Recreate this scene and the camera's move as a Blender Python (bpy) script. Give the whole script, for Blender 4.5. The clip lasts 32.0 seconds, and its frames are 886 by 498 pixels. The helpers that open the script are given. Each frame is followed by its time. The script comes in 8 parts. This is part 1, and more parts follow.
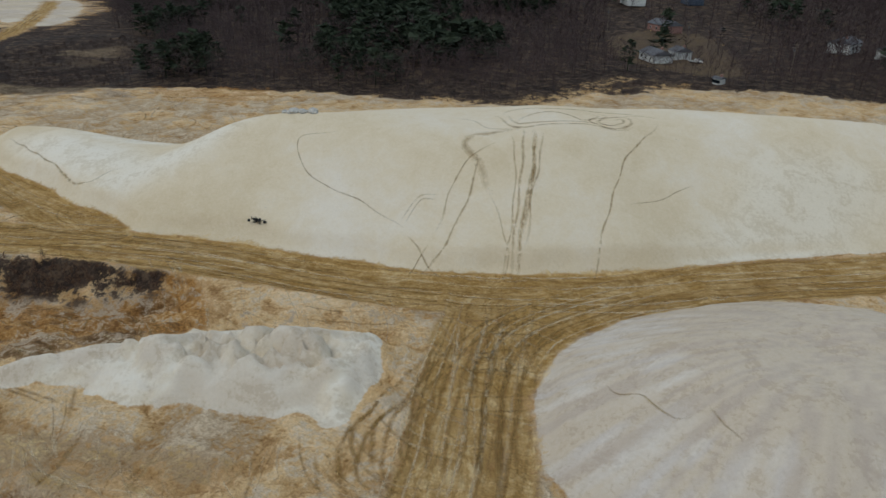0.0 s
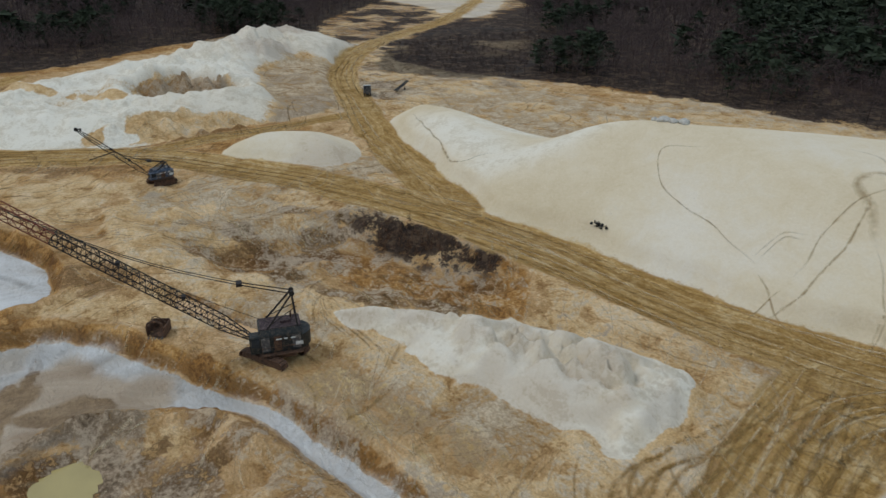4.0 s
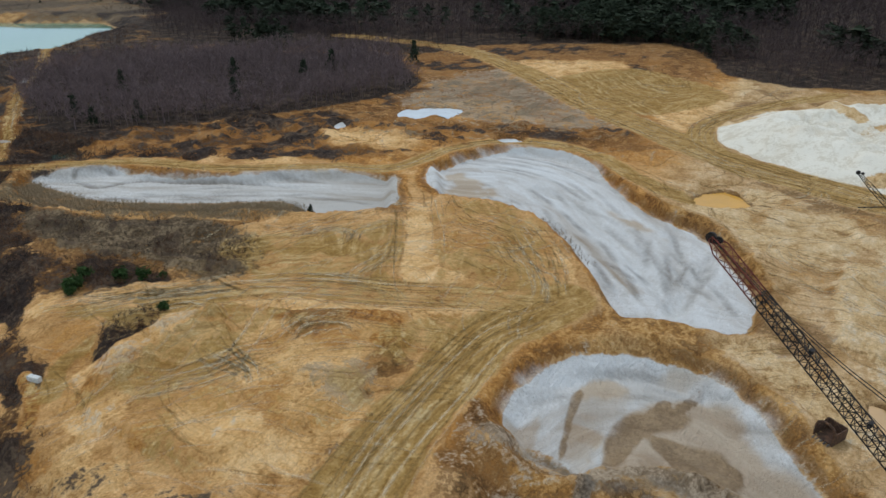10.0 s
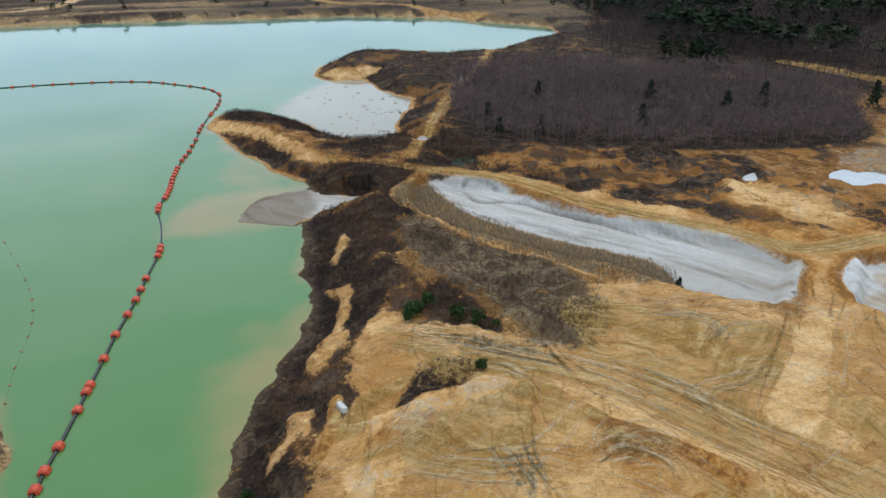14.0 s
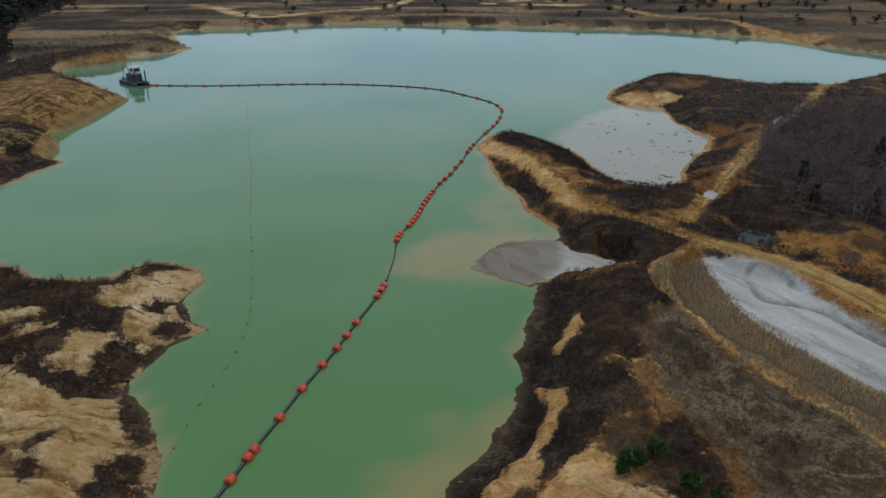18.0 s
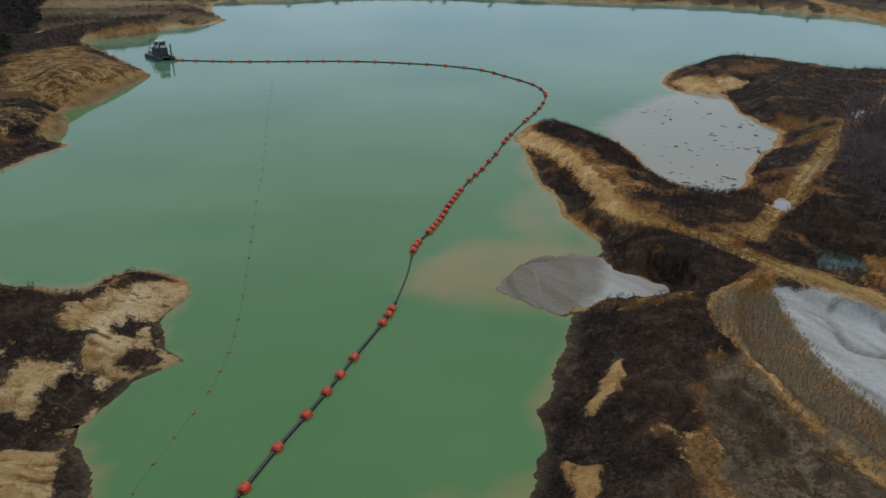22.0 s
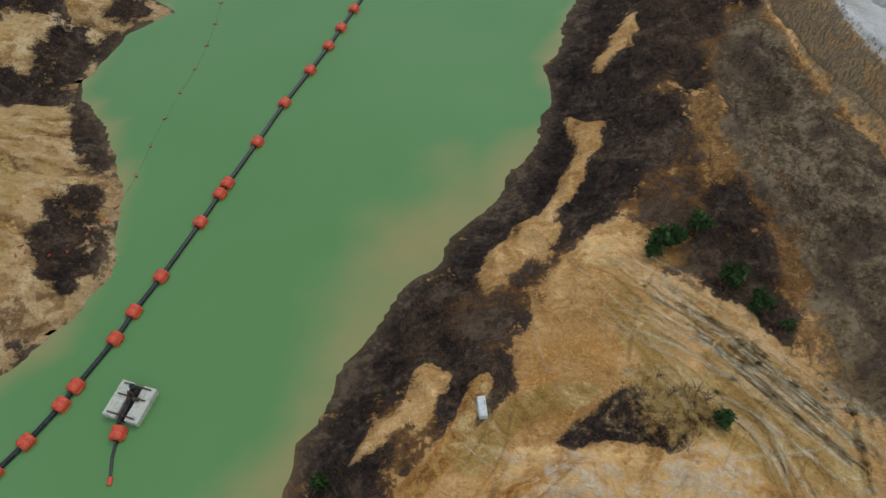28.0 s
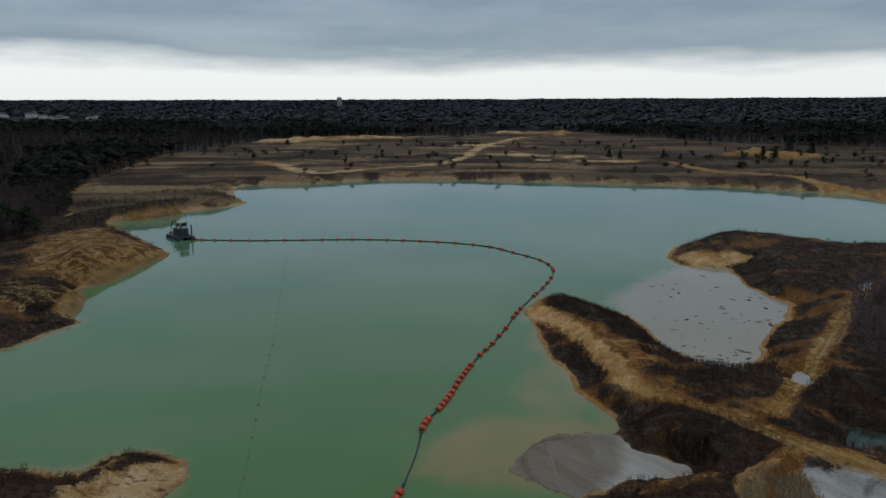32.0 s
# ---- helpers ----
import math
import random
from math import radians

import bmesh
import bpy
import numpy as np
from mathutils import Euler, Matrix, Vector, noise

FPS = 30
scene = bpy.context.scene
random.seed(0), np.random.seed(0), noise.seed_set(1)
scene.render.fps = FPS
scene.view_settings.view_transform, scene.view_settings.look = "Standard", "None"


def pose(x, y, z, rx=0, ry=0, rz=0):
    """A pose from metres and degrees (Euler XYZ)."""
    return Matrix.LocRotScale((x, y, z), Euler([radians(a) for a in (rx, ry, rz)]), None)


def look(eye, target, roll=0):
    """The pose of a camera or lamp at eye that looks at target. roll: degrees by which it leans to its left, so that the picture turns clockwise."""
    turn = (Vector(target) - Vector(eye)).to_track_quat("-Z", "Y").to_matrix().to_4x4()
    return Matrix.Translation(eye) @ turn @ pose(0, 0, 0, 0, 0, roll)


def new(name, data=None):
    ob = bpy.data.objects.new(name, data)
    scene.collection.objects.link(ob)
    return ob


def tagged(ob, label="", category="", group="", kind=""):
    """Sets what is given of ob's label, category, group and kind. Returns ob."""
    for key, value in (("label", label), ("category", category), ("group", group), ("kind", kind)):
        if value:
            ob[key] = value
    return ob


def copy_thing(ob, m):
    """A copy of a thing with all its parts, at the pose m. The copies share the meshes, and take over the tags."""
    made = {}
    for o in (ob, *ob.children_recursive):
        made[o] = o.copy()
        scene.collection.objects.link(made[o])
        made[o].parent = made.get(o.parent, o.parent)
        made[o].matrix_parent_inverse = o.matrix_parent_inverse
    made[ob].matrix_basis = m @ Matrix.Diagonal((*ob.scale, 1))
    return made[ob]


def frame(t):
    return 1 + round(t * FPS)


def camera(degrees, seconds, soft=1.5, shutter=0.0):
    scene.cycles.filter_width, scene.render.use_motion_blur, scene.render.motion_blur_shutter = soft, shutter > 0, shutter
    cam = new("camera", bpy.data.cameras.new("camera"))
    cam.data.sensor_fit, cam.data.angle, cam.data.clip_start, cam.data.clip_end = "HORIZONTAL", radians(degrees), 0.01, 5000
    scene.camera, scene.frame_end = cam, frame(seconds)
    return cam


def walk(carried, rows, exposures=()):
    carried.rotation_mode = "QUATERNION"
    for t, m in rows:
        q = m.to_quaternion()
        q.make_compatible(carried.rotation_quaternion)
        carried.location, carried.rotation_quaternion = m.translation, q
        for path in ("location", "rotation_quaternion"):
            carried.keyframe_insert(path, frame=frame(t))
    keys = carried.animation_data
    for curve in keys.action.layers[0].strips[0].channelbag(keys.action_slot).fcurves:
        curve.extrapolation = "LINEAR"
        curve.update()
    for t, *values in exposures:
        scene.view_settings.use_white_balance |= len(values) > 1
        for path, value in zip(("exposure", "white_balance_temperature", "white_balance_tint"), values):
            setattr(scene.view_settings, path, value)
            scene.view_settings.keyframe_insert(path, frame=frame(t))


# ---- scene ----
cam = camera(64.5, 32.0)
PATH = [
    (0, (-41.116, -27.81, 47.612), (-40.354, -29.466, 46.791), 1.4),
    (0.5, (-41.53, -28.42, 47.582), (-40.649, -30.014, 46.756), 1.3),
    (1, (-41.787, -28.913, 47.574), (-40.791, -30.436, 46.745), 1.2),
    (1.5, (-41.941, -29.344, 47.444), (-40.867, -30.813, 46.615), 1.2),
    (2, (-42.067, -29.983, 47.465), (-40.898, -31.378, 46.635), 1.0),
    (2.5, (-41.957, -30.386, 47.538), (-40.708, -31.707, 46.705), 1.0),
    (4.5, (-41.381, -32.338, 47.703), (-39.796, -33.226, 46.867), 0.6),
    (5, (-41.045, -32.584, 47.799), (-39.393, -33.342, 46.964), 0.6),
    (5.5, (-40.61, -33.014, 47.895), (-38.904, -33.641, 47.061), 0.6),
    (6, (-40.002, -33.558, 48.016), (-38.249, -34.039, 47.181), 0.4),
    (6.5, (-39.338, -33.92, 48.078), (-37.553, -34.263, 47.244), 0.3),
    (7, (-38.441, -34.363, 48.212), (-36.634, -34.554, 47.378), 0.3),
    (7.5, (-37.603, -34.776, 48.396), (-35.786, -34.825, 47.562), 0.1),
    (8, (-36.578, -35.096, 48.591), (-34.763, -34.991, 47.759), 0.1),
    (8.5, (-35.372, -35.375, 48.742), (-33.572, -35.117, 47.91), -0.0),
    (9, (-34.242, -35.447, 49.161), (-32.476, -35.014, 48.329), -0.1),
    (9.5, (-32.927, -35.618, 49.308), (-31.218, -34.993, 48.48), -0.3),
    (10, (-31.375, -35.566, 49.605), (-29.758, -34.728, 48.778), -0.3),
    (10.5, (-29.529, -35.379, 50.023), (-27.996, -34.395, 49.196), -0.5),
    (11, (-27.635, -34.982, 50.6), (-26.185, -33.879, 49.774), -0.6),
    (11.5, (-25.721, -34.248, 51.002), (-24.352, -33.044, 50.179), -0.6),
    (12, (-23.514, -33.441, 51.347), (-22.195, -32.184, 50.524), -0.6),
    (12.5, (-21.429, -32.328, 51.511), (-20.114, -31.066, 50.688), -0.7),
    (13, (-19.425, -30.867, 51.752), (-18.118, -29.595, 50.93), -0.7),
    (13.5, (-17.51, -29.135, 52.018), (-16.318, -27.754, 51.199), -0.6),
    (14, (-15.545, -27.103, 52.345), (-14.668, -25.5, 51.531), -0.1),
    (14.5, (-13.192, -25.157, 52.386), (-12.591, -23.429, 51.577), 0.1),
    (16.5, (-6.028, -15.576, 54.4), (-5.638, -13.788, 53.593), 0.2),
    (17, (-4.459, -12.693, 54.569), (-4.124, -10.893, 53.764), 0.2),
    (17.5, (-3.376, -9.85, 54.511), (-3.134, -8.035, 53.706), 0.2),
    (18, (-2.143, -6.755, 54.491), (-2.01, -4.929, 53.686), 0.3),
    (18.5, (-1.206, -3.638, 54.387), (-1.163, -1.808, 53.581), 0.4),
    (19, (0.0, 0.0, 54.272), (0.0, 1.83, 53.466), 0.4),
    (19.5, (0.769, 3.353, 53.978), (0.767, 5.184, 53.173), 0.3),
    (20, (1.407, 6.838, 53.961), (1.411, 8.669, 53.156), 0.3),
    (20.5, (1.984, 9.207, 53.848), (1.994, 11.037, 53.043), 0.4),
    (21, (2.436, 11.027, 53.657), (2.449, 12.858, 52.85), 0.4),
    (21.5, (2.639, 11.784, 53.405), (2.651, 13.61, 52.589), 0.5),
    (22, (2.771, 12.121, 53.338), (2.777, 13.921, 52.466), 0.4),
    (22.5, (2.813, 12.301, 53.302), (2.815, 14.078, 52.385), 0.5),
    (23, (2.839, 12.388, 53.108), (2.84, 14.164, 52.189), 0.5),
    (23.5, (2.978, 12.274, 52.557), (2.972, 13.975, 51.505), 0.3),
    (24, (3.068, 12.3, 52.434), (3.057, 13.859, 51.182), 0.2),
    (24.5, (2.854, 12.475, 52.527), (2.848, 13.9, 51.124), 0.2),
    (25, (2.183, 12.365, 52.424), (2.193, 13.673, 50.91), 0.7),
    (25.5, (2.043, 12.614, 52.642), (2.058, 13.789, 51.024), 0.8),
    (27.5, (1.621, 12.945, 53.309), (1.646, 14.077, 51.661), 1.3),
    (28, (1.666, 13.061, 53.472), (1.689, 14.24, 51.857), 1.2),
    (28.5, (1.782, 13.159, 53.557), (1.801, 14.437, 52.019), 0.9),
    (29, (2.69, 12.897, 53.363), (2.682, 14.336, 51.975), 0.0),
    (29.5, (2.737, 12.846, 53.407), (2.724, 14.425, 52.18), -0.0),
    (30, (2.851, 12.639, 53.465), (2.833, 14.34, 52.415), -0.1),
    (30.5, (3.0, 12.6, 53.3), (2.976, 14.407, 52.444), -0.27),
    (31, (3.0, 12.6, 53.3), (2.976, 14.487, 52.636), -0.24),
    (31.5, (3.0, 12.6, 53.3), (2.976, 14.536, 52.8), -0.22),
    (32, (3.0, 12.6, 53.3), (2.974, 14.558, 52.894), -0.22),
]
EXPOSURES = [(0, -0.48), (4.5, -0.38), (7, -0.25), (9, -0.2), (11, -0.05), (13, 0.08), (14.5, 0.12), (16.5, -0.38), (19, -0.66), (23, -0.66), (24.5, -0.42), (25.5, -0.2), (28, -0.2), (29.5, -0.3), (30.5, -0.5), (31.2, -0.85), (32, -1.3)]
walk(cam, [(t, look(eye, target, roll)) for t, eye, target, roll in PATH], EXPOSURES)

# ---- world and light ----
world = bpy.data.worlds.new("overcast_sky")
scene.world = world
world.use_nodes = True


def sky_nodes():
    nt = world.node_tree
    nt.nodes.clear()
    N, L = nt.nodes.new, nt.links.new
    out, bg = N("ShaderNodeOutputWorld"), N("ShaderNodeBackground")
    co, sep = N("ShaderNodeTexCoord"), N("ShaderNodeSeparateXYZ")
    L(co.outputs["Generated"], sep.inputs[0])
    sky = N("ShaderNodeTexSky")
    sky.sky_type, sky.sun_disc = "NISHITA", False
    sky.sun_elevation, sky.sun_rotation = radians(38), radians(150)
    # flat layers of cloud, drawn out towards the horizon
    mp = N("ShaderNodeMapping")
    mp.inputs["Scale"].default_value = (2.2, 2.2, 14.0)
    L(co.outputs["Generated"], mp.inputs[0])
    ns = N("ShaderNodeTexNoise")
    ns.inputs["Scale"].default_value, ns.inputs["Detail"].default_value, ns.inputs["Roughness"].default_value = 1.7, 7, 0.55
    L(mp.outputs[0], ns.inputs["Vector"])
    cr = N("ShaderNodeValToRGB")
    cr.color_ramp.elements[0].position, cr.color_ramp.elements[0].color = 0.36, (0.335, 0.435, 0.545, 1)
    cr.color_ramp.elements[1].position, cr.color_ramp.elements[1].color = 0.68, (0.5, 0.595, 0.69, 1)
    L(ns.outputs["Fac"], cr.inputs[0])
    # clear bright gap low over the horizon
    wob = N("ShaderNodeMath")
    wob.operation = "MULTIPLY_ADD"
    L(ns.outputs["Fac"], wob.inputs[0])
    wob.inputs[1].default_value = 0.07
    L(sep.outputs["Z"], wob.inputs[2])
    gap = N("ShaderNodeValToRGB")
    e = gap.color_ramp.elements
    e[0].position, e[0].color = 0.075, (1, 1, 1, 1)
    e[1].position, e[1].color = 0.105, (0, 0, 0, 1)
    L(wob.outputs[0], gap.inputs[0])
    mix1 = N("ShaderNodeMix")
    mix1.data_type = "RGBA"
    L(gap.outputs[0], mix1.inputs[0])
    L(cr.outputs[0], mix1.inputs[6])
    mix1.inputs[7].default_value = (1.35, 1.4, 1.4, 1)
    # a share of clear sky light behind the cloud
    mix2 = N("ShaderNodeMix")
    mix2.data_type, mix2.blend_type = "RGBA", "ADD"
    mix2.inputs[0].default_value = 0.02
    L(mix1.outputs[2], mix2.inputs[6])
    L(sky.outputs[0], mix2.inputs[7])
    L(mix2.outputs[2], bg.inputs[0])
    bg.inputs[1].default_value = 1.45
    L(bg.outputs[0], out.inputs[0])


sky_nodes()
sun_data = bpy.data.lights.new("sun", "SUN")
sun_data.energy, sun_data.angle, sun_data.color = 1.1, radians(14), (1.0, 0.94, 0.86)
sun = new("sun", sun_data)
sun.matrix_world = look((60, 100, 160), (0, 0, 0))

# ---- plan, metres ----
LAKE = [(-11, 29), (-10, 33), (-8, 37), (-5, 42), (-3, 45), (-1, 49), (2, 51), (4, 54), (6, 57), (9, 63), (11, 66),
        (15, 71), (14, 79), (17, 84), (20, 92), (22, 99), (24, 105), (29, 112), (31, 121), (28, 130), (26, 139),
        (23, 157), (22, 175), (23, 194), (29, 203), (36, 204), (41, 194), (46, 188), (51, 175), (51, 164)]
LAKE_E = [(54, 154), (56, 149), (65, 152), (74, 166), (86, 184), (93, 195), (90, 204), (90, 218), (93, 237), (81, 241), (77, 246),
          (82, 262), (88, 276), (108, 287), (132, 281), (148, 272), (171, 270), (195, 288), (237, 307), (262, 345)]
LAKE_N = [(239, 394), (233, 421), (210, 441), (172, 468), (119, 480), (43, 501), (-39, 512), (-92, 488), (-137, 476),
          (-124, 422), (-109, 393), (-120, 371), (-130, 366), (-134, 350), (-146, 338), (-154, 330), (-143, 315), (-105, 270),
          (-102, 241), (-107, 211), (-100, 196), (-99, 185), (-89, 182), (-91, 174), (-97, 158), (-110, 140)]
LAKE_W = [(-100, 122), (-82, 117), (-74, 115), (-66, 109), (-59, 108), (-52, 109), (-50, 113), (-45, 114), (-38, 111), (-36, 100),
          (-34, 91), (-30, 88), (-35, 84), (-37, 78), (-38, 71), (-34, 68), (-31, 62), (-29, 55), (-28, 49), (-30, 46),
          (-32, 42), (-36, 37), (-45, 25), (-50, 5), (-44, -8), (-32, -6), (-20, 10)]
LAKE = LAKE + LAKE_E + LAKE_N + LAKE_W
MUD_FLAT = [(13, 111), (16, 116), (23, 119), (31, 119), (33, 112), (38, 107), (35, 103), (26, 105), (22, 99), (18, 101), (14, 106)]
MOUND = [(109, -124), (103, -113), (80, -104), (63, -100), (48, -98), (37, -98), (18, -101), (1, -104), (-13, -108), (-21, -112),
         (-31, -119), (-41, -130), (-62, -145), (-85, -165), (-75, -195), (-30, -190), (5, -178), (30, -160), (50, -142), (70, -134), (95, -132)]
NEAR_PILE = [(-36, -71), (-30, -75), (-27, -78), (-25, -84), (-24, -91), (-25, -97), (-29, -105), (-36, -113), (-45, -119), (-60, -121),
             (-75, -110), (-80, -90), (-68, -73), (-50, -66)]
LIGHT_PILE = [(27, -63), (22, -63), (16, -66), (10, -66), (4, -69), (-2, -71), (-7, -73), (-10, -72.5), (-11.3, -75.5), (-10.8, -80), (-8.8, -85), (-5, -88.5),
              (5, -85), (16, -77), (25, -68)]
SMALL_CONE = [(98, -71), (106, -78), (105, -88), (98, -97), (90, -98), (82, -95), (79, -89), (82, -83), (91, -75)]
PLATEAU = [(152, -18), (136, -22), (125, -33), (119, -42), (115, -56), (116, -72), (119, -84), (119, -94), (126, -110), (164, -132),
           (204, -161), (232, -155), (250, -140), (244, -128), (229, -104), (209, -80), (188, -50), (179, -32), (168, -24)]
PIT_CRESCENT = [(92, 32), (107, 29), (116, 22), (118, 13), (114, 4), (104, -4), (92, -14), (86, -23), (79, -28), (67, -34), (60, -35),
                (53, -34), (51, -32), (51, -28), (51, -24), (50, -20), (55, -16), (62, -12), (71, -5), (78, 2), (81, 10), (80, 18), (81, 25)]
PIT_NEAR = [(22, -15), (24, -13), (28, -12.5), (35, -14), (40, -18), (43.5, -25), (42, -32), (37, -38), (31, -41.5), (24, -45.5), (16, -50),
            (8, -52.5), (0, -54.5), (-8, -55.5), (-8, -53), (0, -51.5), (8, -50), (14, -48.3), (19, -45.5), (22, -41.5), (24, -37.5), (25, -33),
            (22, -26), (20, -22), (20.5, -17.5)]
HOLLOW = [(20, -15), (22, -20), (25, -28), (25, -35), (22, -42), (14, -48), (4, -50), (2, -42), (4, -30), (8, -18)]
PIT_LONG = [(52, 104), (62, 102), (64, 88), (65, 82), (71, 67), (80, 54), (83, 43), (84, 35), (80, 32), (71, 27), (64, 33), (60, 41),
            (57, 50), (50, 62), (45, 72), (42, 84), (45, 96)]
PIT_RIM = [(53, 104.5), (61, 105), (67.5, 101), (68, 87), (69.5, 78), (75.5, 68), (73, 66), (66.5, 80), (65, 92), (62.5, 98)]
REEDS = [(41, 98), (52, 104), (51, 91), (52, 79), (57, 65), (66, 50), (65, 42), (57, 40), (51, 48), (44, 64), (40, 81), (39, 92)]
DITCH = [(60, -52), (47, -56), (43, -66), (31, -74), (23, -81), (18, -86), (24, -90), (33, -89), (46, -85), (56, -77), (58, -68)]
BENCH = [(10, 43), (12, 48), (17, 49), (22, 44), (26, 38), (33, 31), (40, 18), (44, 6), (30, -2), (12, 0), (2, 6), (0, 18), (3, 27), (10, 33)]
CLEARING = [(-150, -262), (-80, -272), (-30, -266), (6, -270), (25, -215), (55, -205), (95, -192), (118, -182), (134, -178), (160, -216), (192, -250), (236, -262), (285, -310),
            (365, -365), (410, -330), (350, -245), (290, -185), (245, -160), (262, -138), (245, -95), (218, -60), (212, -30), (225, -8), (271, 6), (290, 23), (268, 66), (240, 110), (215, 160), (200, 215), (225, 268),
            (290, 320), (360, 480), (440, 640), (470, 780), (330, 900), (215, 1250), (100, 1300)]
CLEARING_W = [(20, 1080), (-90, 1120), (-250, 1000), (-280, 700), (-235, 480), (-208, 395), (-172, 335), (-150, 260), (-160, 200), (-185, 120), (-185, 0), (-185, -160)]
CLEARING = CLEARING + CLEARING_W
COPSE = [(91, 161), (80, 126), (98, 102), (120, 88), (141, 78), (165, 74), (190, 92), (212, 125), (175, 195), (129, 205), (104, 188)]
SCRUB_SLOPE = [(161, -158), (118, -180), (95, -190), (55, -202), (25, -208), (-10, -200), (-60, -215), (-100, -250), (-80, -285), (-20, -280), (15, -290),
               (40, -260), (80, -240), (140, -215), (200, -200), (195, -165)]
GRASS = [(36, 84), (40, 80), (45, 62), (50, 47), (47, 36), (41, 33), (35, 33), (31, 38), (32, 50), (29.5, 62), (31.5, 72)]
RIDGE = [(37, 131), (53, 109), (40, 83), (34, 81), (27.6, 64), (30.6, 51), (31.5, 40), (29, 40), (20, 50), (16, 52.7), (10.5, 45), (8.6, 34.6), (3.4, 28.5), (-1, 24),
         (-13, 28), (-10, 37), (-6, 42), (0, 51.5), (6.7, 63.6), (12, 76), (19, 98), (24, 113)]
BANK_SAND = [[(16.8, 68.2), (18.8, 66.3), (17.5, 63.3), (15.2, 60.3), (13, 57.1), (11.4, 54.7), (9, 54.7), (10.5, 56.4), (14.1, 62)],
             [(8.7, 54.7), (11.8, 54), (9.9, 50.4), (8.3, 48.5), (5.8, 47.4), (5, 48.7), (7, 51.3)],
             [(0.5, 40.8), (1.7, 39.4), (-0.1, 37.2), (-0.8, 34.2), (-2.4, 32), (-4.4, 30.8), (-5.1, 31.4), (-3.5, 33.8), (-1.5, 37.7)],
             [(24, 84.5), (26.8, 83.8), (24.1, 79.1), (21.5, 75.6), (19.9, 76.8), (21, 81.8)]]
BANK_TRAIL = [(4.9, 35.8), (3.6, 33.6), (2.6, 31), (1.2, 28.9), (0.4, 27.7)]
BUSHES = [(13, 32.5), (18, 35), (23, 35.5), (23, 32.4), (17.3, 31.4), (13, 31)]
RUSTY = [(66, 104), (76, 114), (100, 102), (122, 83), (120, 63), (95, 46), (88, 55), (76, 76), (68, 93)]
TUSSOCKS = [(120, 63), (133, 29), (144, 3), (136, -2), (124, 11), (119, 27), (94, 45)]
GREY_FIELD = [(164, 74), (204, 66), (185, 41), (150, 15), (142, 0), (133, 27), (135, 44), (137, 66)]
GOLD_FLAT = [(191, 41), (226, 21), (200, -12), (181, -14), (157, 1), (168, 17)]
HEAP = [(65, -43), (77, -46), (79, -53), (68, -57), (57, -57), (49, -54), (50, -49), (54, -45)]
OCHRE_WALL = [(46, -53), (40, -65), (31, -69), (24, -77), (18, -83), (22, -90), (29, -89), (34, -83), (47, -77), (53, -68), (55, -59)]
DARK_STRIP = [(55, -79), (53, -85), (44, -89), (32, -91), (29, -89), (35, -84), (44, -80.5)]
WET_FAN = [(30.5, -29.6), (31.3, -34.8), (28.4, -39.9), (26, -41.7), (22, -38), (23, -33)]
WHITE_LUMPS = [(8.3, 16), (11.6, 12), (11, 5.5), (13, -2.4), (11, -4.5), (6.8, -1), (3, 8)]
GRAVEL = [(20.8, 8.8), (22.7, 6.5), (23.6, 1.5), (19.7, -0.5), (16.8, 2.3), (17.2, 5.8)]
BROWN_LOW = [(31, -46.5), (25, -50.6), (20, -59), (11, -61.4), (2, -64), (-6, -66.6), (-9, -68), (-5.5, -60), (2, -55), (12, -52.5), (21, -48.5)]
DREDGE_SAND = [(-100, 261), (-120, 276), (-142, 294), (-152, 275), (-140, 240), (-122, 214), (-104, 214), (-100, 238)]
WEST_LUMP = [(-105, 208), (-97, 196), (-96, 186), (-110, 170), (-130, 180), (-126, 205)]
# small standing waters: level and outline
PUDDLES = {
    "yellow_pond": (1.75, [(18.4, -28.9), (20.2, -31), (20, -32.8), (16.2, -33.4), (13.4, -32.3), (12.7, -30.2), (15.2, -28.5)]),
    "tan_pond": (1.75, [(15.4, -19.6), (15.7, -22.9), (11.8, -22.9), (11.4, -20.2)]),
    "orange_pond": (3.3, [(44, -48.6), (35.3, -52.7), (30.2, -54), (30.2, -51.4), (35.8, -49.5), (41, -47.5)]),
    "ochre_pond": (3.6, [(101.2, -20.6), (105.5, -25.4), (100.1, -30.1), (96.4, -27.1), (96.7, -21.9)]),
    "white_pond": (4.0, [(128.4, 61.3), (136.7, 63.8), (137.6, 60.9), (141.4, 58.6), (144.5, 50.7), (140.9, 47.5), (132.2, 47.1), (134.8, 52.8), (128.2, 54.1), (129.3, 58.6)]),
    "white_slip": (4.0, [(111.2, 69.4), (116.5, 70.7), (115.6, 68.3), (111.2, 67)]),
    "white_puddle": (3.9, [(118.5, 28.5), (122, 25.5), (120, 21.5), (118, 25)]),
    "teal_pool": (2.6, [(63, 112), (66, 116.5), (70, 114.5), (69.5, 110.5), (65.5, 109.5)]),
    "track_puddle": (2.2, [(66.5, 137), (69, 141), (71, 140.5), (70, 136), (68, 134)]),
    "far_track_puddle": (2.9, [(114, 200), (121, 209), (124, 211), (120, 203), (116, 198)]),
}
CRATER = [(150, -66), (162, -70), (166, -84), (150, -92), (136, -88), (140, -74)]
PLATEAU_FRONT = [(121, -48), (126, -58), (127, -72), (124, -84), (117, -86), (114, -70), (116, -54)]
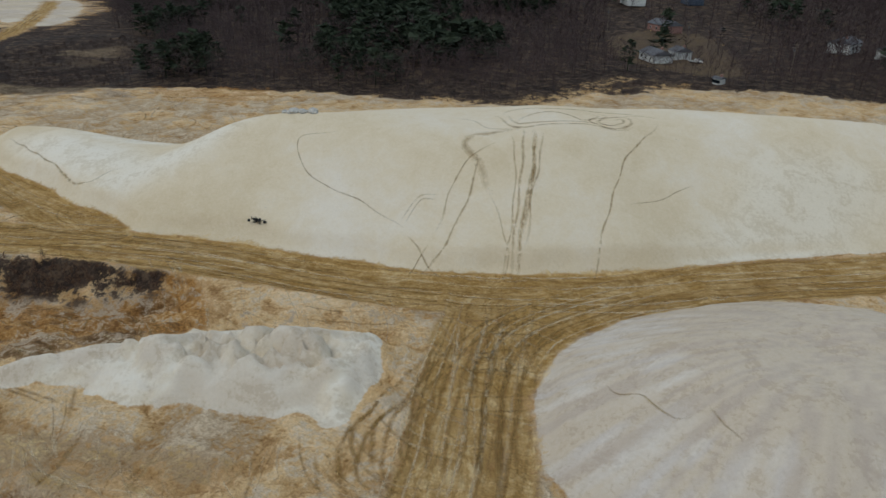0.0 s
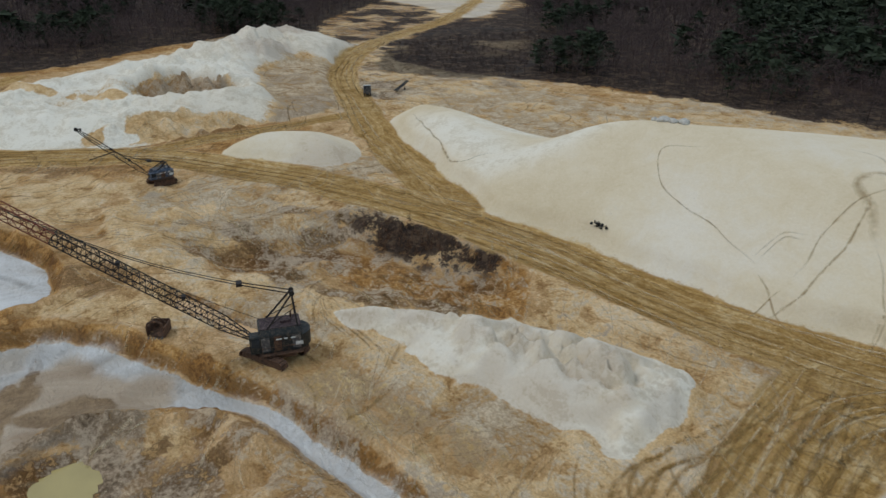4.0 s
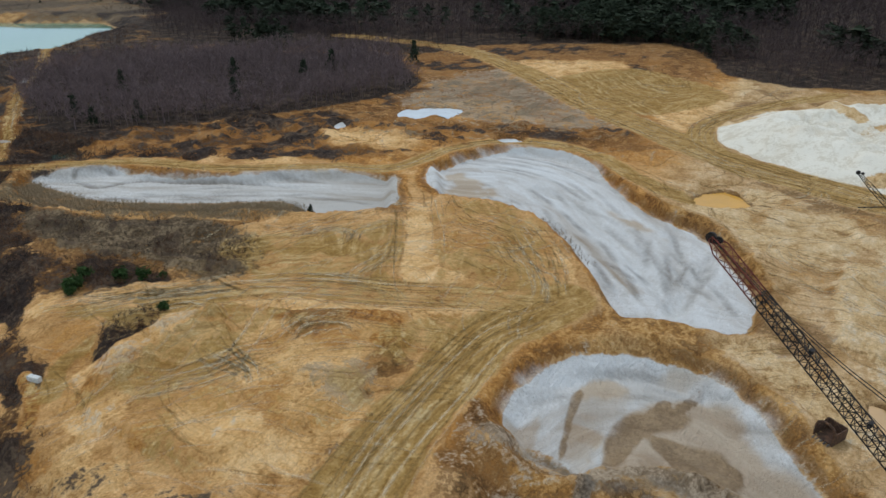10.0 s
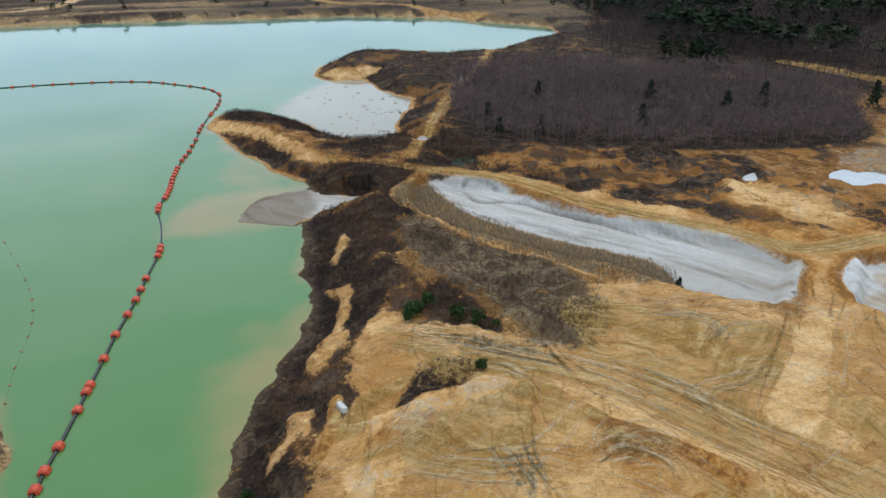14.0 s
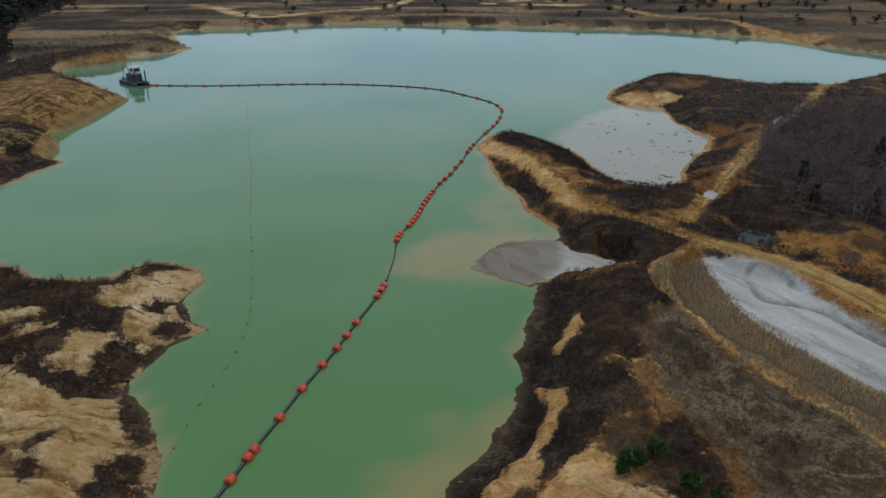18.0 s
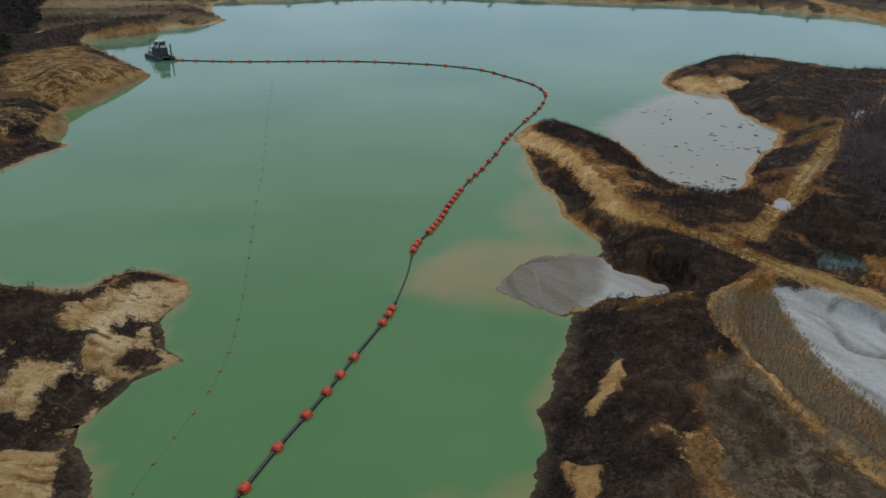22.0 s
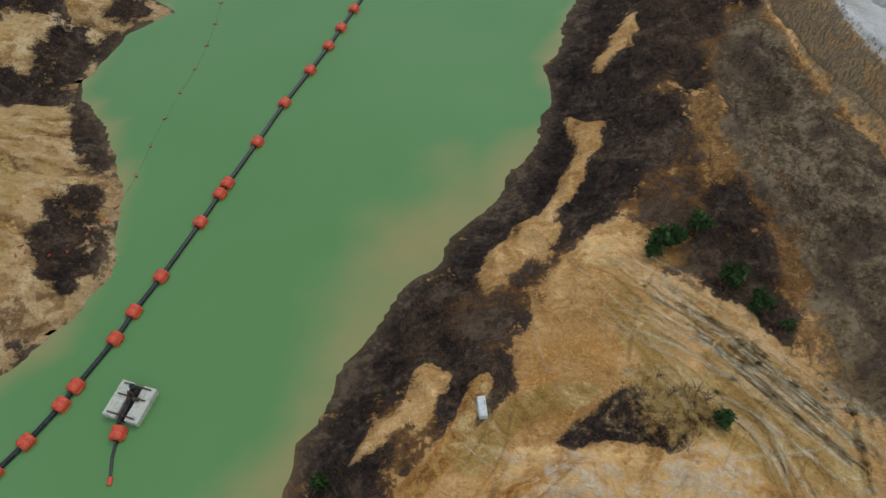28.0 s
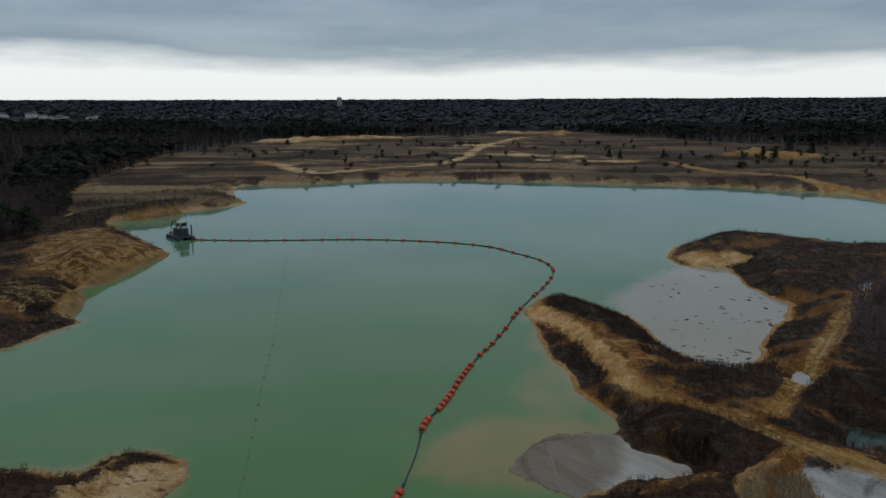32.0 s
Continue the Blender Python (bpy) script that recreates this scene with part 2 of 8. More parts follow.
PAD = [(152, -99), (168, -104), (178, -112), (184, -128), (164, -134), (130, -118), (116, -108), (116, -86), (128, -92)]
PLATEAU_PATH = [(139, -12), (157, -18), (168, -30), (165, -42), (156, -53), (146, -61)]
MUD_FAN = [(37.8, -25.6), (39.7, -29.7), (38.2, -35.4), (32.3, -38.8), (26.5, -42.6), (21.5, -38.4), (20.7, -35.6), (22.3, -30.3), (21.1, -26.9), (27.7, -24.2)]
MUD_TONGUES = [[(32.3, -24.2), (36.8, -26.6), (36.4, -30.1), (28.5, -27.5), (21, -26.4), (26.9, -24.4)],
               [(30.5, -30.2), (31.2, -35.5), (28.8, -38), (24, -36.9), (24.9, -32.3)]]
GREY_SLIME = [(35.9, -16.6), (38.5, -22.3), (31.1, -23.7), (22.2, -24.2), (23.2, -20.3), (27.4, -17.3)]
CRUST = [(18.5, -13), (22, -17), (20.6, -22), (20.4, -24.3), (22.8, -27.5), (23.6, -31.1), (22.3, -35.2), (20.5, -38.1)]
OCHRE_BANK = [(39.2, -67.5), (46.6, -79.7), (34.6, -81.9), (31, -86.6), (22.5, -90.5), (10, -80), (18.3, -77.3), (24, -73.9), (28.4, -69.1)]
GREY_STREAKS = [[(51.1, -55.9), (43.1, -60.3), (34.3, -64.3), (28.5, -67.8), (25, -71.7), (20, -76)], [(62, -72), (58.7, -75.5), (55.4, -78.8), (46.6, -82.1)],
                [(8, -1), (14, -5), (22, -10), (15, -13)], [(60, -62), (50, -66), (40, -72)]]
PIT_LINES = [[(88, 36), (100, 26), (101, 14), (93, 3), (82, -6), (70, -17), (56, -27), (48, -32)], [(48, 106), (55, 94), (63, 75), (72, 56), (80, 34)],
             [(20, -13), (32, -20), (36, -29), (30, -40), (14, -49), (0, -53), (-9, -55)]]
LONG_CRACK = [(53, 101), (56.4, 95.8), (56, 88), (61.8, 85), (64.9, 77.6), (69.8, 65.8), (72.5, 59), (73.8, 51.4)]
BERMS = [[(34, 79), (38.9, 68.4), (41, 56.5), (44.5, 48.9), (50.6, 40.2)], [(29.8, 66), (33.4, 52.3), (35, 40.7), (37, 33)]]
SLOPE_PATH = [(33, 70), (33.7, 56.2), (33.5, 50.5), (32, 41)]
GOLD_LINES = [[(24, 38), (28.4, 30.4), (33.1, 24.8), (37.2, 17.9), (41.9, 8.5)], [(27, -4), (32.5, -3.6), (37.8, -5), (44.9, -9.8), (48, -14.5)]]
SPOIL = [(8.8, 26.3), (14, 30.1), (20.9, 29.8), (23.9, 24.9), (19, 20.9), (14, 22.5), (9.5, 22.2)]
APRON = [(-4.9, -86.4), (-7.1, -91.7), (-11.6, -93.2), (-14.2, -86.7), (-13.4, -79), (-10.1, -76.5), (-6.2, -82.2)]
SMOOTH_TAN = [(21.3, -56.3), (22.1, -62.4), (11.7, -63.8), (2.4, -69.6), (-9.2, -71.2), (-12.6, -70.2), (-2.1, -63.5), (9.2, -56.8)]
SCRUB_EAST = [(256, -225), (256, -254), (296, -314), (320, -390), (177, -300), (104, -205), (100, -190), (120, -182), (143, -172), (161, -158), (200, -176)]
OLIVE_HILL = [(193, -186), (205, -216), (194, -233), (168, -208), (168, -182)]
TAN_BANK = [(15, -215), (-6.8, -252), (-30, -266), (-80, -272), (-130, -262), (-110, -200), (-60, -190), (-36, -178), (-10, -180)]
YARD = [(30, -369), (-6, -386), (-28, -323), (-29, -287), (13, -302)]
FIELD_PALE = [[(158.5, 1.4), (179.8, -10.2), (194.5, -17), (175.8, -19.5), (148.6, -15.3), (146.5, -8.8)], [(222.8, 63), (232.8, 43.9), (235.2, 27.1), (213.2, 24.7), (195.9, 40.7)],
              [(103.8, 67), (112.9, 63.4), (112.4, 48.3), (104.7, 40.7), (98.2, 50), (96.3, 58)], [(148, -149.2), (122.2, -131.2), (75.3, -120.5), (60, -128), (96.9, -165), (125.8, -160)]]
MOUND_WHITE = [[(36, -128), (42, -112), (50, -104), (62, -104), (48, -122), (42, -130)], [(95, -116), (72, -118), (48, -112), (56, -106), (80, -108)], [(-40, -150), (-60, -160), (-56, -140), (-44, -128), (-32, -124), (-38, -138)]]
PINK_MUD = [(35.8, -17.4), (38.9, -20.4), (37.7, -24.2), (28.7, -24.2), (20.6, -24.1), (23, -20.1), (29.4, -18)]
DARK_MUD = [(30.9, -28), (30.7, -32.3), (29.2, -38.1), (22.9, -35.6), (23.4, -32.6), (27.7, -30.2)]
MUD_RILLS = [[(40.1, -30.8), (31.3, -27), (20.9, -25.3)], [(37.6, -27.7), (29.6, -25.9), (20.7, -24.8)], [(34.6, -18.7), (29.2, -18.9), (23.5, -19.9)]]
WHITE_RILLS = [[(39.9, -20.2), (36, -16.7), (31.2, -15), (26.5, -13.9)], [(37.3, -17.9), (32.7, -17), (23.1, -18.7)], [(41, -19.4), (43, -23.5), (43.2, -25.7)]]
CRUST_ARMS = [[(19.1, -24.3), (16.9, -24.5), (14.6, -24.5)], [(21.1, -34.2), (17.7, -34.3), (13.9, -34.1)]]
CRESCENT_BROWN = [[(91.2, -5.2), (87.9, -12.4), (82.1, -19.6), (79, -18.9), (82.7, -12.2)], [(99, 31.5), (93.1, 15.7), (79.1, 9.5), (77.5, 17.1), (74, 20.2)], [(47.5, -23.4), (56.8, -25), (48.1, -28.7), (44.8, -27.9), (44.9, -24.9)]]
CRESCENT_RILLS = [[(58.3, -25.4), (71.3, -23), (87.3, -19.5)], [(58.3, -25.9), (73.8, -26.9), (78, -29)], [(56.9, -25.1), (64, -20.8), (73.1, -14.8), (86.5, -4), (95.6, 7.3)]]
CAUSEWAY = [[(69.3, 23.4), (56.5, 16.9), (44.2, 9.8), (46.5, 6.3), (59.6, 13.5), (71.6, 21)], [(33.2, 29.1), (42.4, 8.2), (47.8, -1.9), (42.1, -4.2), (37.4, 4.8), (28.2, 23.7)]]
BROWN_BENCH = [(44.2, 42.2), (64, 23.1), (44, 10.1), (40.6, 15.7), (40, 23), (35.5, 31.6)]
BROWN_PATCHES = [[(27.6, 5.3), (31.3, 4.3), (31.9, 2.1), (29.8, 0.2), (27.1, 0.5), (26, 1.8)], [(35.7, 7.2), (37.5, 5.6), (31.8, 2), (31.9, 3.6)], [(30, 21), (33.3, 15.3), (35.6, 6.1), (33, 5), (30, 14), (27, 20)]]
ORANGE_FLOOR = [(12.1, 43.9), (15.8, 39.6), (16, 37.7), (14.9, 36.3), (11.5, 35.7), (8.5, 35.5), (8.6, 38.5)]
RAMP = [(3.2, 31.4), (7.2, 33.9), (11.5, 35.7), (14.9, 35.9), (13.4, 34.2), (9.5, 32.2), (6.9, 29.7), (4.1, 28.9)]
CHALKY = [[(9.4, 30.9), (14, 30.9), (18, 30.9), (22.4, 30.6), (21.8, 27.3), (8.2, 27.2)], [(1.5, 24.4), (5.9, 23.5), (8.7, 21.6), (4.2, 19.6), (-1, 19.5)], [(6.5, 12), (9.2, 11), (10.8, 8), (8.6, 7), (5.7, 10)],
          [(22.8, -7), (19.9, -3.5), (15.4, -2.6), (11.5, -3.9), (11.8, -1.2), (17.7, -1.5)], [(13.1, 48.9), (15, 51.6), (17.1, 50.5), (19, 49.7), (15.9, 48.6), (12.9, 47.3)], [(-17.2, -100.6), (-21.2, -104.2), (-18.5, -97.1)]]
GREY_WASH = [(16, 37.3), (20.3, 37.7), (24, 35.4), (26.8, 32.8), (25.8, 31.7), (23.4, 34.5), (19.8, 35.7)]
THICKET = [(15.2, 35.4), (17.9, 36.3), (21.2, 35.1), (21.5, 32.9), (18.7, 30.5), (15.1, 31.9), (13.3, 30.9), (11, 31.2), (13.7, 33.7)]
OLIVE_FIELD = [(172, -146), (215, -186), (232, -222), (222, -246), (189, -244), (150, -198), (134, -174), (145, -155)]
PALE_FLAT = [(10, 43), (17, 47), (24, 38), (36, 31), (50, 32), (66, 24), (78, 16), (76, 4), (62, -9), (50, -16), (40, -8), (24, -2), (12, 0), (2, 8), (0, 18), (4, 28)]
WEST_DARK = [(-78.6, 122), (-66.7, 110.9), (-48.5, 101), (-44.9, 113.8), (-40.1, 111), (-46, 99.6), (-48.3, 88), (-42.3, 88.7), (-46.9, 83.7), (-47.8, 76.8),
             (-52.5, 71.9), (-56.3, 79.9), (-50.3, 83.4), (-55.9, 87.3), (-62, 89), (-80, 100)]
WEST_SPOTS = [[(-38.7, 72.1), (-34, 67.2), (-31, 61), (-34.4, 60)], [(-35, 51), (-32.8, 55.4), (-29.7, 55.7), (-29, 51), (-32, 46)], [(-42.9, 55.9), (-41.1, 59.6), (-38.9, 52.3), (-39.5, 50.6)],
              [(-42.6, 82.9), (-40.5, 84.7), (-39.5, 81.3), (-41.2, 80.6)], [(-37, 100), (-34.5, 100), (-35, 92), (-37, 93)], [(-36, 76), (-38.5, 80), (-36, 85), (-35, 78)]]
WEST_PALE = [(-51, 68.6), (-47.1, 74.9), (-44.2, 87.6), (-43, 107.7), (-38.5, 104.9), (-37.9, 92.6), (-42.6, 81.6), (-45.3, 70.4), (-46.8, 60.2)]
PEN_SAND = [(21.8, 194.6), (27.8, 190.2), (34.7, 159.3), (37.8, 132.4), (34.8, 129.9), (31.8, 144.6), (27.7, 168.2), (22.2, 184)]
NORTH_SAND = [[(81, 250.5), (85.4, 251), (101.9, 243.3), (98.6, 239.4), (82.5, 241)], [(70.4, 112), (74, 110.5), (84, 106), (83, 101.4), (71.9, 99.5), (67, 103.9)]]
COVE_CLIFF = [(-160, 332), (-156, 345), (-139, 361), (-127, 352), (-131, 343), (-145, 334)]
FAR_PATHS = [[(-165, 622), (-140, 590), (-97, 524), (-43, 570), (-5, 594), (19, 697), (42, 844), (109, 1048), (178, 1122)], [(187, 603), (192, 526), (230, 486), (228, 443), (250, 400)]]
FAR_WHITES = [[(37, 739), (100, 693), (156, 652), (157, 599), (95, 605), (42, 650)], [(-8, 848), (43, 869), (64, 787), (2, 760)]]
FAR_CLIFFS = [[(250, 650), (278, 646), (285, 668), (252, 670)], [(270, 632), (292, 618), (322, 629), (325, 655), (275, 655)], [(-223, 890), (-151, 968), (-76, 994), (-80, 1030), (-160, 1010), (-240, 930)],
              [(60, 1133), (178, 1122), (180, 1150), (60, 1160)]]
WET_PATCHES = [[(24.8, 4.2), (28.9, 2.6), (26.2, -4.5), (24.7, -9.5), (22, -2.2), (18.9, -1.3), (18.1, 1.4)],
               [(17.3, -10), (20.1, -15.1), (17.1, -19.2), (12.1, -19.1), (8.8, -15.3), (11.9, -11.2)],
               [(36.3, 24.6), (42.4, 19.3), (40.4, 12.2), (30.5, 10.4), (25.4, 17.2)]]
FAR_SAND = [(371, -261), (329, -264), (276, -250), (268, -262), (300, -300), (360, -345), (395, -310)]
ROADS = [
    # width, points
    (11, [(253, 165), (250, 145), (246, 116), (235, 90), (200, 51), (165, 21), (143, -3), (123, -25), (113, -44), (103, -60), (87, -72), (73, -81), (54, -89), (33, -95.5), (20, -97.5), (8, -99),
          (-4, -101.5), (-14, -105), (-28, -113), (-40, -122), (-60, -136), (-90, -155)]),
    (9, [(361, -332), (272, -246), (226, -184), (194, -151), (160, -129), (127, -117), (95, -106), (67, -99), (47, -95)]),
    (6, [(107, -55), (111, -74), (112, -90), (115, -110)]),
    (6, [(122, -24), (130, -19), (142, -15), (156, -15), (176, -23), (208, -44)]),
    (13, [(-14, -104), (-17, -93), (-20, -83), (-22.5, -75), (-24, -69), (-27, -58)]),
    (9, [(-34, -117), (-26, -107), (-21, -97), (-21, -88)]),
    (8, [(90, 34), (76, 26), (61, 17), (47, 10), (38, 3)]),
    (9, [(49, -12), (42, -9), (36, -6.5), (22, -6), (13, -6), (4, -7), (-8, -9)]),
    (8, [(26, 36), (36, 23), (41, 9), (46, -4), (49, -12)]),
    (4, [(38, 128), (54, 108), (67, 91), (72, 71), (83, 51), (88, 38), (105, 34), (116, 27), (120, 14), (115, 2), (103, -10), (96, -20)]),
    (4.2, [(220, 330), (142, 226), (112, 194), (81, 153), (63, 129), (55, 119)]),
    (2.6, [(28, 155), (37, 138), (46, 127), (55, 119), (61, 108), (66, 97)]),
]

# ---- arithmetic of the land ----


def lattice(ix, iy, seed):
    h = (ix.astype(np.int64) * 374761393 + iy.astype(np.int64) * 668265263 + seed * 974634777) & 0x7FFFFFFF
    h = ((h ^ (h >> 13)) * 1274126177) & 0x7FFFFFFF
    return ((h ^ (h >> 16)) & 0xFFFF) / 65535.0


def vnoise(x, y, seed=0):
    fx, fy = np.floor(x), np.floor(y)
    u, v = x - fx, y - fy
    u, v = u * u * (3 - 2 * u), v * v * (3 - 2 * v)
    a, b = lattice(fx, fy, seed), lattice(fx + 1, fy, seed)
    c, d = lattice(fx, fy + 1, seed), lattice(fx + 1, fy + 1, seed)
    return (a * (1 - u) + b * u) * (1 - v) + (c * (1 - u) + d * u) * v - 0.5


def fbm(x, y, scale, octaves=4, seed=0, rough=0.5):
    total, amp, f = 0.0, 1.0, 1.0 / scale
    for k in range(octaves):
        total = total + amp * vnoise(x * f + 17.3 * k, y * f - 9.1 * k, seed + k)
        amp, f = amp * rough, f * 2.03
    return total


def curve(pts, n=4, closed=True):
    p = np.array(pts, float)
    idx = np.arange(len(p) if closed else len(p) - 1)
    get = (lambda i: p[i % len(p)]) if closed else (lambda i: p[np.clip(i, 0, len(p) - 1)])
    a, b, c, d = get(idx - 1), get(idx), get(idx + 1), get(idx + 2)
    rows = []
    for k in range(n):
        t = k / n
        rows.append(0.5 * (2 * b + (c - a) * t + (2 * a - 5 * b + 4 * c - d) * t**2 + (3 * b - a - 3 * c + d) * t**3))
    out = np.stack(rows, 1).reshape(-1, 2)
    return out if closed else np.vstack([out, p[-1]])


def inside_distance(x, y, pts, reach=40.0, n=3):
    """Metres inside (+) or outside (-) a smooth closed outline, cut off at -reach."""
    q = curve(pts, n) if n > 1 else np.array(pts, float)
    out = np.full(x.shape, -reach)
    near = (x > q[:, 0].min() - reach) & (x < q[:, 0].max() + reach) & (y > q[:, 1].min() - reach) & (y < q[:, 1].max() + reach)
    if not near.any():
        return out
    px, py = x[near], y[near]
    best, odd = np.full(px.shape, 1e18), np.zeros(px.shape, bool)
    for (ax, ay), (bx, by) in zip(q, np.roll(q, -1, 0)):
        dx, dy = bx - ax, by - ay
        t = np.clip(((px - ax) * dx + (py - ay) * dy) / (dx * dx + dy * dy + 1e-9), 0, 1)
        np.minimum(best, (px - ax - t * dx) ** 2 + (py - ay - t * dy) ** 2, out=best)
        if ay != by:
            odd ^= ((ay > py) != (by > py)) & (px < dx * (py - ay) / dy + ax)
    d = np.sqrt(best)
    out[near] = np.where(odd, d, -np.minimum(d, reach))
    return out


def line_coords(x, y, pts, reach=14.0):
    """Distance across (signed) and along a smooth open line."""
    q = curve(pts, 5, False)
    across, along, best = np.full(x.shape, 1e3), np.zeros(x.shape), np.full(x.shape, 1e6)
    near = (x > q[:, 0].min() - reach) & (x < q[:, 0].max() + reach) & (y > q[:, 1].min() - reach) & (y < q[:, 1].max() + reach)
    if not near.any():
        return best, across, along
    px, py = x[near], y[near]
    bd, ba, bs, s0 = np.full(px.shape, 1e18), np.zeros(px.shape), np.zeros(px.shape), 0.0
    for (ax, ay), (bx, by) in zip(q[:-1], q[1:]):
        dx, dy = bx - ax, by - ay
        ln = math.hypot(dx, dy) + 1e-9
        t = np.clip(((px - ax) * dx + (py - ay) * dy) / ln**2, 0, 1)
        d2 = (px - ax - t * dx) ** 2 + (py - ay - t * dy) ** 2
        hit = d2 < bd
        bd[hit] = d2[hit]
        ba[hit] = (((px - ax) * dy - (py - ay) * dx) / ln)[hit]
        bs[hit] = (s0 + t * ln)[hit]
        s0 += ln
    best[near] = np.sqrt(bd)
    across[near], along[near] = ba, bs
    return best, across, along


def step(a, b, v):
    t = np.clip((v - a) / (b - a), 0, 1)
    return t * t * (3 - 2 * t)


def soft_min(a, b, k):
    return -k * np.log(np.exp(-np.clip(a / k, -40, 40)) + np.exp(-np.clip(b / k, -40, 40)))


def pile(h, x, y, pts, slope, cap, base=4.5, warp=0.0, round_top=2.0):
    d = inside_distance(x, y, pts, 6.0)
    top = soft_min(np.maximum(d, 0) * slope, cap, round_top) - soft_min(np.zeros(1), np.full(1, np.mean(cap)), round_top)[0]
    return np.where(d > 0, np.maximum(h, base + np.maximum(top, 0)), h), d


def land(x, y):
    """Height of the ground and its surface kinds at arrays of places."""
    wob1, wob2 = fbm(x, y, 9, 5, 3), fbm(x, y, 9, 5, 23)
    wx, wy = x + 1.6 * wob1, y + 1.6 * wob2
    kinds_of = ("white", "gold", "brush", "tail", "wet", "field", "rust", "shoal", "pale", "relief", "ash", "olive_haze", "calm", "ochre")
    m = {k: np.zeros(x.shape) for k in kinds_of}

    def zone(pts, soft=1.0, warped=1.0, reach=14.0):
        return step(-soft, soft, inside_distance(x + (wx - x) * warped, y + (wy - y) * warped, pts, reach))

    def clear(amount, *names):
        for n in names:
            m[n] *= 1 - amount

    far = np.hypot(x - 20, y - 20)
    lake = inside_distance(x + 2.6 * wob1, y + 2.6 * wob2, LAKE, 60.0, 2)
    out = -lake
    bank = 14 + 8 * fbm(x, y, 30, 2, 5)
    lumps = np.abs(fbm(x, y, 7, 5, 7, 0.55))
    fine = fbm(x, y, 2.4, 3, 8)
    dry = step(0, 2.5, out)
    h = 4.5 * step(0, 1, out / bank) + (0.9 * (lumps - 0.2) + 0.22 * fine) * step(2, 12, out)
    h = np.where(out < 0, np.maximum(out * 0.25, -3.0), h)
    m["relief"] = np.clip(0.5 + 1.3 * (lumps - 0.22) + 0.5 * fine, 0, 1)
    hull = inside_distance(x, y, CLEARING, 300.0, 1)
    wood = step(-2, 6, -hull)
    h += np.where(out > 10, 1.0, 0) * (step(0, 250, -hull) * 9 * (1 + fbm(x, y, 160, 3, 11))) + step(1100, 3900, far) * 46
    # spit east of the lake, sand left by the dredge, low hills west of it
    h += 1.6 * np.exp(-(((x - 108) / 20) ** 2 + ((y - 272) / 9) ** 2)) * step(-1, 4, out)
    dred = inside_distance(wx, wy, DREDGE_SAND, 8.0)
    h = np.where(dred > 0, np.maximum(h, soft_min(dred * 0.62, np.clip(9.0 - 0.09 * (y - 225), 2.5, 9.0), 1.5)), h)
    lump = inside_distance(wx, wy, WEST_LUMP, 8.0)
    h = np.where(lump > 0, np.maximum(h, soft_min(lump * 0.8, np.full(x.shape, 6.0), 1.5)), h)
    # brush and litter: woods' floor, banks, spits
    patch = step(-0.12, 0.12, fbm(x, y, 11, 4, 13))
    patch2 = step(-0.16, 0.2, fbm(x, y, 4.5, 4, 33))
    near_shore = step(30, 12, out + 14 * fbm(x, y, 20, 3, 12))
    west = step(-24, -30, x) * step(125, 118, y) * step(-30, -10, y)
    m["brush"] = np.maximum(wood, dry * near_shore * np.where(west > 0.5, 0.05 + 0.62 * patch, 0.35 + 0.6 * patch) * (0.5 + 0.5 * step(30, 60, y)))
    north = step(92, 112, y) * step(330, 310, y) * dry
    m["rust"] = np.maximum(m["rust"], north * 0.9)
    m["wet"] = np.maximum(m["wet"], north * (0.75 + 0.25 * patch))
    m["brush"] = np.maximum(m["brush"], north * (0.38 + 0.45 * patch + 0.35 * patch2))
    m["wet"] = np.maximum(m["wet"], west * (0.25 + 0.4 * patch2))
    m["brush"] = np.maximum(m["brush"], west * step(9, 3, out) * (0.3 + 0.6 * patch2))
    m["rust"] = np.maximum(m["rust"], 0.75 * step(92, 120, x) * step(-30, 0, y) * dry)
    m["wet"] = np.maximum(m["wet"], (0.5 + 0.3 * patch) * step(96, 124, x) * step(-20, 8, y) * dry)
    m["rust"], m["pale"] = np.maximum(m["rust"], west * 0.4), np.maximum(m["pale"], west * 0.45)
    m["field"] = np.maximum(m["field"], step(300, 340, y) * (1 - wood) * dry * 0.9)
    m["olive_haze"] = m["field"] * step(-0.3, 0.1, fbm(x, y, 60, 3, 15))
    heath = step(-0.12, 0.12, fbm(x * 0.6, y * 1.5, 42, 4, 18))
    m["brush"] = np.maximum(m["brush"], step(312, 345, y) * (1 - wood) * dry * (0.42 + 0.3 * heath) * step(4, 16, out))
    m["pale"] = np.maximum(m["pale"], step(330, 420, y) * step(0.16, 0.28, fbm(x * 0.6, y * 1.6, 50, 4, 16)) * 0.5 * (1 - wood))
    m["pale"] = np.maximum(m["pale"], step(14, 5, out) * step(330, 350, y) * 0.45)
    clear(m["pale"] * 0.8 * (y > 330), "field", "brush")
    z = zone(RIDGE, 2.5, 2.0)
    m["brush"] = np.maximum(m["brush"], z * (0.5 + 0.28 * patch + 0.3 * patch2))
    m["wet"], m["rust"] = np.maximum(m["wet"], z * 0.75), np.maximum(m["rust"], z * 0.6)
    for pts in BANK_SAND:
        z = zone(pts, 1.0, 2.6) * (0.7 + 0.3 * patch2)
        clear(z, "wet", "rust", "brush")
        m["pale"] = np.maximum(m["pale"], z * 0.55 * patch2)
        m["gold"] = np.maximum(m["gold"], z * 0.5 * (1 - patch2))
        m["calm"] = np.maximum(m["calm"], z)
        h += z * (0.5 + 0.9 * np.abs(fbm(x, y, 2.5, 3, 31)))
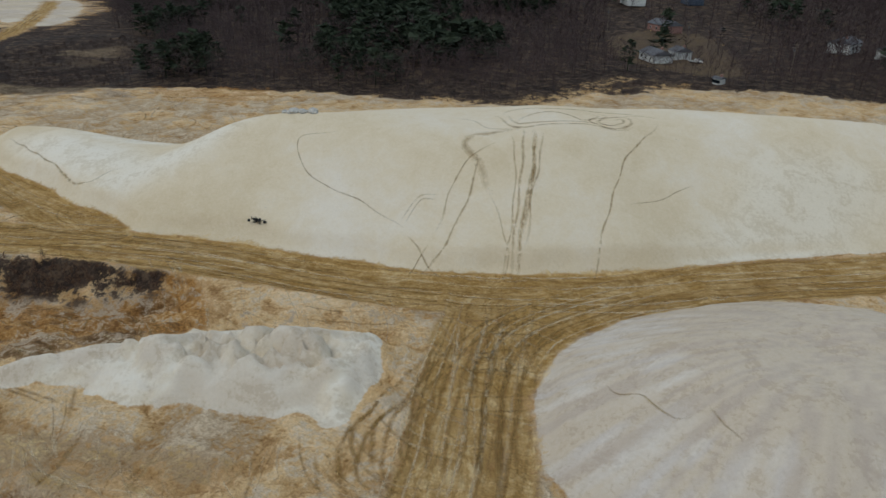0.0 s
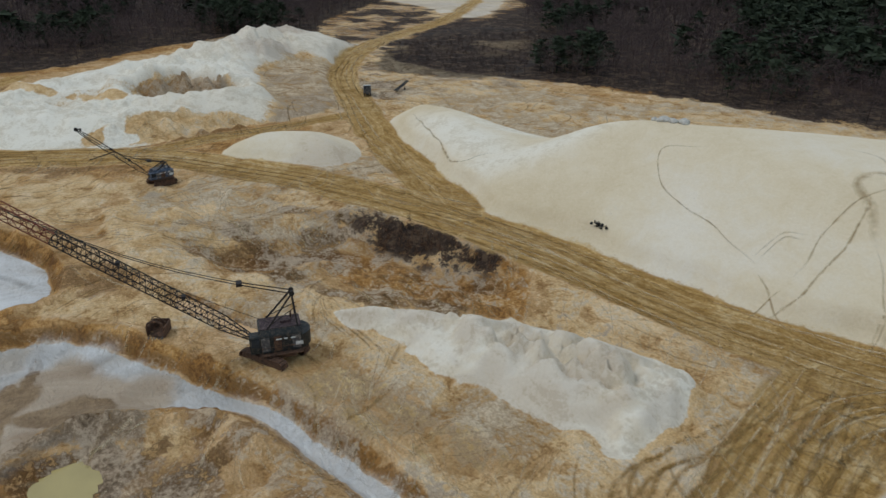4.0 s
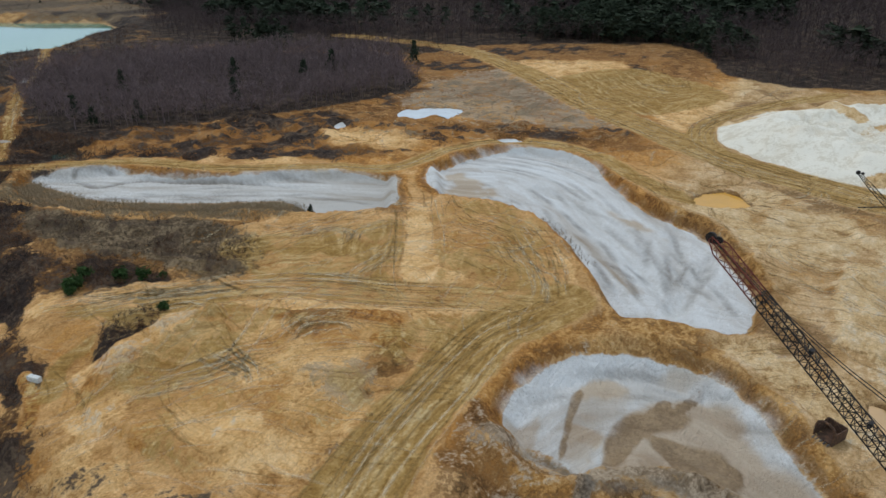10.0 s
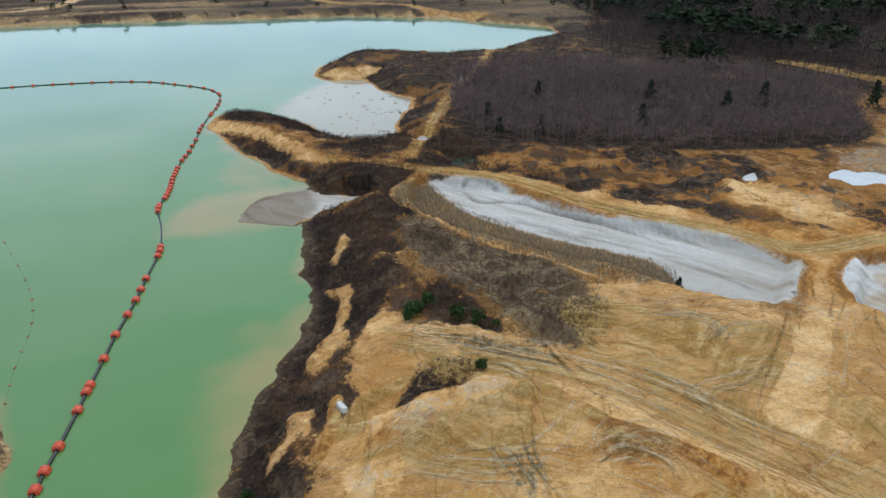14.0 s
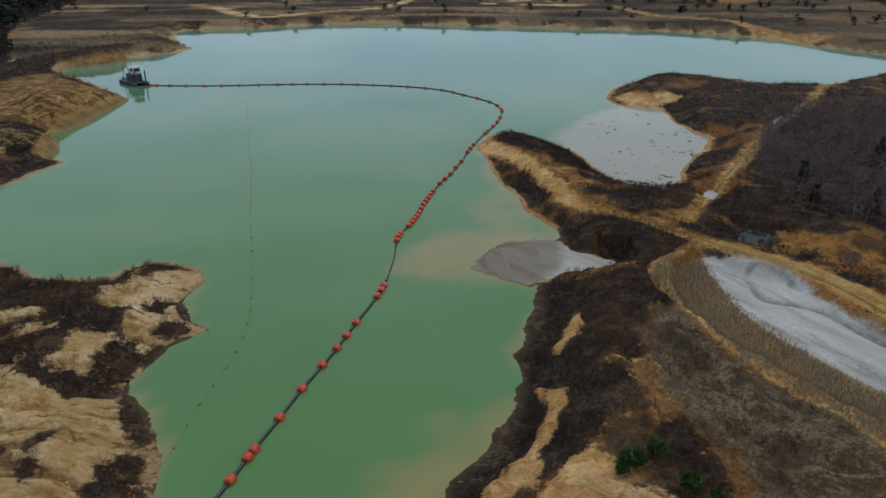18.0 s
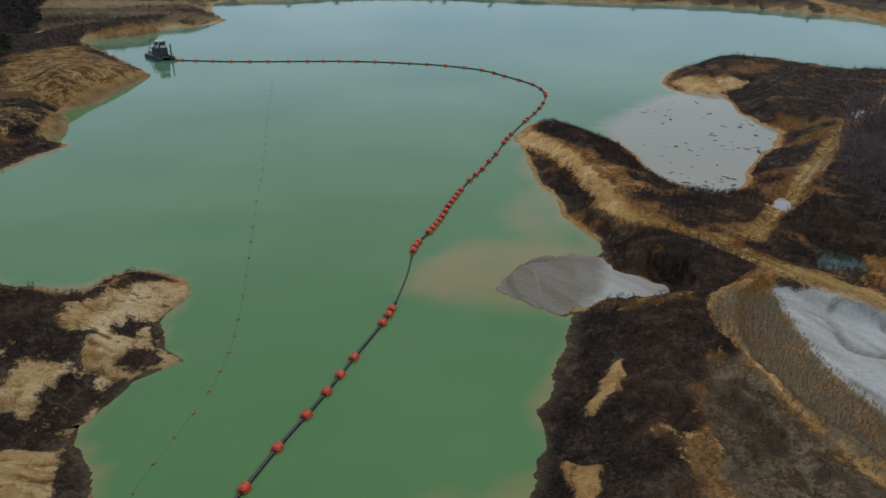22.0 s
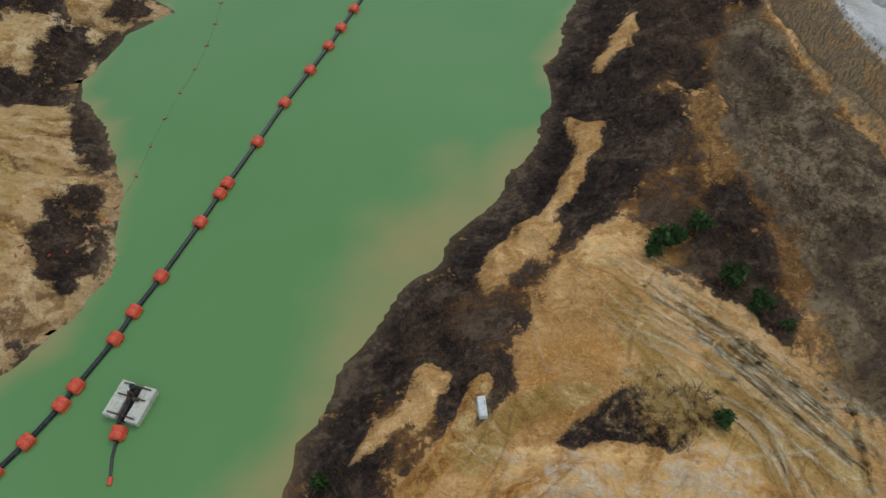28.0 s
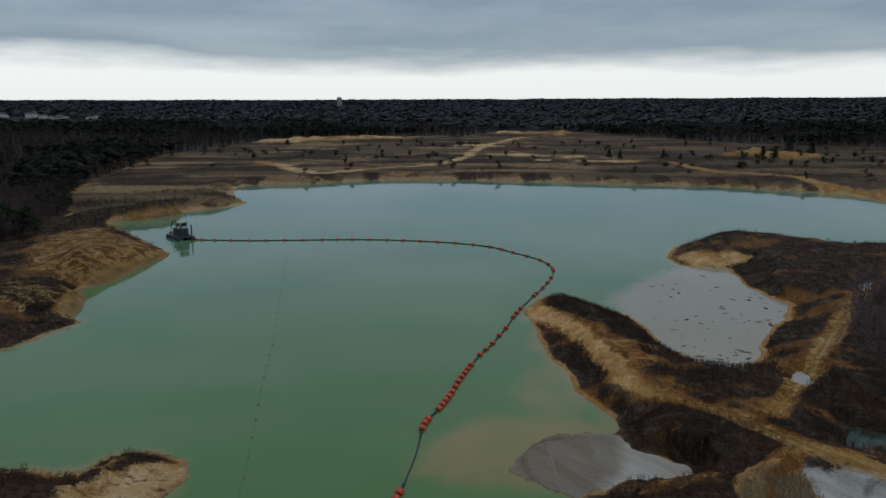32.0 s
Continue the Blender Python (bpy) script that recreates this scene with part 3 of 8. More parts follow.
    dist, _, _ = line_coords(wx, wy, BANK_TRAIL, 6)
    z = step(1.5, 0.6, dist)
    clear(z, "brush", "wet")
    m["rust"], m["gold"] = np.maximum(m["rust"], z * 0.9), np.maximum(m["gold"], z * 0.5)
    d, _, _ = line_coords(wx, wy, [(25, 188), (31, 170), (35, 157), (40, 142)], 12)
    z = step(4.2, 2.2, d)
    clear(z, "brush")
    m["pale"] = np.maximum(m["pale"], z * 0.8)
    d, _, _ = line_coords(wx, wy, [(-50, 52), (-48.6, 62), (-47.7, 71), (-46, 77), (-44, 85), (-41, 92), (-37, 97)], 12)
    z = step(3.4, 1.4, d)
    clear(z, "brush", "rust")
    m["pale"] = np.maximum(m["pale"], z)
    z = west * step(0, 2, out)
    clear(z, "brush")
    m["brush"] = np.maximum(m["brush"], z * zone(WEST_DARK, 2.0, 1.5) * (0.7 + 0.3 * patch2))
    for pts in WEST_SPOTS:
        m["brush"] = np.maximum(m["brush"], zone(pts, 1.2, 1.5) * (0.6 + 0.4 * patch2))
    m["brush"] = np.maximum(m["brush"], z * step(3.0, 1.0, out) * (0.2 + 0.6 * patch2))
    m["wet"] = np.maximum(m["wet"], z * 0.75 * step(-0.1, 0.12, fbm(x, y, 7, 4, 53)))
    m["brush"] = np.maximum(m["brush"], z * 0.72 * step(0.02, 0.22, fbm(x, y, 8, 4, 36)))
    m["gold"] = np.maximum(m["gold"], z * 0.5 * step(-0.12, 0.12, fbm(x, y, 10, 4, 51)) * (1 - np.minimum(1.4 * m["brush"], 1)))
    tip = zone([(10, 43), (13, 48), (17, 48.5), (23, 40), (27, 32), (20, 33), (13, 36)], 2.0, 1.5)
    m["gold"] = np.maximum(m["gold"], tip * (0.25 + 0.5 * patch2))
    w = zone(WEST_PALE, 2.0, 1.5)
    m["pale"] = np.maximum(m["pale"], z * w * (0.6 + 0.4 * patch2))
    clear(z * w * 0.7, "rust", "wet")
    rib = np.abs(fbm(x * 0.35 + 0.2 * y, y, 3.2, 4, 72, 0.6))
    h += z * (1.5 * rib - 0.2)
    m["pale"] = np.maximum(m["pale"], z * 0.8 * step(0.1, 0.26, rib))
    m["wet"] = np.maximum(m["wet"] * (1 - 0.6 * z * step(0.1, 0.26, rib)), z * 0.75 * step(0.05, 0.015, rib))
    for pts in (PEN_SAND, *NORTH_SAND):
        z = zone(pts, 1.8, 2.0) * (0.6 + 0.4 * patch2)
        clear(z, "brush", "wet", "rust")
        m["pale"] = np.maximum(m["pale"], z * 0.6)
    z = zone(COVE_CLIFF, 2.0)
    h = np.where(out > 0, np.maximum(h, 6.0 * z * step(0, 3, out)), h)
    m["rust"] = np.maximum(m["rust"], z)
    for line in FAR_PATHS:
        dist, _, _ = line_coords(x + 6 * fbm(x, y, 40, 3, 70), y + 6 * fbm(x, y, 40, 3, 69), line, 30)
        z = step(7, 3, dist)
        clear(z, "brush", "field", "wet")
        m["pale"] = np.maximum(m["pale"], z * 0.8)
    for pts in FAR_WHITES:
        z = step(-6, 6, inside_distance(x + 40 * fbm(x, y, 50, 3, 68), y + 40 * fbm(x, y, 50, 3, 59), pts, 60.0)) * step(-0.05, 0.1, fbm(x * 0.5, y, 22, 3, 57))
        clear(z, "brush", "field", "wet", "rust")
        m["pale"], m["white"] = np.maximum(m["pale"], z), np.maximum(m["white"], z * 0.4)
    for pts in FAR_CLIFFS:
        z = step(-6, 6, inside_distance(x + 16 * fbm(x, y, 30, 3, 68), y + 16 * fbm(x, y, 30, 3, 59), pts, 40.0))
        clear(z, "brush", "field", "wet")
        h += (4 + 5 * np.abs(fbm(x, y, 30, 3, 27))) * z
        m["pale"], m["calm"] = np.maximum(m["pale"], z * (0.25 + 0.5 * patch)), np.maximum(m["calm"], z)
    z = step(122, 145, x) * step(-4, 25, y) * step(140, 120, y)
    m["wet"], m["brush"] = np.maximum(m["wet"], z * (0.6 + 0.3 * patch)), np.maximum(m["brush"], z * (0.2 + 0.55 * patch2 * patch))
    z = step(108, 125, x) * step(-96, -112, y) * (1 - wood)
    m["wet"], m["ash"] = np.maximum(m["wet"], z * 0.75 * patch2), np.maximum(m["ash"], z * (0.4 + 0.4 * patch))
    for pts, amount, soft, warped in ((GRASS, 1.1, 3.0, 2.0), (GREY_FIELD, 0.52, 7.0, 4.0)):
        z = zone(pts, soft, warped) * (0.7 + 0.3 * patch2)
        m["field"] = np.maximum(m["field"], z * amount)
        clear(z * 0.8, "brush")
    m["brush"] = np.maximum(m["brush"], zone(GRASS, 3.0, 2.0) * 0.48 * patch2)
    m["wet"] = np.maximum(m["wet"], 0.75 * step(-5, -1.5, inside_distance(wx, wy, GRASS, 10.0)) * step(38, 46, y))
    z = zone(GREY_FIELD, 7.0, 4.0)
    m["olive_haze"] = np.maximum(m["olive_haze"], z * 0.6)
    m["ash"] = np.maximum(m["ash"], z * 0.75)
    clear(z * 0.4, "rust", "wet")
    z = zone(RUSTY, 4.0, 3.0)
    m["rust"] = np.maximum(m["rust"], z)
    m["brush"] = np.maximum(m["brush"], z * (0.16 + 0.35 * patch + 0.35 * patch2))
    m["wet"] = np.maximum(m["wet"], z * (0.5 + 0.4 * patch2))
    h += z * 2.2 * (np.abs(fbm(x, y, 9, 4, 75, 0.6)) - 0.1)
    m["pale"] = np.maximum(m["pale"], z * 0.5 * step(0.14, 0.28, fbm(x, y, 12, 3, 74)))
    z = zone(TUSSOCKS, 4.0, 3.0)
    h += z * 1.5 * (np.abs(fbm(x, y, 7, 4, 73, 0.6)) - 0.1)
    m["brush"] = np.maximum(m["brush"], z * 0.62 * patch2)
    m["wet"] = np.maximum(m["wet"], z * (0.25 + 0.4 * patch))
    m["rust"] = np.maximum(m["rust"], z * 0.8)
    m["field"] = np.maximum(m["field"], z * 0.45 * patch)
    m["gold"] = np.maximum(m["gold"], zone(GOLD_FLAT, 2.0) * 0.8)
    z = zone(BUSHES, 1.2, 2.0)
    m["brush"] = np.maximum(m["brush"], z * (0.5 + 0.5 * patch2))
    m["wet"] = np.maximum(m["wet"], 0.62 * step(0.12, 0.32, fbm(x * 1.4, y * 0.8, 16, 4, 62)) * (out > 14))
    m["rust"] = np.maximum(m["rust"], 0.75 * step(0.02, 0.3, fbm(x, y, 22, 4, 61)) * (out > 8))
    m["pale"] = np.maximum(m["pale"], 0.75 * step(0.05, 0.3, fbm(x * 0.8, y, 17, 4, 64)) * (out > 8) * (far < 400))
    clear(zone(BENCH, 2.0) * 0.9, "wet")
    south = step(-42, -54, y) * step(98, 80, x)
    m["rust"] *= 1 - 0.85 * south
    m["wet"] *= 1 - 0.45 * south
    m["ash"] = np.maximum(m["ash"], south * (0.2 + 0.35 * patch))
    m["pale"] = np.maximum(m["pale"], south * (0.5 + 0.35 * patch2))
    z = zone(BROWN_LOW, 2.0)
    m["rust"], m["wet"] = np.maximum(m["rust"] * (1 - 0.5 * z), z * 0.45 * patch), np.maximum(m["wet"] * (1 - 0.5 * z), z * 0.4 * patch)
    m["pale"] = np.maximum(m["pale"], z * 0.55 * patch2)
    # the piles and pits
    h, d = pile(h, x, y, MOUND, 0.64, 15.0 - 9.5 * step(30, 58, x + 0.25 * (y + 110)) + 1.5 * fbm(x, y, 22, 2, 41), 4.5, 0, 1.5)
    z = step(-0.3, 0.8, d)
    m["white"], m["relief"] = np.maximum(m["white"], z), m["relief"] * (1 - z) + 0.5 * z
    clear(z, "wet", "rust", "pale", "ash")
    for pts in MOUND_WHITE:
        m["pale"] = np.maximum(m["pale"], z * 0.8 * step(-4, 5, inside_distance(wx, wy, pts, 12.0)))
    h, d = pile(h, x, y, NEAR_PILE, 0.55, 10.0 + 1.5 * fbm(x, y, 10, 3, 42), 4.5, 0, 1.8)
    h += 0.2 * fbm(np.arctan2(y + 94, x + 51) * 60, np.hypot(x + 51, y + 94) * 0.25, 1.6, 3, 48) * step(0.5, 3, d)
    z = step(-0.3, 0.8, d)
    m["white"], m["relief"] = np.maximum(m["white"], z), m["relief"] * (1 - z) + 0.5 * z
    rays = fbm(np.arctan2(y + 94, x + 51) * 34, np.hypot(x + 51, y + 94) * 0.09, 1.0, 3, 58)
    m["ash"] = np.maximum(m["ash"], z * (0.55 + 0.4 * step(-0.05, 0.25, rays)))
    clear(z, "wet", "rust", "pale")
    chunk = np.abs(fbm(x, y, 5, 5, 43, 0.6))
    h, d = pile(h, wx, wy, LIGHT_PILE, 0.75, 2.0 + 9.0 * chunk, 4.4, 0, 0.5)
    z = step(-0.6, 0.9, d + 1.5 * fbm(x, y, 4, 3, 44))
    m["white"], m["ash"] = np.maximum(m["white"], z), np.maximum(m["ash"], z * step(0.06, 0.3, chunk) * 0.55)
    m["pale"] = np.maximum(m["pale"], z)
    clear(z, "wet", "rust", "brush")
    h, d = pile(h, x, y, SMALL_CONE, 0.5, 4.0, 4.5, 0, 1.0)
    m["white"] = np.maximum(m["white"], step(-0.3, 0.8, d))
    clear(step(-0.3, 0.8, d), "wet", "rust", "pale")
    d = inside_distance(wx + 3 * fbm(x, y, 24, 2, 88), wy + 3 * fbm(x, y, 24, 2, 89), PLATEAU, 30.0)
    chunk = np.abs(fbm(x, y, 9, 5, 45, 0.6))
    knobs = np.abs(fbm(x, y, 4.5, 4, 46, 0.6))
    crater, pad, front = zone(CRATER, 3.0, 1.5), zone(PAD, 5.0, 2.0), zone(PLATEAU_FRONT, 2.5, 2.0)
    top = 4.0 - 1.6 * step(12, 22, d) + 0.035 * np.maximum(x - 150, 0) + 3.0 * chunk + 1.0 * knobs + 1.5 * fbm(x, y, 28, 2, 87)
    top += 5.5 * np.exp(-(((x - 208) / 24) ** 2 + ((y + 112) / 30) ** 2)) * (0.7 + 1.2 * chunk)
    top += 1.6 * np.exp(-((inside_distance(x, y, CRATER, 12.0) + 4) / 3.0) ** 2) - 3.2 * crater + crater * 6.0 * knobs
    top = np.maximum(top * (1 - 0.85 * pad) + 0.5 * pad, 0.3)
    h = np.where(d > 0, np.maximum(4.5, 4.5 + soft_min(np.maximum(d, 0) * (0.36 + 0.5 * vnoise(x / 6, y / 6, 86) ** 2), top, 0.5)), h)
    h += front * (2.2 * knobs - 0.5)
    z = step(-1.5, 0.2, d)
    m["calm"] = np.maximum(m["calm"], step(-5, -1, d))
    tan = np.maximum.reduce([crater, 0.85 * pad, front * (0.3 + 0.6 * step(-0.1, 0.1, fbm(x, y, 7, 3, 85)))])
    path = np.zeros(x.shape)
    dist, _, _ = line_coords(wx, wy, PLATEAU_PATH, 8)
    path = step(4.0, 1.5, dist) * (0.2 + 0.5 * patch)
    loose = 0.45 * step(0.12, 0.3, fbm(x, y, 22, 4, 66)) * step(20, 30, d)
    m["white"] = np.maximum(m["white"], z * (1 - np.maximum.reduce([tan, path, loose])))
    m["pale"] = np.maximum(m["pale"], z * (1 - 0.6 * crater - 0.3 * pad))
    m["ash"] = np.maximum(m["ash"], z * np.maximum(step(0.12, 0.34, fbm(x, y, 16, 4, 63)) * 0.3, 0.8 * np.maximum(pad, crater)))
    clear(z, "wet", "rust", "brush")
    m["wet"] = np.maximum(m["wet"], z * np.maximum.reduce([pad * 0.55 * step(-0.05, 0.2, fbm(x, y, 12, 4, 84)), crater * 0.45, front * 0.4 * patch2]))
    z = zone(APRON, 1.5)
    h += z * 2.6 * np.abs(fbm(x, y, 4, 4, 83, 0.6))
    m["pale"], m["calm"] = np.maximum(m["pale"], z), np.maximum(m["calm"], z)
    clear(np.maximum(z, step(15, 9, np.hypot(x + 12, y + 76))), "rust", "wet")
    z = zone(SMOOTH_TAN, 2.0)
    clear(z * 0.8, "wet", "pale")
    m["rust"] *= 1 - 0.5 * z
    z = zone(HEAP, 2.0)
    h += 1.8 * z * (0.4 + chunk)
    m["pale"] = np.maximum(m["pale"], z)
    clear(z * 0.8, "wet", "rust")
    z = zone(WHITE_LUMPS, 1.5)
    h += 1.2 * z * chunk
    m["pale"] = np.maximum(m["pale"], z)
    m["white"] = np.maximum(m["white"], z * 0.5 * patch)
    z = zone(PALE_FLAT, 4.0, 2.0)
    m["pale"] = np.maximum(m["pale"], z * (0.32 + 0.4 * patch2))
    clear(z * 0.6, "wet", "rust")
    m["rust"] = np.maximum(m["rust"], z * (0.42 + 0.2 * patch2))
    h += z * 0.9 * (0.2 - np.abs(fbm(x * 0.7, y * 1.2, 9, 4, 56, 0.55))) + z * 0.5 * (np.abs(fbm(x, y, 3.5, 3, 55)) - 0.15)
    m["gold"] = np.maximum(m["gold"], z * (0.36 + 0.24 * patch))
    m["rust"] = np.maximum(m["rust"], z * 0.75 * step(0.05, 0.012, np.abs(fbm(x * 0.6 + 0.3 * y, y, 13, 3, 54))) * patch2)
    m["ash"] = np.maximum(m["ash"], zone(HOLLOW, 3.0, 2.0) * (0.2 + 0.5 * patch2))
    m["wet"] = np.maximum(m["wet"], zone(HOLLOW, 3.0, 2.0) * 0.7 * step(-0.05, 0.15, fbm(x * 1.3 + 0.5 * y, y * 0.6, 6, 4, 52)))
    z = zone(OLIVE_FIELD, 5.0, 2.0)
    m["field"], m["olive_haze"] = np.maximum(m["field"], z), np.maximum(m["olive_haze"], z)
    m["brush"] = m["brush"] * (1 - z) + z * 0.3 * patch
    z = zone(GRAVEL, 2.5, 1.5)
    h += z * 1.2 * np.abs(fbm(x, y, 3, 3, 38))
    m["ash"], m["wet"] = np.maximum(m["ash"], z * 0.75), np.maximum(m["wet"], z * 0.5)
    bench = inside_distance(wx, wy, BENCH, 20.0)
    h = np.where(bench > 0, np.maximum(h, 3.4 + np.minimum(bench * 0.6, 2.0) + 0.7 * (lumps - 0.2) + 0.2 * fine), h)
    clear(step(-1.0, 1.0, bench) * (1 - zone(BUSHES, 0.6)), "brush", "field")
    z = zone(OCHRE_WALL, 3.0, 2.0)
    m["rust"] = np.maximum(m["rust"], z)
    m["wet"] = np.maximum(m["wet"], z * (0.25 + 0.4 * patch2))
    h += 1.6 * z * (lumps - 0.15)
    clear(z, "pale")
    for pts, floor, slope, kind in ((PIT_CRESCENT, 2.3, 1.1, "tail"), (PIT_LONG, 2.6, 0.9, "tail"), (HOLLOW, 2.0, 0.35, "rust"), (PIT_NEAR, 1.2, 0.8, "tail"), (DITCH, 1.0, 0.5, "wet")):
        d = inside_distance(wx * 0.5 + x * 0.5, wy * 0.5 + y * 0.5, pts, 12.0)
        low = np.maximum(h - np.maximum(d + 1.6, 0) * slope * (1 + 0.5 * wob2), floor + 0.25 * fbm(x, y, 5, 3, 47) + (0.6 * lumps if kind != "tail" else 0))
        h = np.where(d > -1.6, np.minimum(h, low), h)
        rim = step(5.0, 2.0, -d) * (d < -0.5)
        if kind == "tail":
            h += 0.6 * rim * step(-0.2, 0.4, wob1 + 0.2)
            m["rust"] = np.maximum(m["rust"], step(3.2, 1.0, -d) * (d < 0.3) * 0.8)
            m["wet"] = np.maximum(m["wet"], step(1.6, 0.6, -d) * (d < 0.3) * 0.55)
            clear(step(-4, -2, d), "pale")
            clear(step(0.0, 0.6, d), "wet", "rust", "ash")
        m[kind] = np.maximum(m[kind], step(-0.1, 0.9, d) if kind == "tail" else step(-2.5, 3.5, d + 4 * wob2) * (0.35 + 0.35 * patch2))
        clear(step(-3.5, -1.0, d), "brush")
        clear(step(-0.3, 0.3, d), "white")
    z = zone(MUD_FAN, 1.2, 1.5)
    m["tail"], m["olive_haze"] = np.maximum(m["tail"], z), np.maximum(m["olive_haze"], z)
    m["calm"] = np.maximum(m["calm"], z)
    clear(z, "wet", "rust", "pale", "ash", "brush")
    for pts in MUD_TONGUES:
        z = zone(pts, 1.5, 2.0)
        m["tail"], m["wet"], m["calm"] = np.maximum(m["tail"], z), np.maximum(m["wet"], z * 0.85), np.maximum(m["calm"], z)
    m["ash"] = np.maximum.reduce([m["ash"], zone(GREY_SLIME, 2.5) * 0.9, zone(PIT_NEAR, 1.0) * step(12, 20, x) * 0.55, zone(PIT_LONG, 1.0) * 0.85])
    m["olive_haze"] = np.maximum(m["olive_haze"], zone(PIT_LONG, 1.0) * 0.38)
    m["olive_haze"] = np.maximum(m["olive_haze"], zone(PIT_NEAR, 1.0) * step(18, 24, x) * (0.15 + 0.5 * step(-0.05, 0.2, fbm(x, y * 0.6, 9, 3, 37))))
    d, _, _ = line_coords(wx, wy, CRUST, 8)
    z = step(2.4, 0.5, d) * (0.6 + 0.4 * patch2)
    h += 1.3 * z * np.abs(fbm(x, y, 1.6, 3, 79))
    m["ash"], m["wet"] = np.maximum(m["ash"], z), np.maximum(m["wet"], z * 0.7)
    clear(z, "tail", "rust")
    d, _, _ = line_coords(x + 0.5 * wob1, y + 0.5 * wob2, LONG_CRACK, 6)
    z = step(0.9, 0.2, d)
    h -= 0.35 * z
    m["ash"] = np.maximum(m["ash"], z)
    for line in BERMS:
        d, _, _ = line_coords(wx, wy, line, 8)
        h += 0.9 * np.exp(-(d / 1.3) ** 2)
        m["brush"] = np.maximum(m["brush"], 0.5 * np.exp(-((d - 1.5) / 1.0) ** 2) * patch2)
    d, _, _ = line_coords(wx, wy, SLOPE_PATH, 8)
    z = step(1.6, 0.5, d)
    clear(z * 0.3, "field", "brush")
    for pts in WET_PATCHES:
        z = zone(pts, 2.0, 2.0) * (0.55 + 0.35 * patch2)
        m["wet"] = np.maximum(m["wet"], z)
        clear(z * 0.8, "pale")
    z = zone(SPOIL, 1.5, 1.5)
    h += z * (0.7 + 2.4 * np.abs(fbm(x, y, 5, 4, 78, 0.6)))
    m["pale"], m["ash"] = np.maximum(m["pale"], z), np.maximum(m["ash"], z * 0.5)
    for line in GOLD_LINES:
        d, _, _ = line_coords(wx, wy, line, 8)
        m["gold"] = np.maximum(m["gold"], step(2.6, 1.0, d) * (0.35 + 0.5 * patch))
    z = zone(DARK_STRIP, 4.0, 2.5)
    m["brush"] = np.maximum(m["brush"], z * (0.62 + 0.3 * patch2 + 0.25 * step(-0.2, 0.2, fbm(x, y, 9, 3, 82))))
    z = zone(OCHRE_BANK, 3.0, 2.0)
    m["rust"] = np.maximum(m["rust"], z)
    h += z * 1.6 * (np.abs(fbm(x, y, 6, 4, 81, 0.6)) - 0.12)
    clear(z * 0.7, "pale")
    for k, line in enumerate(GREY_STREAKS):
        dist, _, _ = line_coords(wx, wy, line, 10)
        z = step(3.4, 0.6, dist) * (0.55 + 0.45 * patch2)
        m["wet"], m["ash"] = np.maximum(m["wet"], z), np.maximum(m["ash"], z * 0.5)
    # beyond the long mound and the white plateau
    for pts in FIELD_PALE:
        z = zone(pts, 3.0, 2.5)
        m["pale"] = np.maximum(m["pale"], z * (0.55 + 0.35 * patch2))
        clear(z * 0.85, "wet", "rust", "brush")
    z = zone(TAN_BANK, 4.0, 3.0)
    clear(z, "brush", "wet")
    m["rust"] = np.maximum(m["rust"], z * (0.4 + 0.3 * patch))
    # crust, rills and bands in the pits
    z = zone(PINK_MUD, 1.0, 1.0)
    m["olive_haze"] = np.maximum(m["olive_haze"], z * (0.5 + 0.4 * patch2))
    z = zone(DARK_MUD, 0.8, 1.2)
    m["wet"] = np.maximum(m["wet"], z)
    for line in MUD_RILLS:
        dist, _, _ = line_coords(x + 0.6 * wob1, y + 0.6 * wob2, line, 6)
        m["wet"] = np.maximum(m["wet"], 0.9 * step(1.1, 0.4, dist) * m["tail"])
    for line in WHITE_RILLS:
        dist, _, _ = line_coords(x + 0.6 * wob1, y + 0.6 * wob2, line, 6)
        z = step(1.7, 0.7, dist)
        clear(z, "olive_haze", "wet", "ash")
    for line in CRUST_ARMS:
        dist, _, _ = line_coords(wx, wy, line, 6)
        z = step(1.6, 0.5, dist)
        h += 0.9 * z * np.abs(fbm(x, y, 1.6, 3, 79))
        m["ash"], m["wet"] = np.maximum(m["ash"], z), np.maximum(m["wet"], z * 0.8)
    for pts in CRESCENT_BROWN:
        m["olive_haze"] = np.maximum(m["olive_haze"], zone(pts, 1.6, 1.5) * (0.35 + 0.5 * patch2))
    for line in CRESCENT_RILLS:
        dist, _, _ = line_coords(x + 1.5 * wob1, y + 1.5 * wob2, line, 8)
        z = step(2.0, 0.3, dist) * m["tail"]
        m["ash"] = np.maximum(m["ash"], 0.7 * z)
        h -= 0.5 * z
    # the worked floor north of the pits
    z = zone(BROWN_BENCH, 3.0, 2.0)
    m["gold"] = np.maximum(m["gold"], z * (0.5 + 0.3 * patch2))
    for pts in BROWN_PATCHES:
        z = zone(pts, 0.9, 1.2)
        m["rust"], m["wet"] = np.maximum(m["rust"], z), np.maximum(m["wet"], z * 0.55 * patch2)
        clear(z, "pale")
    for pts in CAUSEWAY:
        z = zone(pts, 0.5, 0.4)
        m["pale"], m["calm"] = np.maximum(m["pale"] * (1 - z), z), np.maximum(m["calm"], z)
        clear(z, "rust", "wet", "ash", "gold")
        h = h * (1 - z) + (h * 0.2 + 4.45 * 0.8) * z
    z = zone(ORANGE_FLOOR, 0.9, 1.2)
    m["rust"], m["gold"] = np.maximum(m["rust"], z * 0.5), np.maximum(m["gold"] * (1 - z), z * 0.25)
    clear(z, "pale", "brush", "wet")
    z = zone(RAMP, 0.9, 1.2)
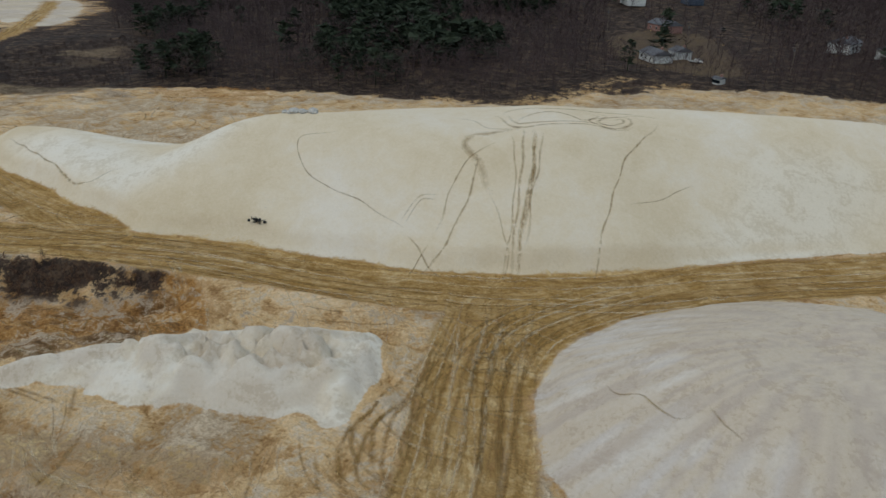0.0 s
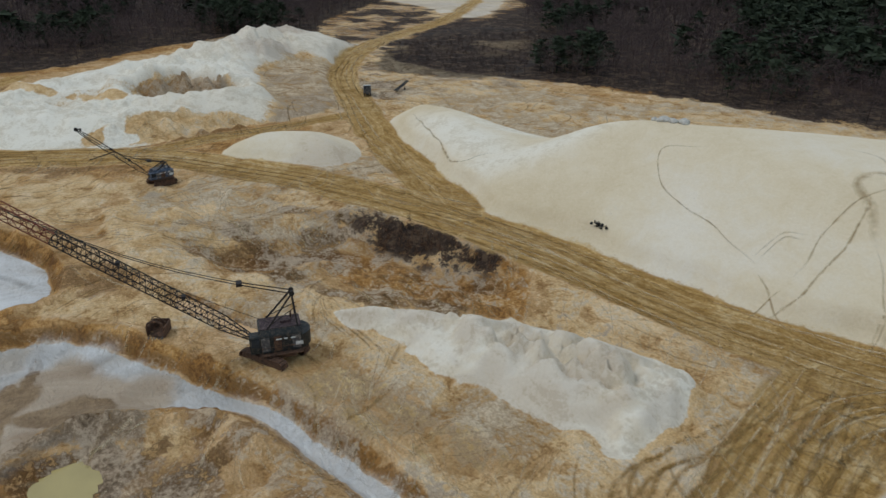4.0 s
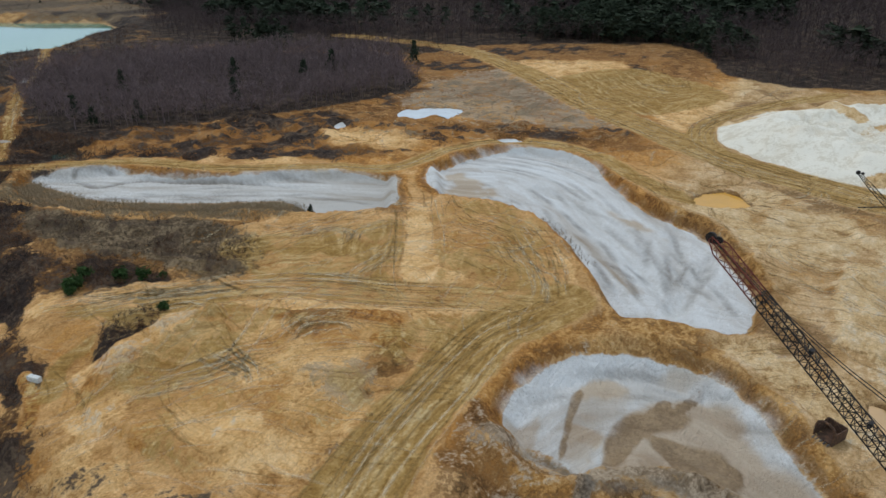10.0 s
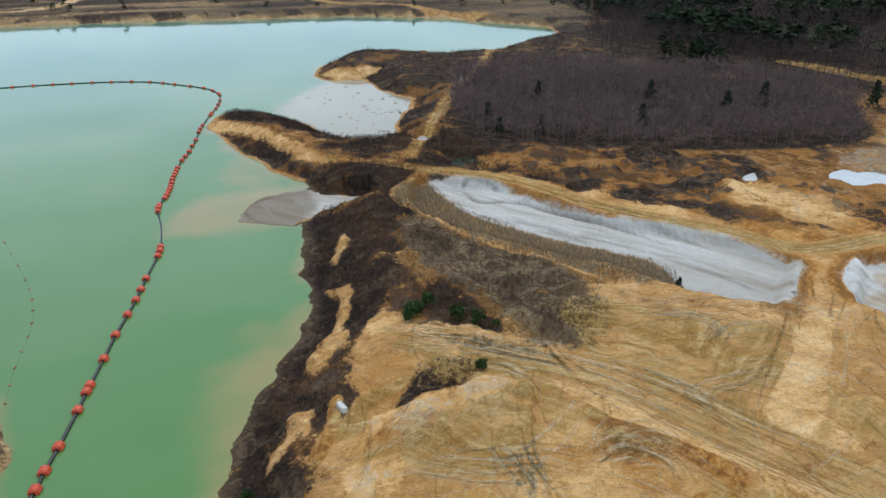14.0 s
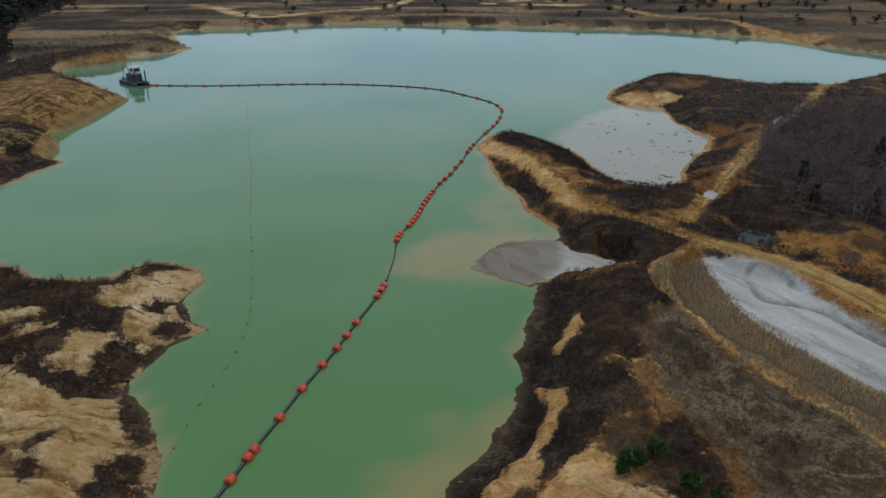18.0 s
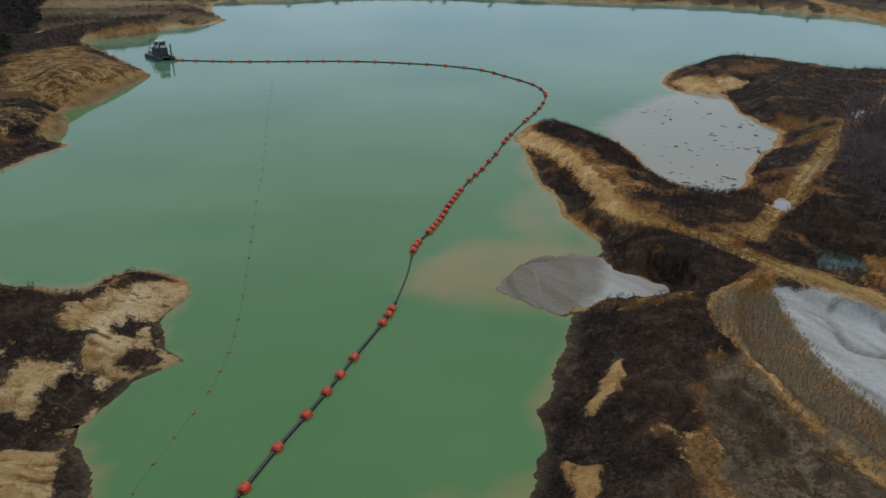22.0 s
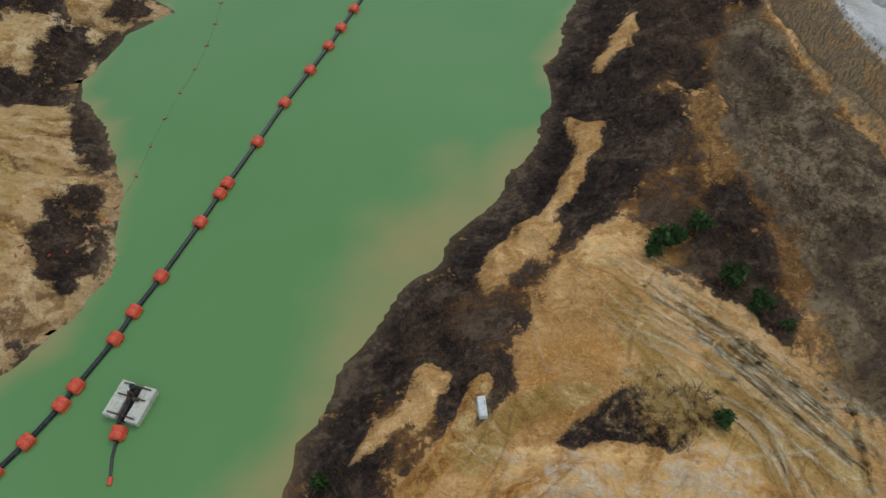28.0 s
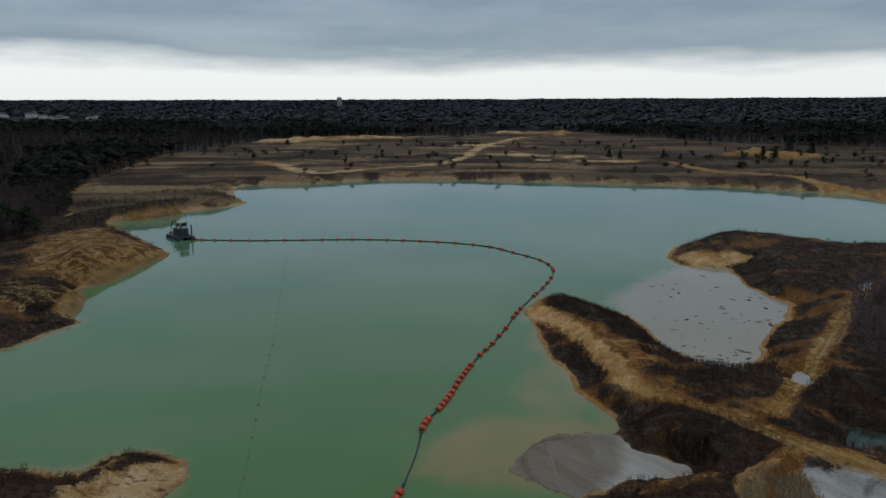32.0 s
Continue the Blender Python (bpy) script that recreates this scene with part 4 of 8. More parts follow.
    m["gold"] = np.maximum(m["gold"], z * (0.6 + 0.3 * patch2))
    clear(z, "pale", "brush", "wet")
    for pts in CHALKY:
        z = zone(pts, 1.2, 1.6) * (0.55 + 0.45 * patch2)
        m["pale"], m["ash"] = np.maximum(m["pale"], z), np.maximum(m["ash"], z * 0.42)
        m["white"] = np.maximum(m["white"], z * 0.36)
        clear(z, "rust", "wet", "gold")
    z = zone(GREY_WASH, 1.0, 1.2)
    m["ash"] = np.maximum(m["ash"], z * 0.8)
    z = zone(THICKET, 0.8, 1.6)
    m["brush"] = np.maximum(m["brush"], z * (0.75 + 0.25 * patch2))
    z = step(180, 200, x) * step(-148, -165, y)
    m["brush"] = np.maximum(m["brush"], z * (0.3 + 0.45 * patch))
    z = zone(FAR_SAND, 5.0, 2.0)
    m["white"] = np.maximum(m["white"], z)
    clear(z, "brush", "rust", "wet")
    reed = inside_distance(wx, wy, REEDS, 12.0)
    z = step(-0.5, 1.0, reed)
    m["field"], m["pale"] = np.maximum(m["field"] * (1 - z), z * 0.52), np.maximum(m["pale"] * (1 - z), z * 0.5)
    m["olive_haze"] *= 1 - z
    clear(z, "tail", "wet", "rust", "brush")
    z = zone(PIT_RIM, 0.8, 1.2)
    m["brush"], m["wet"] = np.maximum(m["brush"], z * (0.6 + 0.35 * patch2)), np.maximum(m["wet"], z * 0.6)
    clear(z, "tail", "pale", "gold", "white")
    flat = inside_distance(x + 2.4 * (wx - x), y + 2.4 * (wy - y), MUD_FLAT, 8.0)
    h = np.where(flat > -3, np.maximum(np.minimum(h, 0.35 + 0.5 * step(0, -4, flat)), 0.14 * step(-0.2, 0.4, flat) - 0.4 * step(0.1, -0.3, flat)), h)
    h = np.where((flat <= 0.0) & (flat > -3) & (out < 0), np.minimum(h, -0.15), h)
    m["tail"] = np.maximum(m["tail"], step(-0.5, 1, flat) * 0.9)
    m["ash"] = np.maximum(m["ash"], 0.8 * step(-0.5, 1, flat))
    clear(step(-0.5, 1, flat), "brush", "rust", "wet", "olive_haze")
    m["olive_haze"] = np.maximum(m["olive_haze"], 0.42 * step(-0.5, 1, flat))
    z = step(-2, 3, inside_distance(wx, wy, SCRUB_SLOPE, 30.0))
    m["brush"] = np.maximum(m["brush"], z * (0.55 + 0.4 * patch))
    m["rust"] = np.maximum(m["rust"], z)
    z = step(-3, 5, inside_distance(wx, wy, SCRUB_EAST, 30.0))
    m["brush"] = np.maximum(m["brush"], z * (0.85 - 0.5 * zone(OLIVE_HILL, 6.0)))
    m["field"] = np.maximum(m["field"], zone(OLIVE_HILL, 6.0))
    clear(z, "pale", "gold", "ash")
    z = zone(YARD, 3.0, 0.5)
    clear(z * 0.5, "brush")
    m["field"], m["olive_haze"] = np.maximum(m["field"], z), np.maximum(m["olive_haze"], z)
    z = 1 - zone(TAN_BANK, 4.0, 3.0)
    m["brush"] = np.where(z < 1, m["brush"] * z, m["brush"])
    m["brush"] = np.maximum(m["brush"], step(-2, 3, inside_distance(wx, wy, COPSE, 30.0)) * 0.9)
    z = step(0, 2, np.maximum(dred, lump * 0.7))
    m["gold"], m["rust"] = np.maximum(m["gold"], z * 0.7), np.maximum(m["rust"], z)
    clear(z * (dred > 0), "brush", "pale", "field")
    oz = np.maximum(zone(OCHRE_WALL, 3.0, 2.0), zone(OCHRE_BANK, 3.0, 2.0))
    z = np.maximum(south * (1 - oz), step(50, 66, x) * step(-112, -120, y) * step(-185, -165, y)) * (1 - m["white"]) * (1 - m["tail"])
    clear(z * 0.85, "rust")
    m["pale"], m["ash"] = np.maximum(m["pale"], z * (0.62 + 0.25 * patch2)), np.maximum(m["ash"], z * (0.35 + 0.3 * patch))
    z = zone(BROWN_LOW, 2.0, 1.5)
    clear(z * 0.55, "pale")
    m["gold"], m["wet"] = np.maximum(m["gold"], z * 0.45), np.maximum(m["wet"], z * (0.15 + 0.3 * patch2))
    # haul roads
    ru, rs, rw = np.zeros(x.shape), np.zeros(x.shape), np.full(x.shape, 1e3)
    for k, (width, pts) in enumerate(ROADS):
        dist, u, s = line_coords(x, y, pts, 20)
        edge = dist - width / 2 - 1.2 * wob1
        near = edge < rw
        ru[near], rs[near], rw[near] = u[near], s[near] + 97 * k, edge[near]
        g = step(1.4, -1.4, edge) * (0.0 if k == 6 else 0.5 if k == 8 else 0.3 if k == 11 else 0.68 if k == 4 else 1.0)
        m["gold"] = np.maximum(m["gold"], g)
        smooth = 4.4 + 0.12 * fbm(x, y, 20, 2, 50 + k)
        on = step(2.5, -0.5, edge) * (out > 1) * (far < 330)
        level = np.where(out < 14, np.minimum(np.maximum(h, 1.0), 4.4), smooth)
        h = h * (1 - on) + level * on
        h += 0.45 * step(1.6, 0.4, edge) * step(-1.0, 0.2, edge) * (far < 330) * (0.4 + lumps)
        clear(g, "brush", "tail", "field", "pale")
        clear(g * (1 - 0.75 * north), "wet", "rust")
        clear(step(0.4, -0.6, edge), "white")
    h += 0.16 * fbm(ru * 2.2 + 3 * fbm(x, y, 20, 2, 60), rs * 0.07, 1.5, 3, 65) * m["gold"] * (rw < 1)
    m["gold"] *= 1 - 0.45 * north
    for line in PIT_LINES:
        dist, u, s = line_coords(x + 2.0 * wob1, y + 2.0 * wob2, line, 30)
        on = (m["tail"] > 0.05) & (dist < 24) & (rw > -1)
        ru[on], rs[on] = u[on], s[on]
    for level, pts in PUDDLES.values():
        d = inside_distance(x + 0.9 * (wx - x) + 0.8 * fbm(x, y, 2.5, 3, 40), y + 0.9 * (wy - y) + 0.8 * fbm(x, y, 2.5, 3, 39), pts, 8.0)
        bowl = np.where(d > 0, level - 0.25, level + 0.08 + np.maximum(-d, 0) * 0.45)
        h = np.where(d > -3.5, np.where(d > 0, bowl, np.minimum(h, bowl + 0.3 * lumps)), h)
        h = np.where((d > -3.5) & (d <= 0), np.maximum(h, level + 0.05), h)
        m["wet"] = np.maximum(m["wet"], step(-1.2, 0, d) * 0.7)
    m["ochre"] = step(-22, -8, y) * step(-12, 0, x) * step(300, 200, far)
    # also carries painted haze for the woods' floor, growing with distance
    m["olive_haze"] = np.maximum(m["olive_haze"] * (1 - wood), wood * step(700, 1300, far))
    m["shoal"] = step(2.0, -1.0, out)
    return h, m, ru, rs, lake


def axis(lo, hi, fine, growth, end):
    core = np.arange(lo, hi, fine)
    tail, sp, v = [], fine, hi
    while v < end:
        tail.append(v)
        sp = min(sp * growth, 400)
        v += sp
    tail, head = np.array(tail + [end]), []
    sp, v = fine * growth, lo - fine * growth
    while v > -end:
        head.append(v)
        sp = min(sp * growth, 400)
        v -= sp
    return np.concatenate([[-end], head[::-1], core, tail])


def sheet(name, xs, ys, z, mat, floats=(), colors=()):
    nx, ny = len(xs), len(ys)
    X, Y = np.meshgrid(xs, ys)
    co = np.stack([X.ravel(), Y.ravel(), z.ravel()], 1).astype(np.float32)
    i = (np.arange(ny - 1)[:, None] * nx + np.arange(nx - 1)[None]).ravel()
    quads = np.stack([i, i + 1, i + nx + 1, i + nx], 1).astype(np.int32)
    me = bpy.data.meshes.new(name)
    me.vertices.add(len(co))
    me.vertices.foreach_set("co", co.ravel())
    me.loops.add(quads.size)
    me.loops.foreach_set("vertex_index", quads.ravel())
    me.polygons.add(len(quads))
    me.polygons.foreach_set("loop_start", np.arange(0, quads.size, 4, dtype=np.int32))
    me.polygons.foreach_set("use_smooth", np.ones(len(quads), bool))
    me.update(calc_edges=True)
    for key, rgba in colors:
        at = me.attributes.new(key, "FLOAT_COLOR", "POINT")
        at.data.foreach_set("color", np.stack([c.ravel() for c in rgba], 1).astype(np.float32).ravel())
    me.materials.append(mat)
    return new(name, me)


# ---- materials ----


class Nodes:
    """Short hand for a node material."""

    def __init__(self, name, rough=0.9, spec=0.2):
        self.mat = bpy.data.materials.new(name)
        self.mat.use_nodes = True
        self.nt = self.mat.node_tree
        self.b = self.nt.nodes["Principled BSDF"]
        self.b.inputs["Roughness"].default_value = rough
        self.b.inputs["Specular IOR Level"].default_value = spec

    def n(self, kind, **inputs):
        node = self.nt.nodes.new(kind)
        for k, v in inputs.items():
            self.set(node.inputs[k.replace("_", " ")], v)
        return node

    def set(self, socket, v):
        if isinstance(v, bpy.types.NodeSocket):
            self.nt.links.new(v, socket)
        else:
            socket.default_value = v

    def math(self, op, a, b=0.0, c=0.0):
        node = self.nt.nodes.new("ShaderNodeMath")
        node.operation = op
        for k, v in enumerate((a, b, c)):
            self.set(node.inputs[k], v)
        return node.outputs[0]

    def noise(self, scale, detail=4, rough=0.5, vec=None, distort=0.0):
        node = self.n("ShaderNodeTexNoise", Scale=scale, Detail=detail, Roughness=rough, Distortion=distort)
        self.set(node.inputs["Vector"], vec if vec is not None else self.pos())
        return node.outputs["Fac"]

    def pos(self, scale=(1, 1, 1), turn=0.0):
        if not hasattr(self, "geo"):
            self.geo = self.nt.nodes.new("ShaderNodeNewGeometry")
        if scale == (1, 1, 1) and not turn:
            return self.geo.outputs["Position"]
        node = self.n("ShaderNodeMapping", Vector=self.geo.outputs["Position"], Scale=scale, Rotation=(0, 0, turn))
        return node.outputs[0]

    def ramp(self, fac, *stops):
        node = self.n("ShaderNodeValToRGB", Fac=fac)
        e = node.color_ramp.elements
        while len(e) < len(stops):
            e.new(0.5)
        for el, (p, c) in zip(e, stops):
            el.position, el.color = p, (*c, 1) if len(c) == 3 else c
        return node.outputs[0]

    def mix(self, fac, a, b, blend="MIX"):
        node = self.nt.nodes.new("ShaderNodeMix")
        node.data_type, node.blend_type = "RGBA", blend
        for k, v in ((0, fac), (6, a), (7, b)):
            self.set(node.inputs[k], (*v, 1) if isinstance(v, tuple) and len(v) == 3 else v)
        return node.outputs[2]

    def between(self, v, lo, hi):
        node = self.n("ShaderNodeMapRange", Value=v)
        node.interpolation_type = "SMOOTHSTEP"
        node.inputs["From Min"].default_value, node.inputs["From Max"].default_value = lo, hi
        return node.outputs[0]

    def bump(self, height, strength=0.5, distance=0.2, normal=None):
        node = self.n("ShaderNodeBump", Height=height, Strength=strength, Distance=distance)
        if normal is not None:
            self.set(node.inputs["Normal"], normal)
        return node.outputs[0]

    def attr(self, name):
        node = self.nt.nodes.new("ShaderNodeAttribute")
        node.attribute_name = name
        return node

    def done(self, color, normal=None, rough=None):
        self.set(self.b.inputs["Base Color"], (*color, 1) if isinstance(color, tuple) and len(color) == 3 else color)
        if normal is not None:
            self.set(self.b.inputs["Normal"], normal)
        if rough is not None:
            self.set(self.b.inputs["Roughness"], rough)
        return self.mat


def ground_material():
    m = Nodes("quarry_ground", 0.95, 0.12)
    a, b, c, r = m.attr("kinds_a"), m.attr("kinds_b"), m.attr("kinds_c"), m.attr("road")
    sa = m.n("ShaderNodeSeparateColor", Color=a.outputs["Color"])
    sb = m.n("ShaderNodeSeparateColor", Color=b.outputs["Color"])
    sc = m.n("ShaderNodeSeparateColor", Color=c.outputs["Color"])
    white, gold, brush, tail = *[sa.outputs[k] for k in range(3)], a.outputs["Alpha"]
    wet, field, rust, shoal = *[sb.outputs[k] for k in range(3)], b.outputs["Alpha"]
    pale, relief, ash, olive_haze = *[sc.outputs[k] for k in range(3)], c.outputs["Alpha"]
    def spread_out(v, lo=0.36, hi=0.64):
        node = m.n("ShaderNodeMapRange", Value=v)
        node.clamp = False
        node.inputs["From Min"].default_value, node.inputs["From Max"].default_value = lo, hi
        return node.outputs[0]

    big, mid, fine = m.noise(0.035, 5, 0.55), m.noise(0.25, 8, 0.62, distort=0.9), m.noise(1.7, 7, 0.66, distort=0.4)
    grit = m.noise(11, 4, 0.65)
    both = spread_out(m.math("ADD", m.math("MULTIPLY", mid, 0.58), m.math("MULTIPLY", fine, 0.42)), 0.415, 0.585)

    def edge(mask, hard=0.1, amount=0.9):
        v = m.math("ADD", mask, m.math("MULTIPLY", m.math("SUBTRACT", both, 0.5), amount * 0.55))
        return m.between(v, 0.5 - hard, 0.5 + hard)

    # bare sandy earth, streaked by water and wheels
    streak = spread_out(m.noise(0.5, 8, 0.66, m.pos((0.45, 1.7, 1), 0.55), 1.8))
    streak2 = spread_out(m.noise(0.6, 8, 0.66, m.pos((1.8, 0.5, 1), -0.5), 1.8))
    swirl = m.n("ShaderNodeMapping", Vector=m.pos(), Scale=(0.16, 1.1, 1), Rotation=(0, 0, 0.3))
    bend = m.n("ShaderNodeVectorMath", Vector=swirl.outputs[0])
    m.set(bend.inputs[1], m.n("ShaderNodeCombineXYZ", Y=m.math("MULTIPLY", m.noise(0.03, 2), 26.0)).outputs[0])
    rake = spread_out(m.noise(0.9, 6, 0.6, bend.outputs[0], 0.3), 0.34, 0.66)
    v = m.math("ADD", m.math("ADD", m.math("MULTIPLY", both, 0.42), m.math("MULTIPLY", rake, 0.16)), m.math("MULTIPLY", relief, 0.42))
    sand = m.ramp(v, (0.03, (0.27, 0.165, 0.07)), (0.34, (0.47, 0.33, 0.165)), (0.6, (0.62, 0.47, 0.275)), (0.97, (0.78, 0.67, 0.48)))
    sand = m.mix(m.math("MULTIPLY", m.between(streak, 0.62, 0.95), 0.22), sand, (0.74, 0.6, 0.38))
    sand = m.mix(m.math("MULTIPLY", m.between(streak2, 0.3, 0.02), 0.2), sand, (0.3, 0.155, 0.035))
    sand = m.mix(m.math("MULTIPLY", m.between(streak, 0.28, 0.0), 0.2), sand, (0.33, 0.18, 0.05))
    col = m.mix(m.math("MULTIPLY", edge(pale, 0.16), 0.75), sand, m.ramp(v, (0.05, (0.42, 0.28, 0.115)), (0.45, (0.7, 0.56, 0.33)), (0.9, (0.86, 0.78, 0.58))))
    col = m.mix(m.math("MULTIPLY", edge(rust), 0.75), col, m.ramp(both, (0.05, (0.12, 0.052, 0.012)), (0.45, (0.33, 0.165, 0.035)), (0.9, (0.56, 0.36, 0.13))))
    col = m.mix(m.math("MULTIPLY", edge(wet), 0.85), col, m.ramp(both, (0.05, (0.05, 0.03, 0.014)), (0.45, (0.17, 0.1, 0.042)), (0.9, (0.34, 0.23, 0.12))))
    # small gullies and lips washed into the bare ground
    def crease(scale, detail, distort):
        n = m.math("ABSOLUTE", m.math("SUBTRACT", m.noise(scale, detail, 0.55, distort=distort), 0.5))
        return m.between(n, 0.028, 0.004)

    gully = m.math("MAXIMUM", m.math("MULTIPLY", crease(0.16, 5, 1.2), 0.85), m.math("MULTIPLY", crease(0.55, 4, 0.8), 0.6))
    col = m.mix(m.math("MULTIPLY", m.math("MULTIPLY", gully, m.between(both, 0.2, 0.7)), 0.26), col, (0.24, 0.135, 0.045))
    # yellower sand north of the pits
    col = m.mix(m.attr("marks").outputs["Alpha"], m.mix(1.0, col, (0.92, 0.785, 0.675), "MULTIPLY"), m.mix(1.0, col, (1.03, 0.77, 0.53), "MULTIPLY"))
    # grey crusted silt and gravel
    col = m.mix(m.math("MULTIPLY", edge(ash, 0.16, 1.2), 0.6), col, m.ramp(both, (0.1, (0.15, 0.112, 0.078)), (0.45, (0.31, 0.245, 0.175)), (0.9, (0.5, 0.42, 0.32))))
    # white washed sand of the piles
    wcol = m.ramp(m.math("ADD", m.math("MULTIPLY", both, 0.2), m.math("MULTIPLY", spread_out(big, 0.3, 0.7), 0.8)), (0.05, (0.59, 0.5, 0.34)), (0.5, (0.68, 0.605, 0.455)), (0.9, (0.725, 0.685, 0.59)))
    wcol = m.mix(m.math("MULTIPLY", m.between(both, 0.4, 0.05), m.math("MULTIPLY", ash, 0.8)), wcol, (0.35, 0.265, 0.165))
    wcol = m.mix(m.math("MULTIPLY", m.math("MULTIPLY", gully, ash), 0.14), wcol, (0.35, 0.28, 0.2))
    wcol = m.mix(m.math("MULTIPLY", edge(ash, 0.3), 0.22), wcol, m.ramp(both, (0.1, (0.37, 0.325, 0.27)), (0.8, (0.62, 0.59, 0.53))))
    wcol = m.mix(m.math("MULTIPLY", ash, 0.9), wcol, (0.48, 0.42, 0.36))
    wcol = m.mix(1.0, wcol, (0.955, 0.895, 0.835), "MULTIPLY")
    wcol = m.mix(m.math("MULTIPLY", pale, m.math("MULTIPLY", m.math("SUBTRACT", 1.0, ash), 0.75)), wcol, m.ramp(both, (0.1, (0.6, 0.54, 0.44)), (0.6, (0.75, 0.705, 0.61))))
    col = m.mix(edge(white, 0.12, 0.3), col, wcol)
    # pale wet tailings in the pits
    drift = m.n("ShaderNodeMapping", Vector=r.outputs["Vector"], Scale=(0.22, 0.022, 1))
    flow = spread_out(m.noise(1.0, 9, 0.58, drift.outputs[0], 0.5), 0.34, 0.66)
    lines = m.math("ABSOLUTE", m.math("SUBTRACT", m.noise(1.6, 6, 0.6, drift.outputs[0], 0.7), 0.5))
    tcol = m.ramp(flow, (0.0, (0.33, 0.25, 0.175)), (0.18, (0.45, 0.39, 0.33)), (0.38, (0.56, 0.535, 0.505)), (0.6, (0.65, 0.635, 0.61)), (0.95, (0.77, 0.765, 0.75)))
    tcol = m.mix(m.math("MULTIPLY", m.between(lines, 0.02, 0.003), 0.45), tcol, (0.4, 0.34, 0.28))
    tcol = m.mix(m.math("MULTIPLY", m.between(spread_out(big), 0.35, 0.75), 0.5), tcol, (0.6, 0.575, 0.54))
    tcol = m.mix(m.math("MULTIPLY", ash, 0.7), tcol, (0.42, 0.39, 0.345))
    tcol = m.mix(m.math("MULTIPLY", m.between(olive_haze, 0.2, 0.9), 0.85), tcol, m.ramp(flow, (0.1, (0.36, 0.25, 0.155)), (0.8, (0.53, 0.41, 0.285))))
    tcol = m.mix(m.math("MULTIPLY", m.between(wet, 0.3, 0.75), 0.8), tcol, m.ramp(both, (0.1, (0.17, 0.1, 0.045)), (0.9, (0.3, 0.195, 0.1))))
    col = m.mix(edge(tail, 0.12, 0.35), col, tcol)
    # dry grass and reeds, brush and litter
    fcol = m.ramp(both, (0.05, (0.05, 0.035, 0.02)), (0.45, (0.12, 0.086, 0.052)), (0.9, (0.225, 0.165, 0.1)))
    fcol = m.mix(m.math("MULTIPLY", olive_haze, 0.7), fcol, m.ramp(both, (0.05, (0.07, 0.05, 0.033)), (0.9, (0.22, 0.165, 0.105))))
    col = m.mix(m.math("MULTIPLY", edge(field, 0.14, 0.7), 0.9), col, fcol)
    bcol = m.ramp(both, (0.05, (0.015, 0.01, 0.008)), (0.4, (0.038, 0.025, 0.018)), (0.7, (0.06, 0.039, 0.027)), (0.98, (0.115, 0.076, 0.048)))
    # air haze painted over the distant woods' floor, as plain grey
    bcol = m.mix(m.math("MULTIPLY", m.math("MULTIPLY", olive_haze, m.math("SUBTRACT", 1.0, field)), 0.8), bcol, (0.045, 0.046, 0.046))
    col = m.mix(edge(brush, 0.12, 0.8), col, bcol)
    # haul roads with ruts along them
    wander = m.n("ShaderNodeCombineXYZ", X=m.math("MULTIPLY", m.math("SUBTRACT", m.noise(0.05, 3), 0.5), 9.0))
    rv = m.n("ShaderNodeVectorMath", Vector=r.outputs["Vector"])
    m.set(rv.inputs[1], wander.outputs[0])
    rut = m.n("ShaderNodeMapping", Vector=rv.outputs[0], Scale=(1.0, 0.022, 1))
    ruts = spread_out(m.noise(1.0, 7, 0.66, rut.outputs[0], 0.25), 0.36, 0.64)
    gcol = m.ramp(m.math("ADD", m.math("MULTIPLY", ruts, 0.55), m.math("MULTIPLY", both, 0.45)), (0.05, (0.2, 0.105, 0.024)), (0.4, (0.33, 0.19, 0.052)), (0.65, (0.43, 0.265, 0.09)), (0.95, (0.58, 0.41, 0.19)))
    col = m.mix(m.math("MULTIPLY", edge(gold, 0.18, 0.7), 0.85), col, gcol)
    # streaks and cracks of silt
    sm = m.n("ShaderNodeSeparateColor", Color=m.attr("marks").outputs["Color"])
    broken = m.between(m.noise(0.8, 6, 0.75), 0.26, 0.48)
    for k, gain, low, high in ((1, 0.6, (0.36, 0.28, 0.2), (0.47, 0.41, 0.34)), (0, 0.75, (0.67, 0.65, 0.62), (0.78, 0.775, 0.76)), (2, 0.85, (0.11, 0.09, 0.07), (0.17, 0.14, 0.11))):
        col = m.mix(m.math("MULTIPLY", m.math("MULTIPLY", sm.outputs[k], broken), gain), col, m.ramp(fine, (0.35, low), (0.65, high)))
    col = m.mix(m.math("MULTIPLY", shoal, 0.6), col, (0.16, 0.11, 0.06))
    plain = m.math("SUBTRACT", 1.0, m.math("MULTIPLY", m.math("MAXIMUM", white, tail), 0.8))
    col = m.mix(m.math("MULTIPLY", plain, 0.6), col, m.mix(m.between(m.noise(3.4, 5, 0.7, distort=0.6), 0.32, 0.68), (0.8, 0.79, 0.78), (1.2, 1.2, 1.19)), "MULTIPLY")
    col = m.mix(m.math("MULTIPLY", plain, 0.45), col, m.mix(m.between(grit, 0.3, 0.7), (0.7, 0.7, 0.7), (1.25, 1.25, 1.25)), "MULTIPLY")
    nrm = m.bump(m.math("ADD", mid, m.math("SUBTRACT", m.math("MULTIPLY", streak, 0.15), m.math("MULTIPLY", gully, 0.2))), m.math("SUBTRACT", 0.6, m.math("MULTIPLY", white, 0.45)), 1.0)
